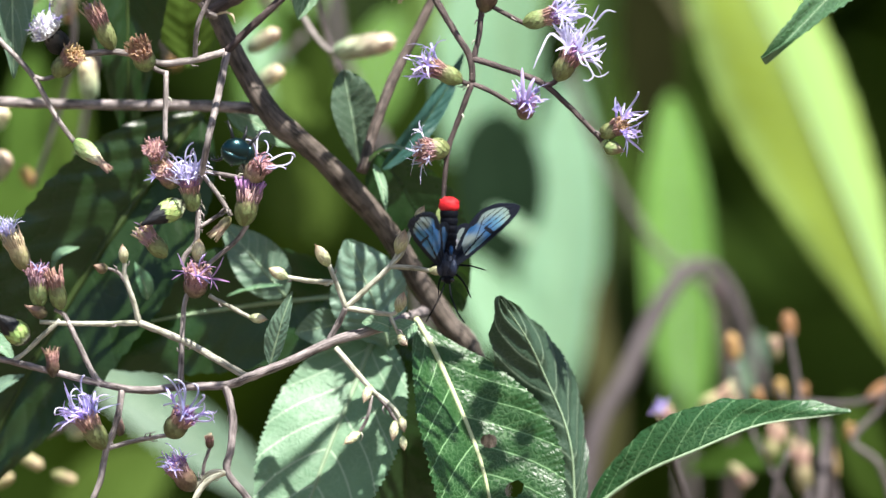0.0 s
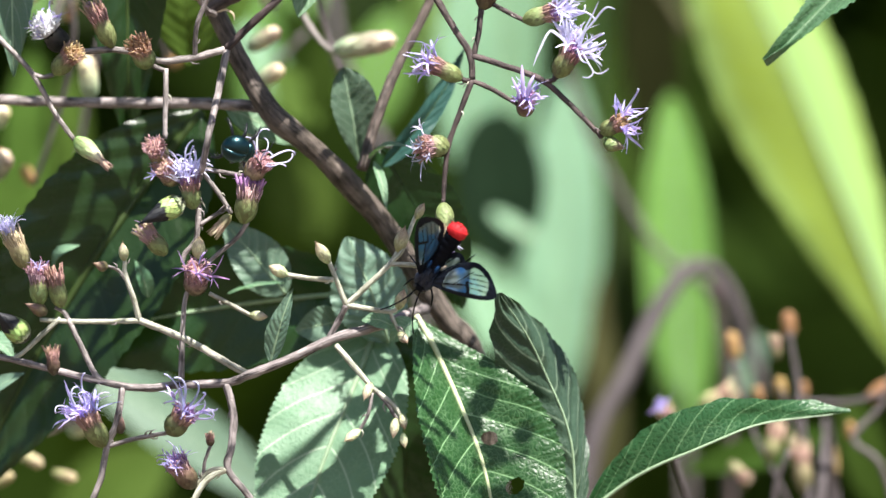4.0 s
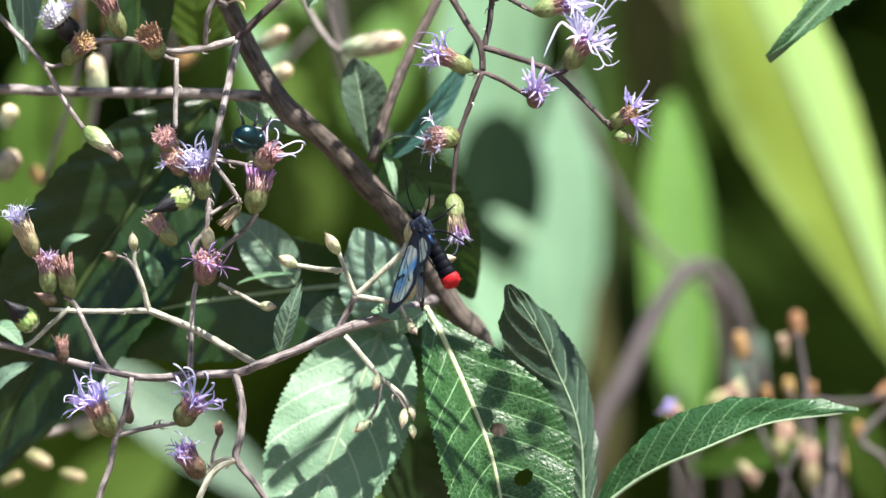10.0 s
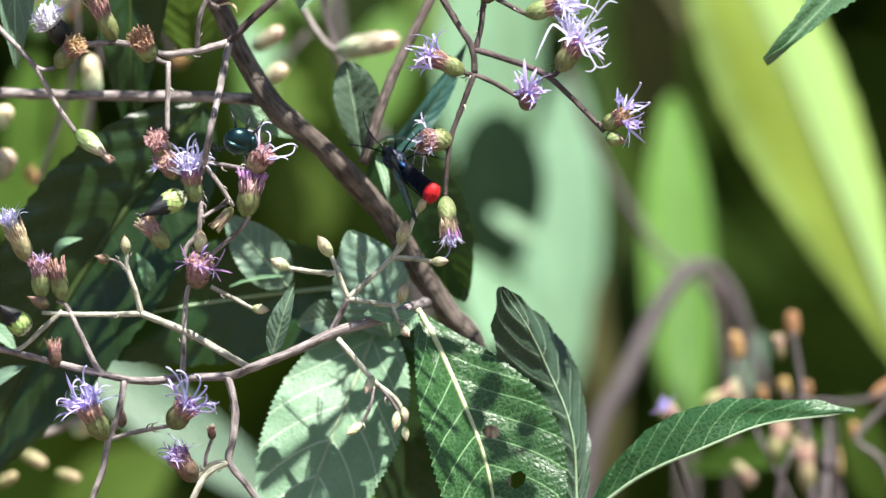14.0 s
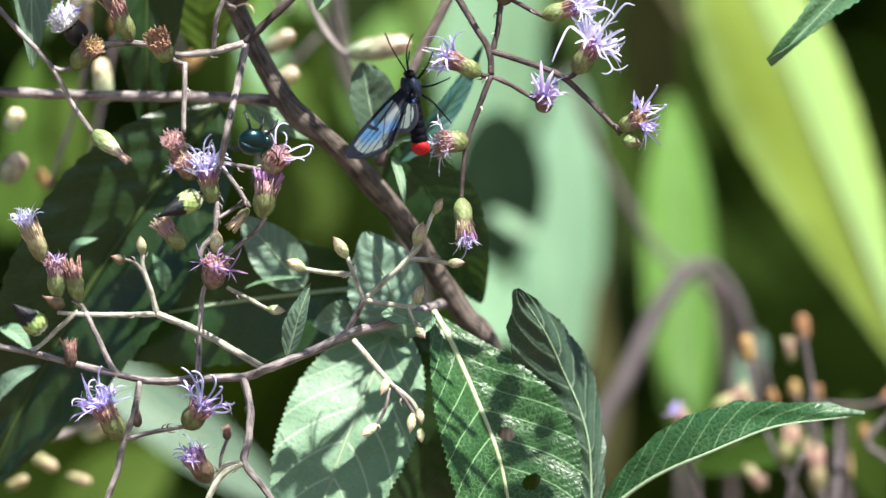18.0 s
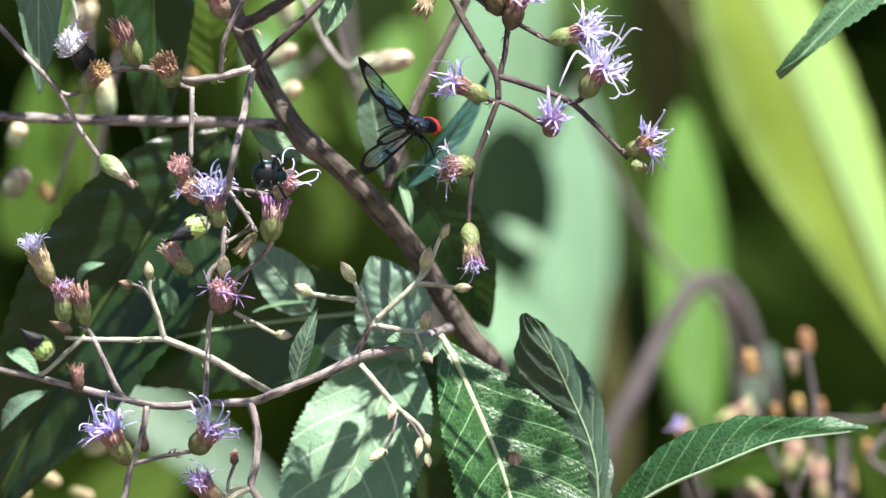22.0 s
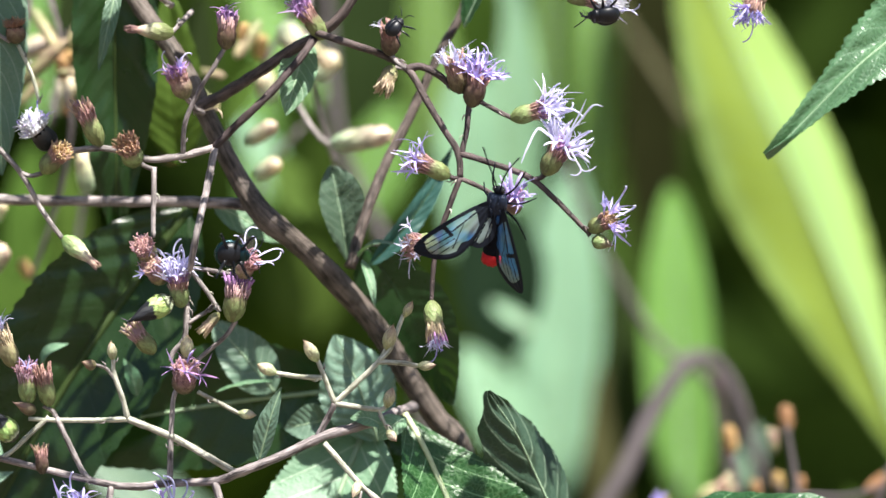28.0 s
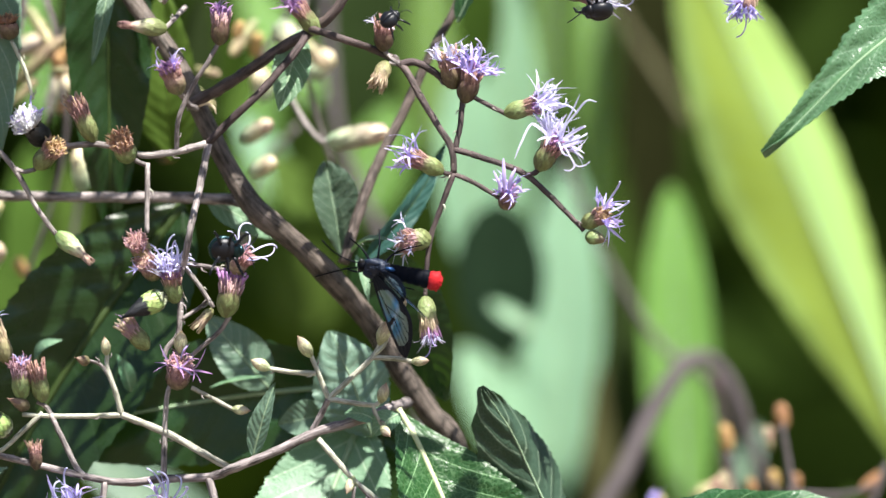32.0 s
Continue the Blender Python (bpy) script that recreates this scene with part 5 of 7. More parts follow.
MOTH_BLACK = sheen("moth_black", (0.004, 0.005, 0.009), 0.0, 0.6, None, 0.4)
MOTH_BLACK.node_tree.nodes["Principled BSDF"].inputs["Specular IOR Level"].default_value = 0.1
WING_BLACK = sheen("wing_scales", (0.005, 0.007, 0.013), 0.0, 0.5, None, 0.3)
WING_BLACK.node_tree.nodes["Principled BSDF"].inputs["Specular IOR Level"].default_value = 0.2
MOTH_NAVY = sheen("moth_thorax_hair", (0.009, 0.017, 0.040), 0.15, 0.45, None, 0.6)
MOTH_BLUE = sheen("moth_blue_scales", (0.015, 0.07, 0.20), 0.5, 0.4, None, 0.3)
MOTH_RED = plain("moth_red", (0.55, 0.006, 0.012), 0.7, 2500, 0.25, own=False)
BEETLE_GREEN = sheen("beetle_shell", (0.004, 0.030, 0.040), 0.85, 0.30, (0.4, 1.0, 0.9))
BEETLE_BLACK = sheen("beetle_black", (0.005, 0.006, 0.010), 0.1, 0.42)
EYE_DARK = sheen("insect_eye", (0.02, 0.02, 0.02), 0.0, 0.15)


def wing_film():
    """Clear film: a grey-green veil with a blue gloss that comes and goes with the tilt of each cell."""
    m = Nodes("wing_film")
    cell = m.noise(130, 1)
    col = m.mix(m.step(cell, 0.40, 0.62), (0.30, 0.37, 0.37), (0.10, 0.34, 0.80))
    m.set(col, 0.34, Metallic=m.math("MULTIPLY_ADD", m.step(cell, 0.40, 0.62), 0.55, 0.15), Specular_IOR_Level=0.7)
    m.bump(m.math("ADD", m.noise(190, 1), m.math("MULTIPLY", m.noise(1500, 2), 0.10)), 0.45, 0.0011)
    clear = m.node("ShaderNodeBsdfTransparent")
    clear.inputs[0].default_value = (0.88, 0.93, 0.95, 1)
    mix = m.node("ShaderNodeMixShader")
    m.put(mix.inputs[0], 0.50)
    m.nt.links.new(clear.outputs[0], mix.inputs[1])
    m.nt.links.new(m.bsdf.outputs[0], mix.inputs[2])
    m.nt.links.new(mix.outputs[0], m.out.inputs[0])
    return m.mat


FILM = wing_film()


def curve_at(knots, s):
    """A smooth line through (place, value) knots."""
    for k in range(len(knots) - 1):
        (a, va), (b, vb) = knots[k], knots[k + 1]
        if s <= b:
            before, after = knots[max(0, k - 1)], knots[min(len(knots) - 1, k + 2)]
            ma, mb = (vb - before[1]) / (b - before[0]) * (b - a), (after[1] - va) / (after[0] - a) * (b - a)
            t = (s - a) / (b - a)
            return (2 * t ** 3 - 3 * t * t + 1) * va + (t ** 3 - 2 * t * t + t) * ma + (3 * t * t - 2 * t ** 3) * vb + (t ** 3 - t * t) * mb
    return knots[-1][1]


FORE_LEAD = ((0, 0.015), (0.2, 0.036), (0.5, 0.038), (0.75, 0.022), (0.9, -0.006), (0.97, -0.034), (1, -0.07))
FORE_TRAIL = ((0, -0.06), (0.15, -0.16), (0.35, -0.285), (0.52, -0.35), (0.66, -0.355), (0.82, -0.285), (0.94, -0.175), (0.985, -0.115), (1, -0.07))
HIND_LEAD = ((0, 0.03), (0.3, 0.10), (0.6, 0.10), (0.85, 0.02), (0.96, -0.09), (1, -0.18))
HIND_TRAIL = ((0, -0.10), (0.2, -0.30), (0.5, -0.47), (0.75, -0.46), (0.92, -0.36), (1, -0.18))


def wing_meshes(length, mirror, fore=True, ns=120, nq=52):
    """Film and dark scaled frame of one wing: root at the origin, x to the tip, leading edge to +y (to -y if mirrored)."""
    sign = -1 if mirror else 1
    upper, lower = (FORE_LEAD, FORE_TRAIL) if fore else (HIND_LEAD, HIND_TRAIL)
    pts = []
    for i in range(ns + 1):
        s = i / ns
        lead, trail = curve_at(upper, s), curve_at(lower, s)
        for j in range(nq + 1):
            q = j / nq
            camber = 0.02 * math.sin(math.pi * s) * math.sin(math.pi * q) + 0.004 * math.sin(q * 22) * math.sin(math.pi * s)
            pts.append((s * length, sign * (lead + (trail - lead) * q) * length, camber * length))

    def dark(s, y):
        lead, trail = curve_at(upper, s), curve_at(lower, s)
        edge = 0.034 + 0.02 * s
        hem = 0.040 + 0.055 * max(0.0, s - 0.3) + 0.10 * max(0.0, 0.32 - s)
        if not fore:
            edge, hem = 0.12, 0.13
        if s < (0.20 + 0.35 * max(0.0, -y - 0.06) if fore else 0.22) or y > lead - edge or y < trail + hem or s > 0.865 - 0.25 * abs(y + 0.12):
            return True
        if not fore:
            return abs(y + 0.10 + 0.25 * (s - 0.4)) < 0.016 or abs(y + 0.24 + 0.35 * (s - 0.4)) < 0.016
        stem = -0.035 - 0.17 * (s - 0.2)
        bar = 0.575 + 0.28 * (y + 0.05)
        if abs(s - bar) < 0.024 - 0.05 * max(0.0, -y - 0.06) and y > stem - 0.045:
            return True
        if s < bar and abs(y - stem) < 0.0085:
            return True
        if s < 0.62 and abs(y - stem + 0.60 * (s - 0.36)) < 0.007 and s > 0.34:
            return True
        if 0.40 < s < 0.60 and y < trail + hem + 0.05 * (1 - abs(s - 0.5) * 10):
            return True
        if s >= bar:
            return any(abs(y - (c + (c + 0.05) * 0.45 * (s - 0.58))) < 0.0052 for c in (-0.015, -0.075, -0.125, -0.175, -0.225))
        return False

    film, frame_faces = [], []
    for i in range(ns):
        for j in range(nq):
            a = i * (nq + 1) + j
            f = (a, a + nq + 1, a + nq + 2, a + 1)
            y = sign * (pts[a][1] + pts[a + nq + 2][1]) / (2 * length)
            (frame_faces if dark((i + 0.5) / ns, y) else film).append(f)
    return mesh_of("wing_film", pts, film, FILM), mesh_of("wing_frame", pts, frame_faces, WING_BLACK)


def ellipsoid(center, rx, ry, rz, sides=14, rings=9, fuzz=0.0, seed=0):
    v, f = [], []
    for i in range(rings + 1):
        a = math.pi * i / rings
        for k in range(sides):
            b = 2 * math.pi * k / sides
            d = Vector((math.sin(a) * math.cos(b), math.cos(a), math.sin(a) * math.sin(b)))
            q = 1 + fuzz * noise.noise(d * 3 + Vector((seed, 0, 0)))
            v.append(Vector(center) + Vector((d.x * rx, d.y * ry, d.z * rz)) * q)
    for i in range(rings):
        for k in range(sides):
            f.append((i * sides + k, i * sides + (k + 1) % sides, (i + 1) * sides + (k + 1) % sides, (i + 1) * sides + k))
    return v, f


def make_moth():
    """Forward is +y, back is +z; the thorax is at the origin."""
    u = UNIT
    moth = root("clearwing_moth", (0, 0, 1.2), "black clear-winged moth with blue sheen and a red-tipped abdomen", "moth")

    def bit(name, data, mat, parent=moth, label=""):
        return link(name, mesh_of(name, *data, mat), parent, None, label)

    rng = random.Random(5)
    hairs = []
    for k in range(150):
        d = Vector((rng.uniform(-1, 1), rng.uniform(-1, 1), rng.uniform(-0.5, 1))).normalized()
        foot = Vector((d.x * 16, 2 + d.y * 23, d.z * 15)) * u
        tip = foot + (d * 3.5 + Vector((0, -6, 0.5))) * rng.uniform(0.6, 1.3) * u
        hairs.append(tube([foot, foot.lerp(tip, 0.5) + d * u, tip], 1.0 * u, 0.25 * u, 4))
    bit("thorax", join(ellipsoid((0, 2 * u, 0), 17 * u, 25 * u, 15 * u, 18, 12, 0.12), *hairs), MOTH_NAVY)
    for s in (-1, 1):
        bit("shoulder_scale", ellipsoid((s * 11 * u, 9 * u, 7 * u), 8 * u, 15 * u, 6 * u, 12, 8, 0.2, 3 + s), MOTH_NAVY)
    hd = bit("moth_head", ellipsoid((0, 28 * u, 0), 10 * u, 9 * u, 9 * u, 14, 9, 0.1), MOTH_BLACK)
    for s in (-1, 1):
        bit("eye", ellipsoid((s * 8 * u, 30 * u, 2 * u), 4.5 * u, 5 * u, 5 * u, 10, 7), EYE_DARK, hd)
        path = spline([Vector(p) * u for p in ((s * 4, 34, 4), (s * 10, 56, 12), (s * 22, 82, 16), (s * 36, 104, 12))], 8)
        v, f = tube(path, 1.3 * u, 1.1 * u, 5)
        combs = []
        for i in range(3, len(path) - 1):
            for t in (-1, 1):
                combs.append(tube([path[i], path[i] + Vector((t * 2.2, 2.0, -1.0)) * u], 0.7 * u, 0.4 * u, 3))
        bit("antenna", join((v, f), *combs), MOTH_BLACK, moth, "black feathery antenna")
    prof = []
    for i in range(49):
        s = i / 48
        r = (13 + 4.0 * s) * (1 - 0.09 * (0.5 + 0.5 * math.cos(2 * math.pi * s * 6)) ** 3)
        prof.append((r * u, (12 + 80 * s) * u))
    v, f = lathe(prof, 18)
    down = [Vector((p.x, -p.z, p.y * 0.78)) for p in v]
    bit("abdomen", (down, [tuple(reversed(q)) for q in f]), MOTH_BLACK)
    prof = [(r * u, z * u) for r, z in ((14, 90), (17, 92.5), (18.5, 96), (18.3, 101), (17, 105.5), (14.5, 109), (10, 111.8), (4, 113))]
    v, f = lathe(prof, 26)
    brush = []
    for p in v:
        k = 1 + 0.07 * noise.noise(p * 900)
        brush.append(Vector((p.x * k, -p.z * (1 + 0.02 * noise.noise(p * 1600)), p.y * 0.74 * k)))
    tufts = []
    for k in range(120):
        a, q = rng.uniform(0, 6.283), rng.uniform(0.2, 1)
        foot = Vector((math.cos(a) * 15 * q, -111 + 9 * q * q, math.sin(a) * 11 * q)) * u
        tip = foot + Vector((math.cos(a) * 5 * q, -rng.uniform(2, 6), math.sin(a) * 4 * q)) * u
        tufts.append(tube([foot, tip], 1.3 * u, 0.5 * u, 4))
    bit("abdomen_tip", join((brush, [tuple(reversed(q)) for q in f]), *tufts), MOTH_RED, moth, "bright red brush at the end of the abdomen")
    for s in (-1, 1):
        patch = ellipsoid((s * 8 * u, -22 * u, 9 * u), 4 * u, 9 * u, 4 * u, 8, 6, 0.1)
        bit("blue_patch", patch, MOTH_BLUE, moth, "metallic blue scale patch")
    for s in (-1, 1):
        for a, b, c in (((6, 16, -8), (22, 34, -16), (30, 62, -34)), ((8, 4, -10), (34, 6, -20), (52, 14, -46)), ((7, -8, -10), (30, -26, -18), (44, -66, -40))):
            path = spline([Vector((s * p[0], p[1], p[2])) * u for p in (a, b, c)], 6)
            bit("leg", tube(path, 2.4 * u, 1.1 * u, 6), MOTH_BLACK)
    wings = []
    for s in (1, -1):
        film, rim = wing_meshes(160 * u, s < 0)
        wing = link("forewing", film, moth, pose(s * 10 * u, 8 * u, 8 * u), "clear forewing with black veins and margin")
        link("wing_frame", rim, wing)
        film2, rim2 = wing_meshes(74 * u, s < 0, False, 56, 30)
        hind = pose(4 * u, -s * 14 * u, -3 * u, 0, 0, -s * 20)
        link("hindwing", film2, wing, hind)
        link("hindwing_frame", rim2, wing, hind)
        wings.append(wing)
    return moth, wings[0], wings[1]


moth, wing_r, wing_l = make_moth()


def make_beetle(name, label, length, shell, place):
    """Forward is +y, back is +z."""
    u = length / 46
    b = root(name, place, label, "beetle")

    def bit(nm, data, mat, lab=""):
        return link(nm, mesh_of(nm, *data, mat), b, None, lab)

    for s in (-1, 1):
        v, f = ellipsoid((0, -5 * u, 0), 19 * u, 20 * u, 15 * u, 20, 12)
        v = [Vector((p.x if p.x * s > 0 else s * 0.3 * u, p.y, max(p.z, -3 * u))) for p in v]
        bit("wing_case", (v, f), shell)
    bit("underside", ellipsoid((0, -4 * u, -2 * u), 16 * u, 18 * u, 9 * u, 16, 9), BEETLE_BLACK)
    bit("neck_shield", ellipsoid((0, 12 * u, 0), 14 * u, 7 * u, 10 * u, 16, 9), shell)
    bit("beetle_head", ellipsoid((0, 18 * u, -2 * u), 8 * u, 5 * u, 6 * u, 12, 8), shell)
    for s in (-1, 1):
        bit("feeler", tube(spline([Vector(p) * u for p in ((s * 4, 25, 0), (s * 12, 36, 4), (s * 24, 40, 2))], 5), 1.0 * u, 0.8 * u, 5), BEETLE_BLACK)
        for y, dy in ((10, 14), (0, 4), (-10, -14)):
            bit("leg", tube(spline([Vector(p) * u for p in ((s * 8, y, -7), (s * 23, y + dy * 0.6, -11), (s * 30, y + dy, -24))], 4), 2.6 * u, 1.2 * u, 6), BEETLE_BLACK)
            for k in range(5):
                a = Vector((s * (14 + 3.5 * k), y + dy * (0.25 + 0.16 * k), -9 - 2.6 * k))
                bit("bristle", tube([a * u, (a + Vector((s * (2 - k), 3 - 2 * k, -7))) * u], 0.7 * u, 0.2 * u, 4), BEETLE_BLACK)
    return b


beetle = make_beetle("metallic_beetle", "round metallic blue-green beetle on a flower head", 60 * UNIT, BEETLE_GREEN, P(422, 270, -40))
small_beetle = make_beetle("small_dark_beetle", "small shiny blue-black beetle on a faded head", 38 * UNIT, BEETLE_BLACK, P(731, -128, -48))
bug = make_beetle("black_bug", "black long-legged bug under a white head", 55 * UNIT, BEETLE_BLACK, P(1066, -142, -48))


def motions():
    """All that moves: the wind in the plants and the insects on them."""
    walk(shrub, [
        (0, pose(0.02, 0, 0, 0, 0, 0)), (0.5, pose(0.019084, 0, 0.001007, 0, 0.108071, 0)), (1, pose(0.019116, 0, 0.000538, 0, 0.124339, 0)),
        (1.5, pose(0.019501, 0, 0.001991, 0, 0.071449, 0)), (2, pose(0.017036, 0, 0.002302, 0, 0.133356, 0)), (2.5, pose(0.018467, 0, 0.001216, 0, 0.092578, 0)),
        (3, pose(0.019747, 0, 0.002092, 0, 0.048412, 0)), (3.5, pose(0.023112, 0, 0.000555, 0, -0.159515, 0)), (5.5, pose(0.018564, 0, 0.001442, 0, 0.140151, 0)),
        (6, pose(0.020592, 0, 0.000697, 0, -0.083603, 0)), (6.5, pose(0.017313, 0, 0.002272, 0, 0.082749, 0)), (7, pose(0.020781, 0, 0.00156, 0, -0.075781, 0)),
        (7.5, pose(0.020317, 0, 0.001977, 0, -8.4e-05, 0)), (8, pose(0.018257, 0, 0.003553, 0, 0.193866, 0)), (8.5, pose(0.016828, 0, 0.003464, 0, 0.209924, 0)),
        (9, pose(0.018116, 0, 0.003406, 0, 0.118056, 0)), (9.5, pose(0.018031, 0, 0.003776, 0, 0.24581, 0)), (10, pose(0.019122, 0, 0.002565, 0, 0.14372, 0)),
        (10.5, pose(0.019672, 0, 0.001719, 0, 0.18971, 0)), (11, pose(0.018117, 0, 0.002287, 0, 0.269604, 0)), (11.5, pose(0.017252, 0, 0.000973, 0, 0.109248, 0)),
        (12, pose(0.020965, 0, 0.000464, 0, -0.105258, 0)), (12.5, pose(0.018521, 0, 0.002095, 0, 0.089534, 0)), (13, pose(0.019715, 0, 0.00248, 0, -0.051375, 0)),
        (13.5, pose(0.020383, 0, 0.001947, 0, -0.132808, 0)), (14, pose(0.02023, 0, 0.002105, 0, 0.008111, 0)), (14.5, pose(0.018676, 0, 0.001724, 0, 0.086439, 0)),
        (16.5, pose(0.017976, 0, 0.002132, 0, 0.259554, 0)), (17, pose(0.021772, 0, 0.00134, 0, 0.159223, 0)), (17.5, pose(0.021997, 0, 0.00066, 0, 0.090294, 0)),
        (18, pose(0.018861, 0, 0.001687, 0, 0.236809, 0)), (18.5, pose(0.021881, 0, 0.000384, 0, 0.073769, 0)), (19, pose(0.023414, 0, -0.000224, 0, 0.007816, 0)),
        (19.5, pose(0.022538, 0, 0.000402, 0, 0.103759, 0)), (20, pose(0.019457, 0, 0.001044, 0, 0.202747, 0)), (20.5, pose(0.020089, 0, 0.000499, 0, 0.143986, 0)),
        (21, pose(0.021468, 0, -0.000338, 0, 0.056622, 0)), (21.5, pose(0.023193, 0, -0.000282, 0, -0.055259, 0)), (22, pose(0.018859, 0, -0.001041, 0, 0.202187, 0)),
        (22.5, pose(0.024306, 0, 0.000675, 0, -0.194862, 0)), (23, pose(0.021884, 0, 0.000815, 0, -0.245528, 0)), (23.5, pose(0.021741, 0, 0.000481, 0, 0.004789, 0)),
        (24, pose(0.021329, 0, 0.001605, 0, -0.104111, 0)), (24.5, pose(0.019448, 0, -7.3e-05, 0, 0.023593, 0)), (25, pose(0.022784, 0, -0.001589, 0, -0.134629, 0)),
        (25.5, pose(0.02108, 0, 0.000291, 0, -0.237689, 0)), (27.5, pose(0.021973, 0, -0.001593, 0, -0.12578, 0)), (28, pose(0.022604, 0, -0.000553, 0, -0.248187, 0)),
        (28.5, pose(0.024051, 0, -8.7e-05, 0, -0.363084, 0)), (29, pose(0.020523, 0, 0.0003, 0, 0.117033, 0)), (29.5, pose(0.022108, 0, 0.003225, 0, -0.090937, 0)),
        (30, pose(0.02316, 0, 0.000893, 0, -0.199476, 0)), (30.5, pose(0.017886, 0, 0.000502, 0, 0.159526, 0)), (31, pose(0.019372, 0, 0.002514, 0, -0.102874, 0)),
        (31.5, pose(0.026583, 0, -0.001052, 0, -0.262124, 0)), (32, pose(0.022341, 0, 0.000448, 0, -0.296839, 0))])
    walk(dry, [
        (0, pose(0.12, 0.12, 0)), (0.5, pose(0.121213, 0.12, -0.000394)), (1, pose(0.120597, 0.12, 6e-06)), (1.5, pose(0.119571, 0.12, 0.001029)),
        (2, pose(0.120982, 0.12, 0.000423)), (2.5, pose(0.121188, 0.12, 0.000227)), (3, pose(0.120573, 0.12, 0.000429)), (3.5, pose(0.119745, 0.12, 0.000432)),
        (5.5, pose(0.121761, 0.12, 3.4e-05)), (6, pose(0.119105, 0.12, 0.000448)), (6.5, pose(0.120119, 0.12, 0.00065)), (7, pose(0.119702, 0.12, 0.000454)),
        (7.5, pose(0.120517, 0.12, 0.000656)), (8, pose(0.121929, 0.12, 0.000871)), (8.5, pose(0.121313, 0.12, 0.000874)), (9, pose(0.120896, 0.12, 0.001076)),
        (9.5, pose(0.12252, 0.12, 0.000668)), (10, pose(0.121904, 0.12, 0.000472)), (10.5, pose(0.121898, 0.12, 0.000277)), (11, pose(0.121693, 0.12, 0.000479)),
        (11.5, pose(0.119858, 0.12, 7.1e-05)), (12, pose(0.119243, 0.12, 0.000286)), (12.5, pose(0.120654, 0.12, 0.000488)), (13, pose(0.120237, 0.12, 0.000491)),
        (13.5, pose(0.119622, 0.12, 0.000494)), (14, pose(0.120834, 0.12, 0.000497)), (14.5, pose(0.121239, 0.12, 8.9e-05)), (16.5, pose(0.123242, 0.12, -0.000296)),
        (17, pose(0.123235, 0.12, -0.000293)), (17.5, pose(0.122421, 0.12, -0.00029)), (18, pose(0.123223, 0.12, -0.000287)), (18.5, pose(0.122197, 0.12, -0.000283)),
        (19, pose(0.122191, 0.12, -0.000492)), (19.5, pose(0.123006, 0.12, -0.000489)), (20, pose(0.123, 0.12, -0.000486)), (20.5, pose(0.122782, 0.12, -0.000682)),
        (21, pose(0.121967, 0.12, -0.000679)), (21.5, pose(0.122372, 0.12, -0.000676)), (22, pose(0.121432, 0.12, -0.000852)), (22.5, pose(0.120512, 0.12, 0.000259)),
        (23, pose(0.118902, 0.12, 0.000813)), (23.5, pose(0.121109, 0.12, 0.000189)), (24, pose(0.120676, 0.12, 0.000358)), (24.5, pose(0.120265, 0.12, 2.7e-05)),
        (25, pose(0.119656, 0.12, -0.000305)), (25.5, pose(0.119466, 0.12, -0.000106)), (27.5, pose(0.119504, 0.12, -0.000517)), (28, pose(0.119315, 0.12, -0.000106)),
        (28.5, pose(0.118503, 0.12, 9.3e-05)), (29, pose(0.12156, 0.12, -0.000305)), (29.5, pose(0.120562, 0.12, 0.000914)), (30, pose(0.118942, 0.12, 0.000504)),
        (30.5, pose(0.121191, 0.12, 9.3e-05)), (31, pose(0.119981, 0.12, 0.000504)), (31.5, pose(0.119169, 0.12, 0.000504)), (32, pose(0.11837, 0.12, 0.000305))])
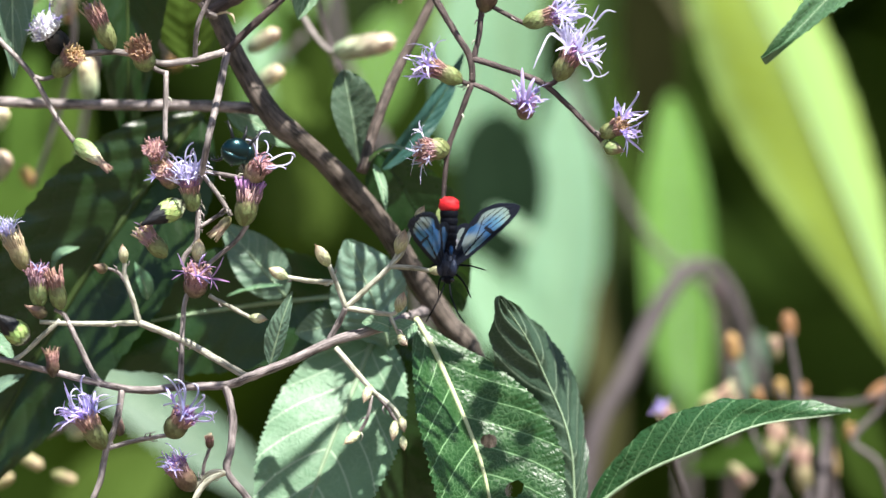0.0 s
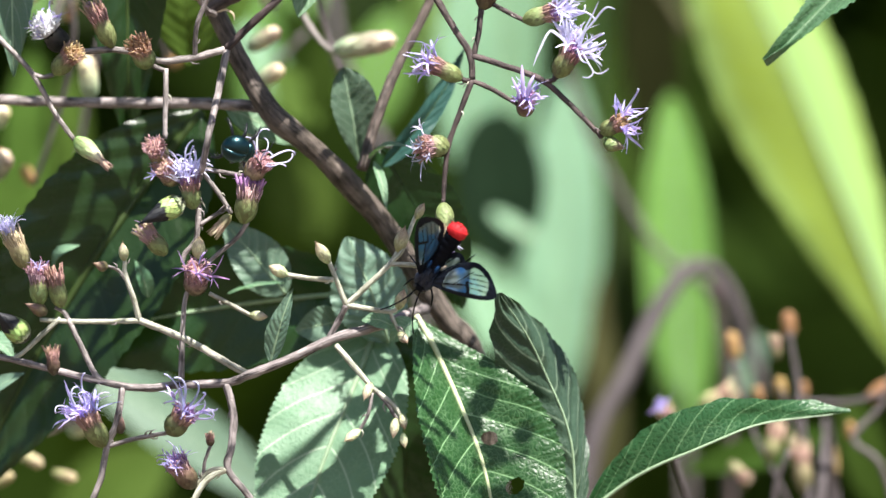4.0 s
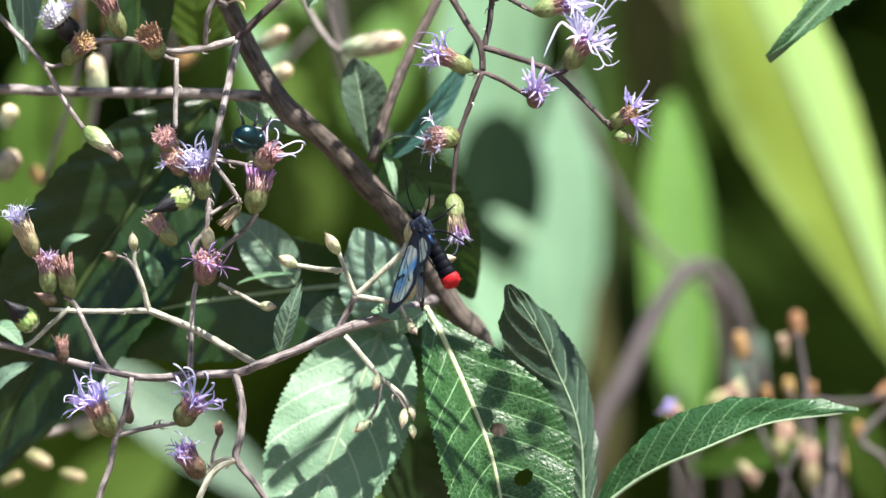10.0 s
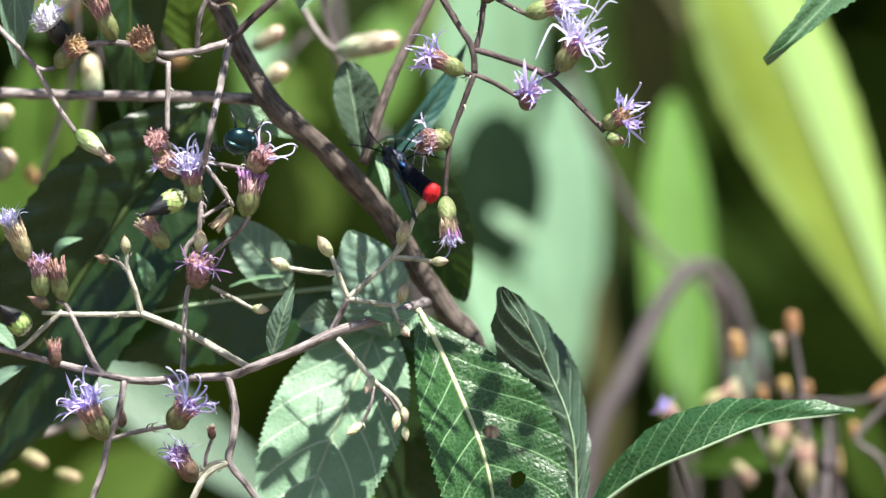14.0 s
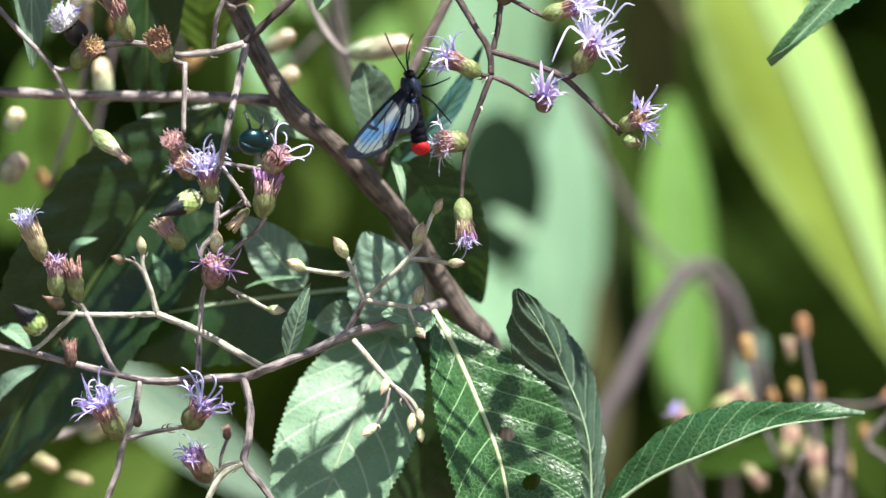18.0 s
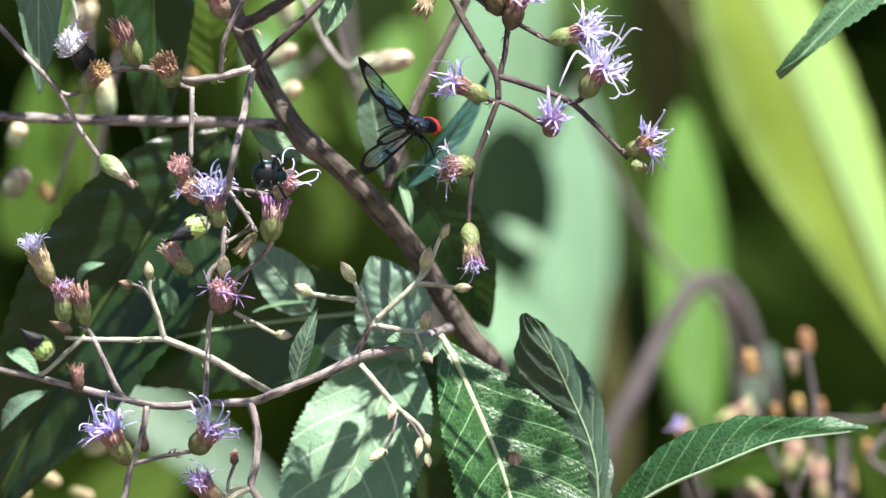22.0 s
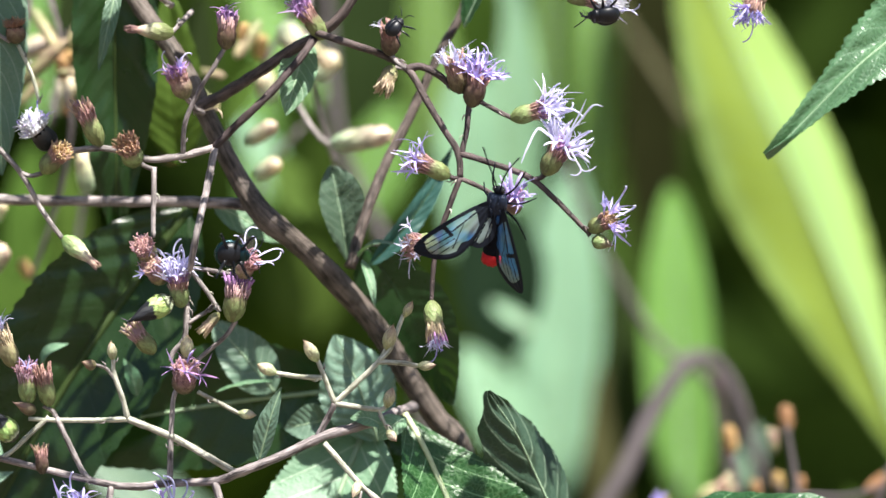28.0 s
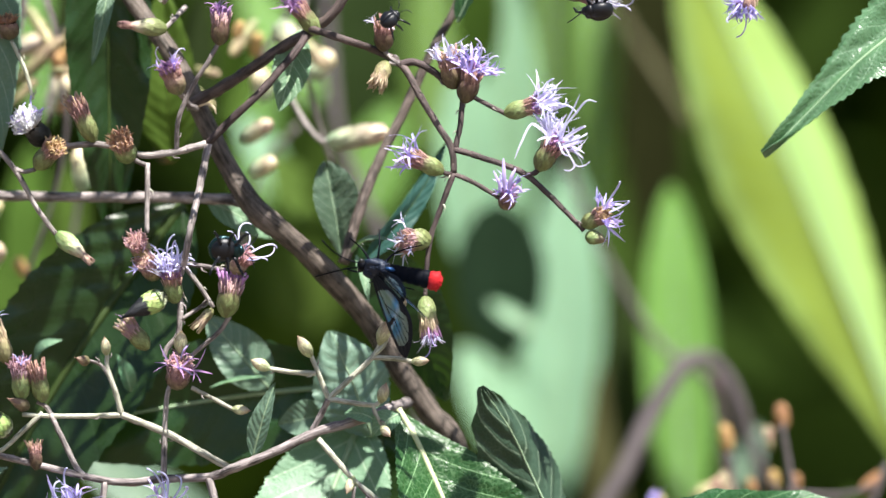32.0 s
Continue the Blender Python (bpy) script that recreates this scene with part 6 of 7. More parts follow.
    walk(shoot, [
        (0, pose(0.05, 0.01, 0)), (0.5, pose(0.051519, 0.01, 3e-06)), (1, pose(0.051138, 0.01, 0.000193)), (1.5, pose(0.05017, 0.01, 0.001146)),
        (2, pose(0.051314, 0.01, 0.000587)), (2.5, pose(0.051308, 0.01, 0.00039)), (3, pose(0.050915, 0.01, 0.00078)), (3.5, pose(0.049572, 0.01, 0.000395)),
        (5.5, pose(0.051815, 0.01, -2.4e-05)), (6, pose(0.048934, 0.01, 0.000166)), (6.5, pose(0.050266, 0.01, 0.000744)), (7, pose(0.04931, 0.01, 0.000172)),
        (7.5, pose(0.050454, 0.01, 0.000562)), (8, pose(0.052548, 0.01, 0.000953)), (8.5, pose(0.051392, 0.01, 0.000956)), (9, pose(0.051199, 0.01, 0.000959)),
        (9.5, pose(0.052718, 0.01, 0.001149)), (10, pose(0.051763, 0.01, 0.000389)), (10.5, pose(0.051757, 0.01, 0.000392)), (11, pose(0.051751, 0.01, 0.000583)),
        (11.5, pose(0.049445, 0.01, 1.1e-05)), (12, pose(0.048864, 0.01, -0.000174)), (12.5, pose(0.050771, 0.01, 0.000404)), (13, pose(0.05019, 0.01, 0.000594)),
        (13.5, pose(0.049034, 0.01, 0.00041)), (14, pose(0.050754, 0.01, 0.000213)), (14.5, pose(0.051135, 0.01, -0.000159)), (16.5, pose(0.053024, 0.01, -0.000148)),
        (17, pose(0.053019, 0.01, -0.000332)), (17.5, pose(0.05205, 0.01, -0.00033)), (18, pose(0.053007, 0.01, -0.000327)), (18.5, pose(0.052039, 0.01, -0.000711)),
        (19, pose(0.051845, 0.01, -0.000708)), (19.5, pose(0.05299, 0.01, -0.000705)), (20, pose(0.052796, 0.01, -0.000515)), (20.5, pose(0.052403, 0.01, -0.0007)),
        (21, pose(0.051635, 0.01, -0.000884)), (21.5, pose(0.051629, 0.01, -0.000694)), (22, pose(0.051317, 0.01, -0.000873)), (22.5, pose(0.049874, 0.01, 0.000176)),
        (23, pose(0.047781, 0.01, 0.000336)), (23.5, pose(0.051465, 0.01, 0.000249)), (24, pose(0.050892, 0.01, 0.000473)), (24.5, pose(0.05035, 0.01, 3.5e-05)),
        (25, pose(0.049545, 0.01, -0.000402)), (25.5, pose(0.049295, 0.01, -0.00014)), (27.5, pose(0.049345, 0.01, -0.000682)), (28, pose(0.049095, 0.01, -0.00014)),
        (28.5, pose(0.048023, 0.01, 0.000123)), (29, pose(0.05206, 0.01, -0.000402)), (29.5, pose(0.050742, 0.01, 0.001208)), (30, pose(0.048603, 0.01, 0.000665)),
        (30.5, pose(0.051572, 0.01, 0.000123)), (31, pose(0.049975, 0.01, 0.000665)), (31.5, pose(0.048902, 0.01, 0.000665)), (32, pose(0.047848, 0.01, 0.000403))])
    walk(hanging, [
        (0, pose(0.2, 0.01, 0)), (0.5, pose(0.200557, 0.01, -0.000372)), (1, pose(0.200551, 0.01, 6e-06)), (1.5, pose(0.200358, 0.01, -0.000366)),
        (2, pose(0.200539, 0.01, 1.2e-05)), (2.5, pose(0.200158, 0.01, -0.00036)), (3, pose(0.200528, 0.01, -0.00017)), (3.5, pose(0.200334, 0.01, -0.000355)),
        (5.5, pose(0.200499, 0.01, 3.2e-05)), (6, pose(0.19993, 0.01, -0.00034)), (6.5, pose(0.200112, 0.01, -0.000337)), (7, pose(0.200106, 0.01, 4.1e-05)),
        (7.5, pose(0.200675, 0.01, 4.4e-05)), (8, pose(0.200282, 0.01, 0.000434)), (8.5, pose(0.200664, 0.01, 0.000437)), (9, pose(0.200083, 0.01, 5.2e-05)),
        (9.5, pose(0.20084, 0.01, -0.00032)), (10, pose(0.201021, 0.01, 0.000446)), (10.5, pose(0.201015, 0.01, 6.1e-05)), (11, pose(0.20101, 0.01, 0.000451)),
        (11.5, pose(0.200241, 0.01, -0.000121)), (12, pose(0.200048, 0.01, 7e-05)), (12.5, pose(0.199855, 0.01, -0.000115)), (13, pose(0.200411, 0.01, 0.000276)),
        (13.5, pose(0.200406, 0.01, 0.000278)), (14, pose(0.2004, 0.01, -0.000106)), (14.5, pose(0.201169, 0.01, 8.4e-05)), (16.5, pose(0.201721, 0.01, 0.000483)),
        (17, pose(0.201902, 0.01, 0.000674)), (17.5, pose(0.200934, 0.01, -8.6e-05)), (18, pose(0.201128, 0.01, -0.00027)), (18.5, pose(0.20131, 0.01, -8e-05)),
        (19, pose(0.201117, 0.01, 0.00011)), (19.5, pose(0.200911, 0.01, 0.000113)), (20, pose(0.201292, 0.01, -7.1e-05)), (20.5, pose(0.200712, 0.01, -0.000256)),
        (21, pose(0.201093, 0.01, -6.5e-05)), (21.5, pose(0.201275, 0.01, -0.00045)), (22, pose(0.200776, 0.01, -0.000429)), (22.5, pose(0.199133, 0.01, 0.000432)),
        (23, pose(0.198964, 0.01, 4e-06)), (23.5, pose(0.200084, 0.01, -0.000772)), (24, pose(0.200638, 0.01, -0.000425)), (24.5, pose(0.201213, 0.01, -0.000162)),
        (25, pose(0.200438, 0.01, -0.000675)), (25.5, pose(0.201221, 0.01, 0.000287)), (27.5, pose(0.200682, 0.01, -0.0001)), (28, pose(0.200491, 0.01, -0.000675)),
        (28.5, pose(0.200312, 0.01, -0.000488)), (29, pose(0.201284, 0.01, -0.0001)), (29.5, pose(0.201668, 0.01, 0.000475)), (30, pose(0.201677, 0.01, 0.000662)),
        (30.5, pose(0.201498, 0.01, 8.8e-05)), (31, pose(0.200932, 0.01, -0.000488)), (31.5, pose(0.200754, 0.01, -0.0001)), (32, pose(0.2, 0.01, -0.000287))])
    walk(moth, [
        (0, pose(0.001177, -0.034, 1.197044, -93.697, -2.073, 160.042)), (0.5, pose(0.001892, -0.034, 1.19752, -84.362, -1.697, 168.518)),
        (1, pose(0.002451, -0.034, 1.196212, -103.338, -1.592, 177.022)), (1.5, pose(0.001391, -0.034, 1.196146, -105.358, -2.88, 178.573)),
        (2, pose(0.000139, -0.034, 1.195365, -116.882, -4.103, -179.88)), (2.5, pose(0.001763, -0.034, 1.194251, -109.337, 7.065, -179.43)),
        (3, pose(0.002479, -0.034, 1.194699, -115.342, 14.228, -179.871)), (3.5, pose(-0.002071, -0.034, 1.193837, -113.069, -19.566, 172.594)),
        (5.5, pose(-0.004448, -0.034, 1.197756, -115.901, -49.982, 174.148)), (6, pose(-0.00655, -0.034, 1.197257, -125.085, -41.428, 179.705)),
        (6.5, pose(-0.005186, -0.034, 1.198427, -132.982, -35.97, -172.835)), (7, pose(-0.007658, -0.034, 1.197773, -137.097, -30.527, -166.326)),
        (7.5, pose(-0.00806, -0.034, 1.198733, -126.708, -48.603, -179.967)), (8, pose(-0.00548, -0.034, 1.201992, -35.465, -70.666, 100.35)),
        (8.5, pose(-0.0063, -0.034, 1.204794, 30.995, -63.442, 46.649)), (9, pose(-0.006712, -0.034, 1.204893, 69.774, -57.738, 9.809)),
        (9.5, pose(-0.003862, -0.034, 1.207005, 65.881, -55.258, -14.929)), (10, pose(-0.004188, -0.034, 1.204378, 101.678, -25.775, -36.781)),
        (10.5, pose(-0.002957, -0.034, 1.204215, 102.203, -19.466, -50.584)), (11, pose(-0.00191, -0.034, 1.208529, 95.352, -0.816, -44.552)),
        (11.5, pose(-0.004147, -0.023, 1.212725, 106.192, -1.611, -34.324)), (12, pose(-0.009295, -0.028, 1.216115, 117.521, -17.878, -62.255)),
        (12.5, pose(-0.009686, -0.028, 1.219484, 107.038, -29.318, -50.712)), (13, pose(-0.013899, -0.028, 1.221953, 81.156, -48.251, -22.984)),
        (13.5, pose(-0.014314, -0.028, 1.2205, 81.247, -51.232, -36.107)), (14, pose(-0.010242, -0.028, 1.219367, 96.696, -55.433, -50.448)),
        (14.5, pose(-0.011341, -0.028, 1.219168, 103.262, -55.443, -53.777)), (16.5, pose(-0.007814, -0.038, 1.221681, 125.798, -31.889, -63.239)),
        (17, pose(-0.005995, -0.038, 1.223463, 110.217, -23.74, -52.378)), (17.5, pose(-0.003401, -0.038, 1.229742, 80.112, -9.265, -41.792)),
        (18, pose(-0.006810, -0.038, 1.234579, 103.273, 2.506, -47.102)), (18.5, pose(-0.006903, -0.038, 1.232477, 114.829, 0.66, -37.111)),
        (19, pose(-0.009341, -0.038, 1.232666, 132.096, -6.039, -27.75)), (19.5, pose(-0.006591, -0.038, 1.233158, 137.096, 9.822, -31.567)),
        (20, pose(-0.006633, -0.038, 1.235342, 143.999, 10.599, -37.61)), (20.5, pose(-0.006859, -0.038, 1.235703, 141.317, 2.066, -37.439)),
        (21, pose(-0.009833, -0.038, 1.233120, 147.09, -15.101, -37.953)), (21.3, pose(-0.010531, -0.038, 1.233733, 146.987, -17.312, -32.706)),
        (21.6, pose(-0.010434, -0.038, 1.234368, 148.2, -14.123, -36.177)), (21.8, pose(-0.010458, -0.038, 1.233471, 158.419, -6.884, -29.442)),
        (21.9, pose(-0.009328, -0.038, 1.231536, 162.489, -76.988, -13.813)), (22, pose(-0.008184, -0.038, 1.229578, -1.14, -32.405, 166.615)),
        (22.1, pose(-0.006671, -0.038, 1.230602, -26.652, 24.024, -159.041)), (22.2, pose(-0.005157, -0.038, 1.231627, 28.626, 81.722, -75.877)),
        (22.3, pose(0.000675, -0.034, 1.232529, 25.216, 77.926, -62.631)), (22.5, pose(0.002802, -0.034, 1.232447, 86.651, 72.026, -4.904)),
        (23, pose(0.000433, -0.034, 1.230748, 78.079, 81.713, -41.554)), (23.5, pose(0.0086, -0.034, 1.228994, 41.008, 81.641, -61.892)),
        (24, pose(0.007712, -0.034, 1.231192, 142.716, 44.102, 0.776)), (24.5, pose(0.017329, -0.034, 1.225432, 146.975, 19.707, 6.335)),
        (25, pose(0.016025, -0.034, 1.226023, 147.931, 42.565, 10.44)), (25.5, pose(0.011397, -0.034, 1.228537, 143.895, 18.73, 5.295)),
        (27.5, pose(0.01458, -0.034, 1.228977, 105.03, 3.339, -17.329)), (28, pose(0.011795, -0.034, 1.229546, 108.654, 15.729, -23.168)),
        (28.3, pose(0.00767, -0.034, 1.230004, 95.328, -28.292, -47.05)), (28.5, pose(0.007339, -0.034, 1.231848, 120.805, -18.538, -56.215)),
        (28.8, pose(0.011866, -0.034, 1.229816, 145.106, -33.421, -67.799)), (29, pose(0.011976, -0.034, 1.229684, 148.273, -39.879, -78.194)),
        (29.2, pose(0.011419, -0.034, 1.230088, 158.345, -50.666, -103.316)), (29.5, pose(0.002685, -0.032, 1.230739, 124.782, -56.581, -61.065)),
        (29.8, pose(0.000674, -0.03, 1.224665, -146.139, -52.475, -117.4)), (30, pose(0.000503, -0.030364, 1.223153, -156.29, -67.289, -98.832)),
        (30.2, pose(0.003161, -0.030727, 1.219863, -151.159, -70.943, -115.361)), (30.5, pose(0.003658, -0.031273, 1.218431, -101.059, -64.793, -158.425)),
        (30.8, pose(0.003121, -0.031818, 1.219549, -84.126, -47.386, 175.324)), (31, pose(-0.002588, -0.032182, 1.218528, -61.716, -51.339, 157.24)),
        (31.2, pose(-0.009403, -0.032182, 1.211695, -23.753, -19.159, 154.297)), (31.4, pose(-0.007661, -0.032182, 1.211792, -36.137, -4.577, 147.773)),
        (31.7, pose(-0.007129, -0.032182, 1.209669, -30.16, -20.278, 139.293)), (31.85, pose(-0.010648, -0.033091, 1.212739, -47.447, -67.894, 142.575)),
        (32, pose(-0.014167, -0.034, 1.215809, 152.077, -62.51, -68.771))])
    walk(wing_r, [
        (0, pose(0.00125, 0.001, 0.001, 59.487, -60.025, -77.796)), (0.5, pose(0.00125, 0.001, 0.001, 38.689, -58.301, -53.624)),
        (1, pose(0.00125, 0.001, 0.001, 35.688, -42.128, -50.204)), (1.5, pose(0.00125, 0.001, 0.001, 45.008, -42.75, -49.071)),
        (2, pose(0.00125, 0.001, 0.001, 55.115, -41.008, -49.302)), (2.5, pose(0.00125, 0.001, 0.001, 45.918, -33.943, -42.793)),
        (3, pose(0.00125, 0.001, 0.001, 42.664, -33.677, -43.849)), (3.5, pose(0.00125, 0.001, 0.001, 57.3, -32.126, -69.112)),
        (5.5, pose(0.00125, 0.001, 0.001, 41.653, -44.872, -53.858)), (6, pose(0.00125, 0.001, 0.001, 33.021, -35.605, -44.513)),
        (6.5, pose(0.00125, 0.001, 0.001, 49.438, -20.474, -50.134)), (7, pose(0.00125, 0.001, 0.001, 61.309, -12.425, -42.249)),
        (7.5, pose(0.00125, 0.001, 0.001, 52.014, -33.906, -40.729)), (8, pose(0.00125, 0.001, 0.001, 76.547, -59.202, -73.494)),
        (8.5, pose(0.00125, 0.001, 0.001, 59.651, -46.724, -87.226)), (9, pose(0.00125, 0.001, 0.001, 35.515, -52.478, -91.328)),
        (9.5, pose(0.00125, 0.001, 0.001, 52.453, -23.771, -118.319)), (10, pose(0.00125, 0.001, 0.001, 42.369, -29.405, -101.908)),
        (10.5, pose(0.00125, 0.001, 0.001, 32.617, -15.014, -97.087)), (11, pose(0.00125, 0.001, 0.001, 38.278, -13.351, -105.385)),
        (11.5, pose(0.00125, 0.001, 0.001, 17.329, -4.505, -102.984)), (12, pose(0.00125, 0.001, 0.001, 43.433, -45.103, -105.661)),
        (12.5, pose(0.00125, 0.001, 0.001, -5.295, -51.315, -76.064)), (13, pose(0.00125, 0.001, 0.001, 23.444, -37.997, -95.296)),
        (13.5, pose(0.00125, 0.001, 0.001, 24.993, -38.742, -87.686)), (14, pose(0.00125, 0.001, 0.001, 41.039, -20.754, -99.279)),
        (14.5, pose(0.00125, 0.001, 0.001, 42.918, -23.292, -98.171)), (16.5, pose(0.00125, 0.001, 0.001, 52.556, -17.501, -111.259)),
        (17, pose(0.00125, 0.001, 0.001, 40.205, -34.283, -80.461)), (17.5, pose(0.00125, 0.001, 0.001, 26.928, -44.509, -61.38)),
        (18, pose(0.00125, 0.001, 0.001, 2.44, -58.098, -39.101)), (18.5, pose(0.00125, 0.001, 0.001, 33.058, -29.465, -73.947)),
        (19, pose(0.00125, 0.001, 0.001, 29.836, -55.294, -72.295)), (19.5, pose(0.00125, 0.001, 0.001, -4.98, -49.674, -24.23)),
        (20, pose(0.00125, 0.001, 0.001, -15.207, -47.583, -15.704)), (20.5, pose(0.00125, 0.001, 0.001, 14.495, -44.527, -53.787)),
        (21, pose(0.00125, 0.001, 0.001, -16.217, -60.11, -22.034)), (21.3, pose(0.00125, 0.001, 0.001, -16.217, -60.11, -22.034)),
        (21.6, pose(0.00125, 0.001, 0.001, -108.708, -13.905, 63.214)), (21.8, pose(0.00125, 0.001, 0.001, -108.191, 0.304, 78.437)),
        (21.9, pose(0.00125, 0.001, 0.001, -38.31, -42.275, 40.734)), (22, pose(0.00125, 0.001, 0.001, 45.004, -14.418, -13.943)),
        (22.2, pose(0.00125, 0.001, 0.001, 23.205, -12.249, -63.504)), (22.3, pose(0.00125, 0.001, 0.001, 21.497, -11.184, -56.772)),
        (22.5, pose(0.00125, 0.001, 0.001, 21.188, -2.604, -47.645)), (23, pose(0.00125, 0.001, 0.001, 20.231, -16.74, -48.336)),
        (23.5, pose(0.00125, 0.001, 0.001, 5.339, -24.134, -28.44)), (24, pose(0.00125, 0.001, 0.001, 23.29, -40.227, -50.183)),
        (24.5, pose(0.00125, 0.001, 0.001, 5.902, -47.23, -37.848)), (25, pose(0.00125, 0.001, 0.001, -0.521, -62.265, -24.097)),
        (25.5, pose(0.00125, 0.001, 0.001, 13.464, -60.554, -38.493)), (27.5, pose(0.00125, 0.001, 0.001, 17.936, -14.67, -54.916)),
        (28, pose(0.00125, 0.001, 0.001, 20.181, -11.62, -58.678)), (28.3, pose(0.00125, 0.001, 0.001, 27.331, -2.475, -88.802)),
        (28.5, pose(0.00125, 0.001, 0.001, 31.064, -40.456, -53.909)), (28.8, pose(0.00125, 0.001, 0.001, 76.061, -25.137, -105.324)),
        (29, pose(0.00125, 0.001, 0.001, 26.234, -59.479, -35.123)), (29.2, pose(0.00125, 0.001, 0.001, 48.088, -45.523, -60.297)),
        (29.5, pose(0.00125, 0.001, 0.001, 51.489, -0.606, -87.866)), (29.8, pose(0.00125, 0.001, 0.001, 74.023, -8.348, -87.942)),
        (30, pose(0.00125, 0.001, 0.001, 89.525, 26.492, -102.977)), (30.2, pose(0.00125, 0.001, 0.001, 84.008, 28.207, -97.079)),
        (30.5, pose(0.00125, 0.001, 0.001, 58.301, 31.995, -78.04)), (30.8, pose(0.00125, 0.001, 0.001, 78.118, 32.168, -83.743)),
        (31, pose(0.00125, 0.001, 0.001, 69.83, 26.901, -70.164)), (31.2, pose(0.00125, 0.001, 0.001, 87.086, 21.424, -34.9)),
        (31.4, pose(0.00125, 0.001, 0.001, 85.911, 20.931, -37.996)), (31.7, pose(0.00125, 0.001, 0.001, 89.328, 23.759, -30.732)),
        (31.85, pose(0.00125, 0.001, 0.001, 63.11, -5.29, -69.922)), (32, pose(0.00125, 0.001, 0.001, 58.327, -43.759, -102.586))])
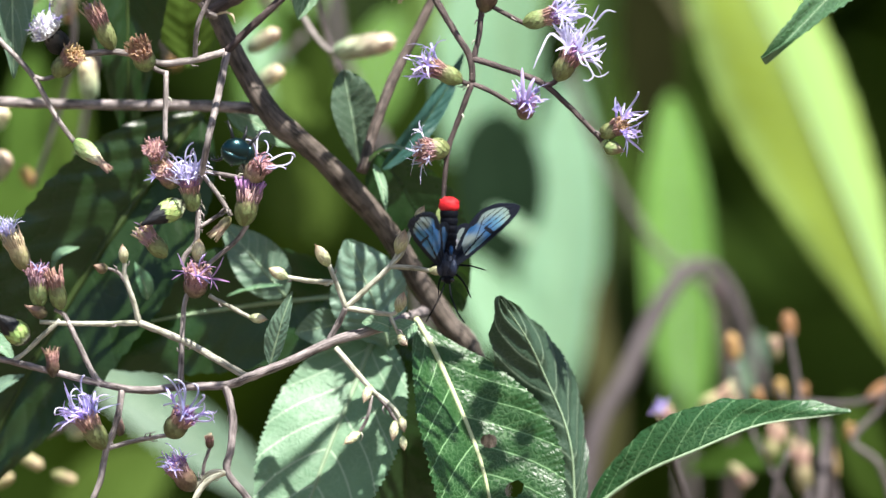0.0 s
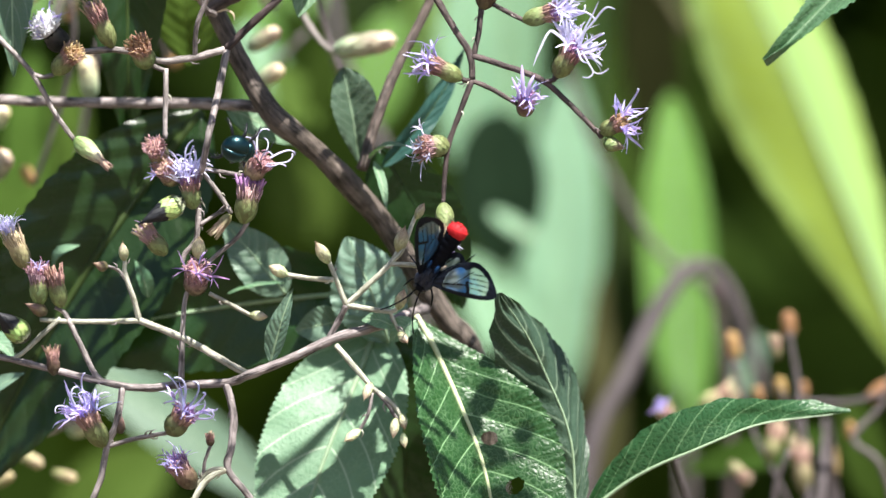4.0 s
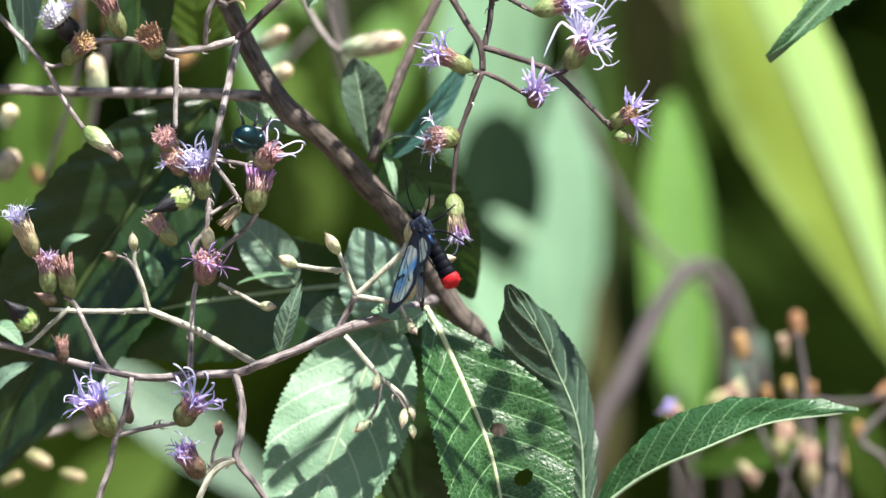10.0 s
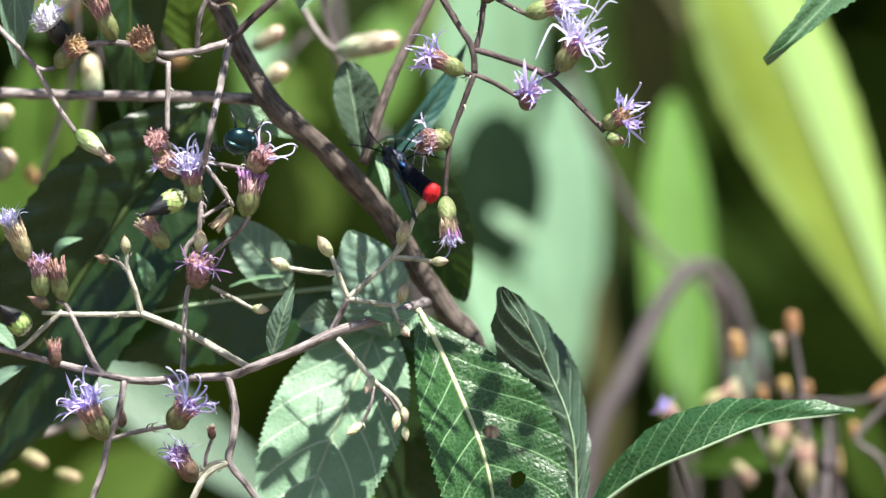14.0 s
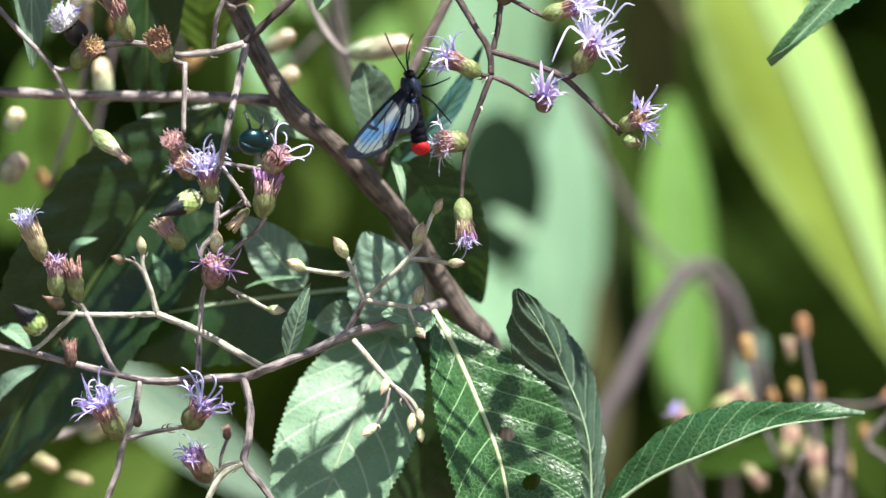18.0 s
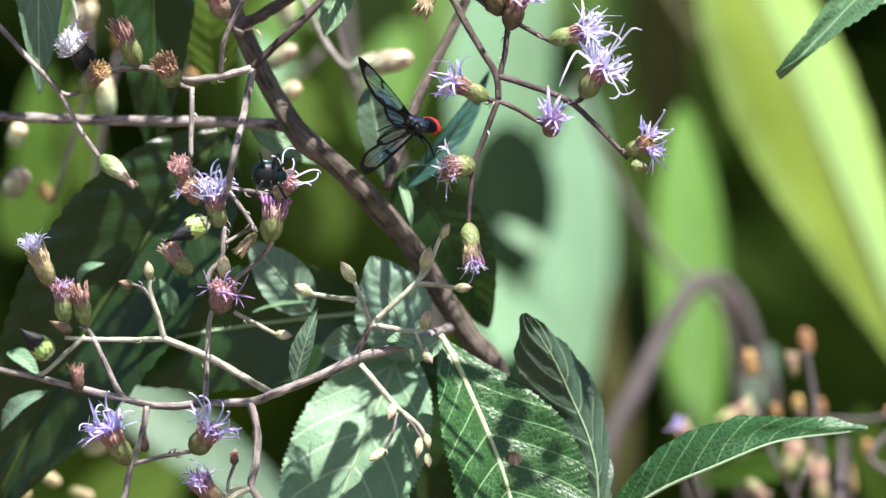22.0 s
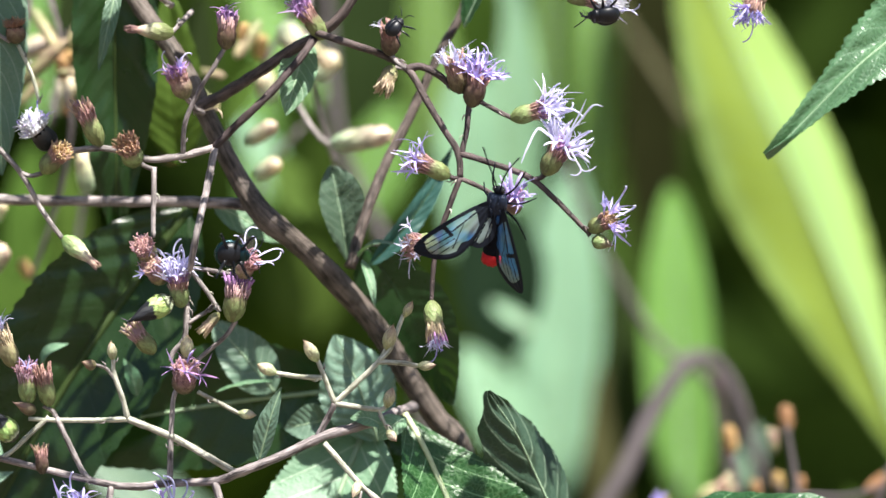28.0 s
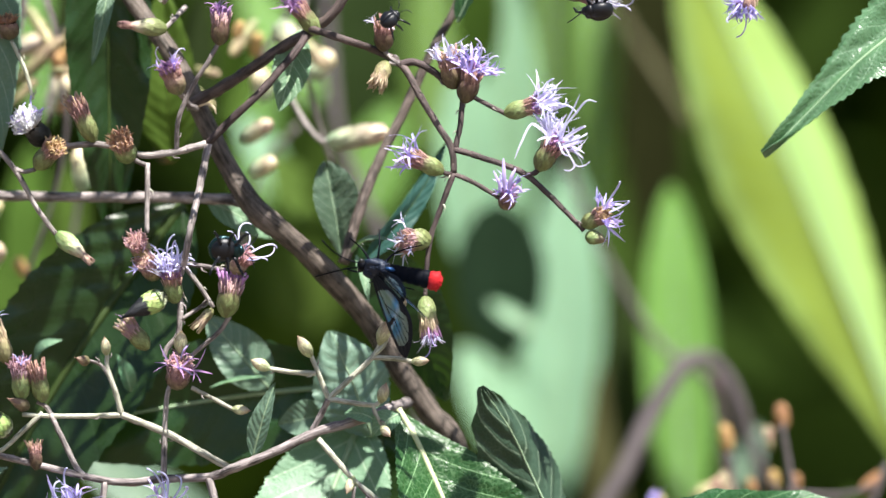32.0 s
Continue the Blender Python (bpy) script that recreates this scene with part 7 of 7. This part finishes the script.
    walk(wing_l, [
        (0, pose(-0.00125, 0.001, 0.001, -27.517, 10.206, -139.349)), (0.5, pose(-0.00125, 0.001, 0.001, -18.649, -10.312, -141.194)),
        (1, pose(-0.00125, 0.001, 0.001, -11.623, -16.952, -135.798)), (1.5, pose(-0.00125, 0.001, 0.001, -24.698, -23.792, -136.693)),
        (2, pose(-0.00125, 0.001, 0.001, -38.285, -27.05, -135.674)), (2.5, pose(-0.00125, 0.001, 0.001, -39.091, -31.799, -127.284)),
        (3, pose(-0.00125, 0.001, 0.001, -32.959, -35.838, -131.266)), (3.5, pose(-0.00125, 0.001, 0.001, -20.98, -23.435, -148.019)),
        (5.5, pose(-0.00125, 0.001, 0.001, -16.573, -33.954, -145.018)), (6, pose(-0.00125, 0.001, 0.001, -19.499, -30.224, -136.731)),
        (6.5, pose(-0.00125, 0.001, 0.001, -39.33, -42.052, -129.35)), (7, pose(-0.00125, 0.001, 0.001, -62.518, -42.241, -117.871)),
        (7.5, pose(-0.00125, 0.001, 0.001, -53.935, -21.983, -122.572)), (8, pose(-0.00125, 0.001, 0.001, -46.596, 2.033, -136.063)),
        (8.5, pose(-0.00125, 0.001, 0.001, -3.086, 0.277, -136.548)), (9, pose(-0.00125, 0.001, 0.001, 40.308, -0.855, -146.13)),
        (9.5, pose(-0.00125, 0.001, 0.001, 36.578, -24.691, -146.372)), (10, pose(-0.00125, 0.001, 0.001, 26.59, -29.216, -128.297)),
        (10.5, pose(-0.00125, 0.001, 0.001, 11.279, -19.263, -138.008)), (11, pose(-0.00125, 0.001, 0.001, -2.833, -24.217, -147.277)),
        (11.5, pose(-0.00125, 0.001, 0.001, 0.629, -41.213, -140.521)), (12, pose(-0.00125, 0.001, 0.001, -4.975, -16.404, -125.619)),
        (12.5, pose(-0.00125, 0.001, 0.001, 24.182, -11.626, -135.784)), (13, pose(-0.00125, 0.001, 0.001, 31.318, 3.495, -131.174)),
        (13.5, pose(-0.00125, 0.001, 0.001, 40.151, 9.31, -120.365)), (14, pose(-0.00125, 0.001, 0.001, 32.895, -16.378, -100.638)),
        (14.5, pose(-0.00125, 0.001, 0.001, 36.541, -24.164, -98.445)), (16.5, pose(-0.00125, 0.001, 0.001, 32.845, -15.443, -123.527)),
        (17, pose(-0.00125, 0.001, 0.001, 14.252, -33.56, -118.186)), (17.5, pose(-0.00125, 0.001, 0.001, 12.672, -26.172, -147.994)),
        (18, pose(-0.00125, 0.001, 0.001, -10.613, -46.743, -120.331)), (18.5, pose(-0.00125, 0.001, 0.001, 16.212, -35.332, -96.772)),
        (19, pose(-0.00125, 0.001, 0.001, 50.043, -52.777, -129.483)), (19.5, pose(-0.00125, 0.001, 0.001, 10.515, -63.418, -75.962)),
        (20, pose(-0.00125, 0.001, 0.001, 28.327, -52.246, -75.627)), (20.5, pose(-0.00125, 0.001, 0.001, 11.822, -60.241, -70.543)),
        (21, pose(-0.00125, 0.001, 0.001, 53.078, -64.328, -127.844)), (21.3, pose(-0.00125, 0.001, 0.001, 44.326, -74.12, -118.23)),
        (21.6, pose(-0.00125, 0.001, 0.001, 43.465, -54.123, -118.398)), (21.8, pose(-0.00125, 0.001, 0.001, -128.391, -73.96, 56.301)),
        (21.9, pose(-0.00125, 0.001, 0.001, -30.234, -17.866, -44.387)), (22, pose(-0.00125, 0.001, 0.001, -26.42, 57.143, -57.073)),
        (22.1, pose(-0.00125, 0.001, 0.001, 17.429, 0.473, -72.982)), (22.2, pose(-0.00125, 0.001, 0.001, 81.649, -22.649, -127.79)),
        (22.3, pose(-0.00125, 0.001, 0.001, 80.2, -27.941, -127.432)), (22.5, pose(-0.00125, 0.001, 0.001, 73.738, -31.667, -115.745)),
        (23, pose(-0.00125, 0.001, 0.001, 66.599, -30.697, -108.674)), (23.5, pose(-0.00125, 0.001, 0.001, 60.126, -26.02, -113.295)),
        (23.75, pose(-0.00125, 0.001, 0.001, 28.696, -25.913, -131.173)), (24, pose(-0.00125, 0.001, 0.001, 2.926, -34.601, -153.218)),
        (24.5, pose(-0.00125, 0.001, 0.001, 7.939, -42.304, -154.191)), (25, pose(-0.00125, 0.001, 0.001, -2.623, -29.019, -142.329)),
        (25.5, pose(-0.00125, 0.001, 0.001, 0.223, -14.112, -139.843)), (27.5, pose(-0.00125, 0.001, 0.001, -0.195, -21.855, -144.379)),
        (28, pose(-0.00125, 0.001, 0.001, -2.007, -30.562, -140.523)), (28.3, pose(-0.00125, 0.001, 0.001, -9.971, -27.656, -140.683)),
        (28.5, pose(-0.00125, 0.001, 0.001, -23.341, -46.321, -124.789)), (28.8, pose(-0.00125, 0.001, 0.001, 41.486, -25.531, -138.015)),
        (29, pose(-0.00125, 0.001, 0.001, 36.262, -28.001, -137.414)), (29.2, pose(-0.00125, 0.001, 0.001, 19.053, -13.907, -123.341)),
        (29.5, pose(-0.00125, 0.001, 0.001, -15.747, -21.482, -114.321)), (29.8, pose(-0.00125, 0.001, 0.001, -12.755, -9.633, -139.176)),
        (30, pose(-0.00125, 0.001, 0.001, -7.561, -19.061, -125.609)), (30.2, pose(-0.00125, 0.001, 0.001, -4.016, -24.927, -122.451)),
        (30.5, pose(-0.00125, 0.001, 0.001, -2.492, -23.09, -115.46)), (30.8, pose(-0.00125, 0.001, 0.001, 6.822, 13.048, -148.035)),
        (31, pose(-0.00125, 0.001, 0.001, 12.784, 4.217, -145.937)), (31.2, pose(-0.00125, 0.001, 0.001, 7.206, 6.713, 154.889)),
        (31.4, pose(-0.00125, 0.001, 0.001, 7.746, 6.201, 159.766)), (31.7, pose(-0.00125, 0.001, 0.001, 2.772, 22.661, -174.824)),
        (32, pose(-0.00125, 0.001, 0.001, 28.385, -26.526, -143.71))])
    walk(beetle, [
        (0, pose(-0.044177, -0.042, 1.22093, -148.81, 59.63, 137.93)), (0.5, pose(-0.042786, -0.042, 1.22206, -148.81, 59.63, 137.93)), (1, pose(-0.042404, -0.042, 1.22162, -148.81, 59.63, 137.93)),
        (1.5, pose(-0.043142, -0.042, 1.22302, -148.81, 59.63, 137.93)), (2, pose(-0.044283, -0.042, 1.22341, -148.81, 59.63, 137.93)), (2.5, pose(-0.043717, -0.042, 1.22229, -148.81, 59.63, 137.93)),
        (3, pose(-0.043375, -0.042, 1.22312, -148.81, 59.63, 137.93)), (3.5, pose(-0.044436, -0.042, 1.22135, -148.81, 59.63, 137.93)), (5.5, pose(-0.042581, -0.042, 1.22261, -148.81, 59.63, 137.93)),
        (6, pose(-0.045318, -0.042, 1.22163, -148.81, 59.63, 137.93)), (6.5, pose(-0.045048, -0.042, 1.2234, -148.81, 59.63, 137.93)), (7, pose(-0.044954, -0.042, 1.22251, -148.81, 59.63, 137.93)),
        (7.5, pose(-0.043801, -0.042, 1.22303, -148.81, 59.63, 137.93)), (8, pose(-0.041723, -0.042, 1.22482, -148.81, 59.63, 137.93)), (8.5, pose(-0.042806, -0.042, 1.22476, -148.81, 59.63, 137.93)),
        (9, pose(-0.043472, -0.042, 1.22461, -148.81, 59.63, 137.93)), (9.5, pose(-0.040829, -0.042, 1.22512, -148.81, 59.63, 137.93)), (10, pose(-0.041911, -0.042, 1.22381, -148.81, 59.63, 137.93)),
        (10.5, pose(-0.040376, -0.042, 1.22302, -148.81, 59.63, 137.93)), (11, pose(-0.040224, -0.042, 1.22368, -148.81, 59.63, 137.93)), (11.5, pose(-0.044503, -0.042, 1.22221, -148.81, 59.63, 137.93)),
        (12, pose(-0.045357, -0.042, 1.22147, -148.81, 59.63, 137.93)), (12.5, pose(-0.043646, -0.042, 1.22332, -148.81, 59.63, 137.93)), (13, pose(-0.045451, -0.042, 1.22356, -148.81, 59.63, 137.93)),
        (13.5, pose(-0.046515, -0.042, 1.22294, -148.81, 59.63, 137.93)), (14, pose(-0.04366, -0.042, 1.22327, -148.81, 59.63, 137.93)), (14.5, pose(-0.043541, -0.042, 1.22298, -148.81, 59.63, 137.93)),
        (16.5, pose(-0.040791, -0.042, 1.22358, -152.17, 57.96, 134.41)), (17, pose(-0.039216, -0.042, 1.22269, -153.21, 57.38, 133.31)),
        (17.5, pose(-0.040541, -0.042, 1.22193, -154.22, 56.79, 132.25)), (18, pose(-0.040635, -0.042, 1.22311, -155.19, 56.19, 131.23)),
        (18.5, pose(-0.041214, -0.042, 1.22083, -155.19, 56.19, 131.23)), (19, pose(-0.041209, -0.042, 1.21934, -158.41, 53.95, 127.81)), (19.5, pose(-0.040164, -0.042, 1.21951, -158.41, 53.95, 127.81)),
        (20, pose(-0.041259, -0.042, 1.2197, -167.14, 42.44, 116.12)), (20.5, pose(-0.041388, -0.042, 1.21914, -175.28, 3.67, 99.3)), (21, pose(-0.04138, -0.042, 1.2187, -163.85, -59.81, 79.97)),
        (21.5, pose(-0.041551, -0.042, 1.219, -141.61, -75.9, 61.62)), (22, pose(-0.039904, -0.042, 1.21888, -40.48, -81.46, -35.52)),
        (22.5, pose(-0.042913, -0.042, 1.22016, -37.92, -81.17, -38.18)), (23, pose(-0.046403, -0.042, 1.22024, -35.53, -80.86, -40.67)),
        (23.5, pose(-0.041196, -0.042, 1.22019, -33.3, -80.54, -43)), (24, pose(-0.043918, -0.042, 1.22119, -31.23, -80.2, -45.17)),
        (24.5, pose(-0.043063, -0.042, 1.21966, -29.3, -79.85, -47.2)), (25, pose(-0.04309, -0.042, 1.21796, -27.5, -79.49, -49.1)),
        (25.5, pose(-0.046979, -0.042, 1.21972, -25.82, -79.12, -50.88)), (27.5, pose(-0.043651, -0.042, 1.21797, -20.19, -77.56, -56.91)),
        (28, pose(-0.045618, -0.042, 1.21887, -19, -77.15, -58.2)), (28.5, pose(-0.046608, -0.042, 1.2192, -17.9, -76.74, -59.41)), (29, pose(-0.039886, -0.042, 1.22013, -16.86, -76.32, -60.55)),
        (29.5, pose(-0.042724, -0.042, 1.22283, -15.89, -75.9, -61.62)), (30, pose(-0.043974, -0.042, 1.22037, -14.97, -75.47, -62.63)),
        (30.5, pose(-0.041579, -0.042, 1.22038, -14.11, -75.04, -63.59)), (31, pose(-0.045678, -0.042, 1.2221, -13.31, -74.61, -64.5)),
        (31.5, pose(-0.04185, -0.042, 1.21835, -12.55, -74.17, -65.36)), (32, pose(-0.04682, -0.042, 1.21981, -11.83, -73.73, -66.18))])
    walk(small_beetle, [
        (0, pose(-0.006519, -0.032, 1.269989, 60, 30, -60)), (0.5, pose(-0.005029, -0.032, 1.271048, 60, 30, -60)), (1, pose(-0.004633, -0.032, 1.270584, 60, 30, -60)),
        (1.5, pose(-0.005426, -0.032, 1.272026, 60, 30, -60)), (2, pose(-0.006528, -0.032, 1.272368, 60, 30, -60)), (2.5, pose(-0.005997, -0.032, 1.271249, 60, 30, -60)),
        (3, pose(-0.005693, -0.032, 1.272116, 60, 30, -60)), (3.5, pose(-0.006944, -0.032, 1.270463, 60, 30, -60)), (5.5, pose(-0.004835, -0.032, 1.271501, 60, 30, -60)),
        (6, pose(-0.00779, -0.032, 1.270654, 60, 30, -60)), (6.5, pose(-0.00738, -0.032, 1.272318, 60, 30, -60)), (7, pose(-0.007424, -0.032, 1.271521, 60, 30, -60)),
        (7.5, pose(-0.006201, -0.032, 1.271985, 60, 30, -60)), (8, pose(-0.003946, -0.032, 1.273649, 60, 30, -60)), (8.5, pose(-0.005028, -0.032, 1.273568, 60, 30, -60)),
        (9, pose(-0.005781, -0.032, 1.273477, 60, 30, -60)), (9.5, pose(-0.003012, -0.032, 1.273901, 60, 30, -60)), (10, pose(-0.004194, -0.032, 1.272641, 60, 30, -60)),
        (10.5, pose(-0.002612, -0.032, 1.271804, 60, 30, -60)), (11, pose(-0.002395, -0.032, 1.272399, 60, 30, -60)),
        (11.5, pose(-0.006849, -0.032, 1.271017, 60, 30, -60)), (12, pose(-0.007897, -0.032, 1.270402, 60, 30, -60)),
        (12.5, pose(-0.00601, -0.032, 1.272136, 60, 30, -60)), (13, pose(-0.007954, -0.032, 1.272459, 60, 30, -60)), (13.5, pose(-0.009099, -0.032, 1.271884, 60, 30, -60)),
        (14, pose(-0.006106, -0.032, 1.272116, 60, 30, -60)), (14.5, pose(-0.005923, -0.032, 1.271763, 60, 30, -60)),
        (16.5, pose(-0.002761, -0.032, 1.272247, 60, 30, -60)), (17, pose(-0.001176, -0.032, 1.271411, 60, 30, -60)),
        (17.5, pose(-0.002488, -0.032, 1.270695, 60, 30, -60)), (18, pose(-0.002377, -0.032, 1.271784, 60, 30, -60)), (18.5, pose(-0.002975, -0.032, 1.270412, 60, 30, -60)),
        (19, pose(-0.002903, -0.032, 1.269767, 60, 30, -60)), (19.5, pose(-0.001642, -0.032, 1.270443, 60, 30, -60)), (20, pose(-0.002538, -0.032, 1.271128, 60, 30, -60)),
        (20.5, pose(-0.003213, -0.032, 1.270554, 60, 30, -60)), (21, pose(-0.003774, -0.032, 1.269676, 60, 30, -60)),
        (21.5, pose(-0.004534, -0.032, 1.269676, 60, 30, -60)), (22, pose(-0.003153, -0.032, 1.269021, 60, 30, -60)), (22.5, pose(-0.00653, -0.032, 1.270574, 60, 30, -60)),
        (23, pose(-0.010103, -0.032, 1.270685, 60, 30, -60)), (23.5, pose(-0.004657, -0.032, 1.270473, 60, 30, -60)), (24, pose(-0.007505, -0.032, 1.271552, 60, 30, -60)),
        (24.5, pose(-0.006691, -0.0305, 1.269888, 60, 30, -57.5)), (25, pose(-0.007007, -0.029, 1.268244, 60, 30, -55)),
        (25.5, pose(-0.01117, -0.0275, 1.270038, 60, 30, -52.5)), (27.5, pose(-0.008348, -0.0215, 1.26804, 60, 30, -42.5)),
        (28, pose(-0.01059, -0.02, 1.268977, 60, 30, -40)), (28.5, pose(-0.011499, -0.023, 1.269523, 60, 30, -47.5)),
        (29, pose(-0.004139, -0.026, 1.27031, 60, 30, -55)), (29.5, pose(-0.00699, -0.029, 1.273295, 60, 30, -62.5)), (30, pose(-0.008158, -0.032, 1.271027, 60, 30, -70)),
        (30.5, pose(-0.005517, -0.032, 1.270745, 60, 32.5, -60)), (31, pose(-0.009943, -0.032, 1.27259, 60, 35, -50)),
        (31.5, pose(-0.00629, -0.032, 1.26885, 60, 37.5, -40)), (32, pose(-0.011404, -0.032, 1.270281, 60, 40, -30))])
    walk(bug, [
        (0, pose(0.037394, -0.025, 1.271713, -172.2, -26.1, -78.7)), (0.5, pose(0.038895, -0.025, 1.272701, -172.2, -26.1, -78.7)),
        (1, pose(0.039299, -0.025, 1.272217, -172.2, -26.1, -78.7)), (1.5, pose(0.038512, -0.025, 1.273699, -172.2, -26.1, -78.7)),
        (2, pose(0.037419, -0.025, 1.273992, -172.2, -26.1, -78.7)), (2.5, pose(0.037958, -0.025, 1.272913, -172.2, -26.1, -78.7)),
        (3, pose(0.038267, -0.025, 1.27381, -172.2, -26.1, -78.7)), (3.5, pose(0.037017, -0.025, 1.272298, -172.2, -26.1, -78.7)),
        (5.5, pose(0.039166, -0.025, 1.273125, -172.2, -26.1, -78.7)), (6, pose(0.036212, -0.025, 1.272429, -172.2, -26.1, -78.7)),
        (6.5, pose(0.036636, -0.025, 1.273981, -172.2, -26.1, -78.7)), (7, pose(0.036593, -0.025, 1.273296, -172.2, -26.1, -78.7)),
        (7.5, pose(0.037827, -0.025, 1.273699, -172.2, -26.1, -78.7)), (8, pose(0.040096, -0.025, 1.275232, -172.2, -26.1, -78.7)),
        (8.5, pose(0.039022, -0.025, 1.275141, -172.2, -26.1, -78.7)), (9, pose(0.038274, -0.025, 1.275111, -172.2, -26.1, -78.7)),
        (9.5, pose(0.041054, -0.025, 1.275443, -172.2, -26.1, -78.7)), (10, pose(0.039877, -0.025, 1.274254, -172.2, -26.1, -78.7)),
        (10.5, pose(0.041468, -0.025, 1.273387, -172.2, -26.1, -78.7)), (11, pose(0.041695, -0.025, 1.273931, -172.2, -26.1, -78.7)),
        (11.5, pose(0.037244, -0.025, 1.272661, -172.2, -26.1, -78.7)), (12, pose(0.036197, -0.025, 1.272197, -172.2, -26.1, -78.7)),
        (12.5, pose(0.038098, -0.025, 1.2738, -172.2, -26.1, -78.7)), (13, pose(0.036158, -0.025, 1.274223, -172.2, -26.1, -78.7)),
        (13.5, pose(0.035018, -0.025, 1.273699, -172.2, -26.1, -78.7)), (14, pose(0.038022, -0.025, 1.27383, -172.2, -26.1, -78.7)),
        (14.5, pose(0.038216, -0.025, 1.273427, -172.2, -26.1, -78.7)), (16.5, pose(0.041413, -0.025, 1.27378, -172.2, -26.1, -78.7)),
        (17, pose(0.043003, -0.025, 1.273014, -172.2, -26.1, -78.7)), (17.5, pose(0.041696, -0.025, 1.272348, -172.2, -26.1, -78.7)),
        (18, pose(0.041819, -0.025, 1.273336, -172.2, -26.1, -78.7)), (18.5, pose(0.041224, -0.025, 1.272076, -172.2, -26.1, -78.7)),
        (19, pose(0.041303, -0.025, 1.271481, -172.2, -26.1, -78.7)), (19.5, pose(0.042573, -0.025, 1.272086, -172.2, -26.1, -78.7)),
        (20, pose(0.041689, -0.025, 1.272701, -172.2, -26.1, -78.7)), (20.5, pose(0.041019, -0.025, 1.272167, -172.2, -26.1, -78.7)),
        (21, pose(0.040464, -0.025, 1.27135, -172.2, -26.1, -78.7)), (21.5, pose(0.039708, -0.025, 1.271441, -172.2, -26.1, -78.7)),
        (22, pose(0.041104, -0.025, 1.270604, -172.2, -26.1, -78.7)), (22.5, pose(0.037723, -0.025, 1.272429, -172.2, -26.1, -78.7)),
        (23, pose(0.034156, -0.025, 1.27258, -172.2, -26.1, -78.7)), (23.5, pose(0.039618, -0.025, 1.272197, -172.2, -26.1, -78.7)),
        (24, pose(0.036774, -0.025, 1.273356, -172.2, -26.1, -78.7)), (24.5, pose(0.037742, -0.025, 1.271632, -172.2, -26.1, -78.7)),
        (25, pose(0.037573, -0.025, 1.27014, -172.2, -26.1, -78.7)), (25.5, pose(0.033558, -0.025, 1.272056, -172.2, -26.1, -78.7)),
        (27.5, pose(0.036993, -0.025, 1.27013, -172.2, -26.1, -78.7)), (28, pose(0.034898, -0.025, 1.271199, -172.2, -26.1, -78.7)),
        (28.5, pose(0.033795, -0.025, 1.271683, -172.2, -26.1, -78.7)), (29, pose(0.040984, -0.025, 1.271975, -172.2, -26.1, -78.7)),
        (29.5, pose(0.037938, -0.025, 1.27498, -172.2, -26.1, -78.7)), (30, pose(0.036579, -0.025, 1.272651, -172.2, -26.1, -78.7)),
        (30.5, pose(0.039300, -0.025, 1.272167, -172.2, -26.1, -78.7)), (31, pose(0.034936, -0.025, 1.274264, -172.2, -26.1, -78.7)),
        (31.5, pose(0.038652, -0.025, 1.270705, -172.2, -26.1, -78.7)), (32, pose(0.033606, -0.025, 1.272217, -172.2, -26.1, -78.7))])


motions()
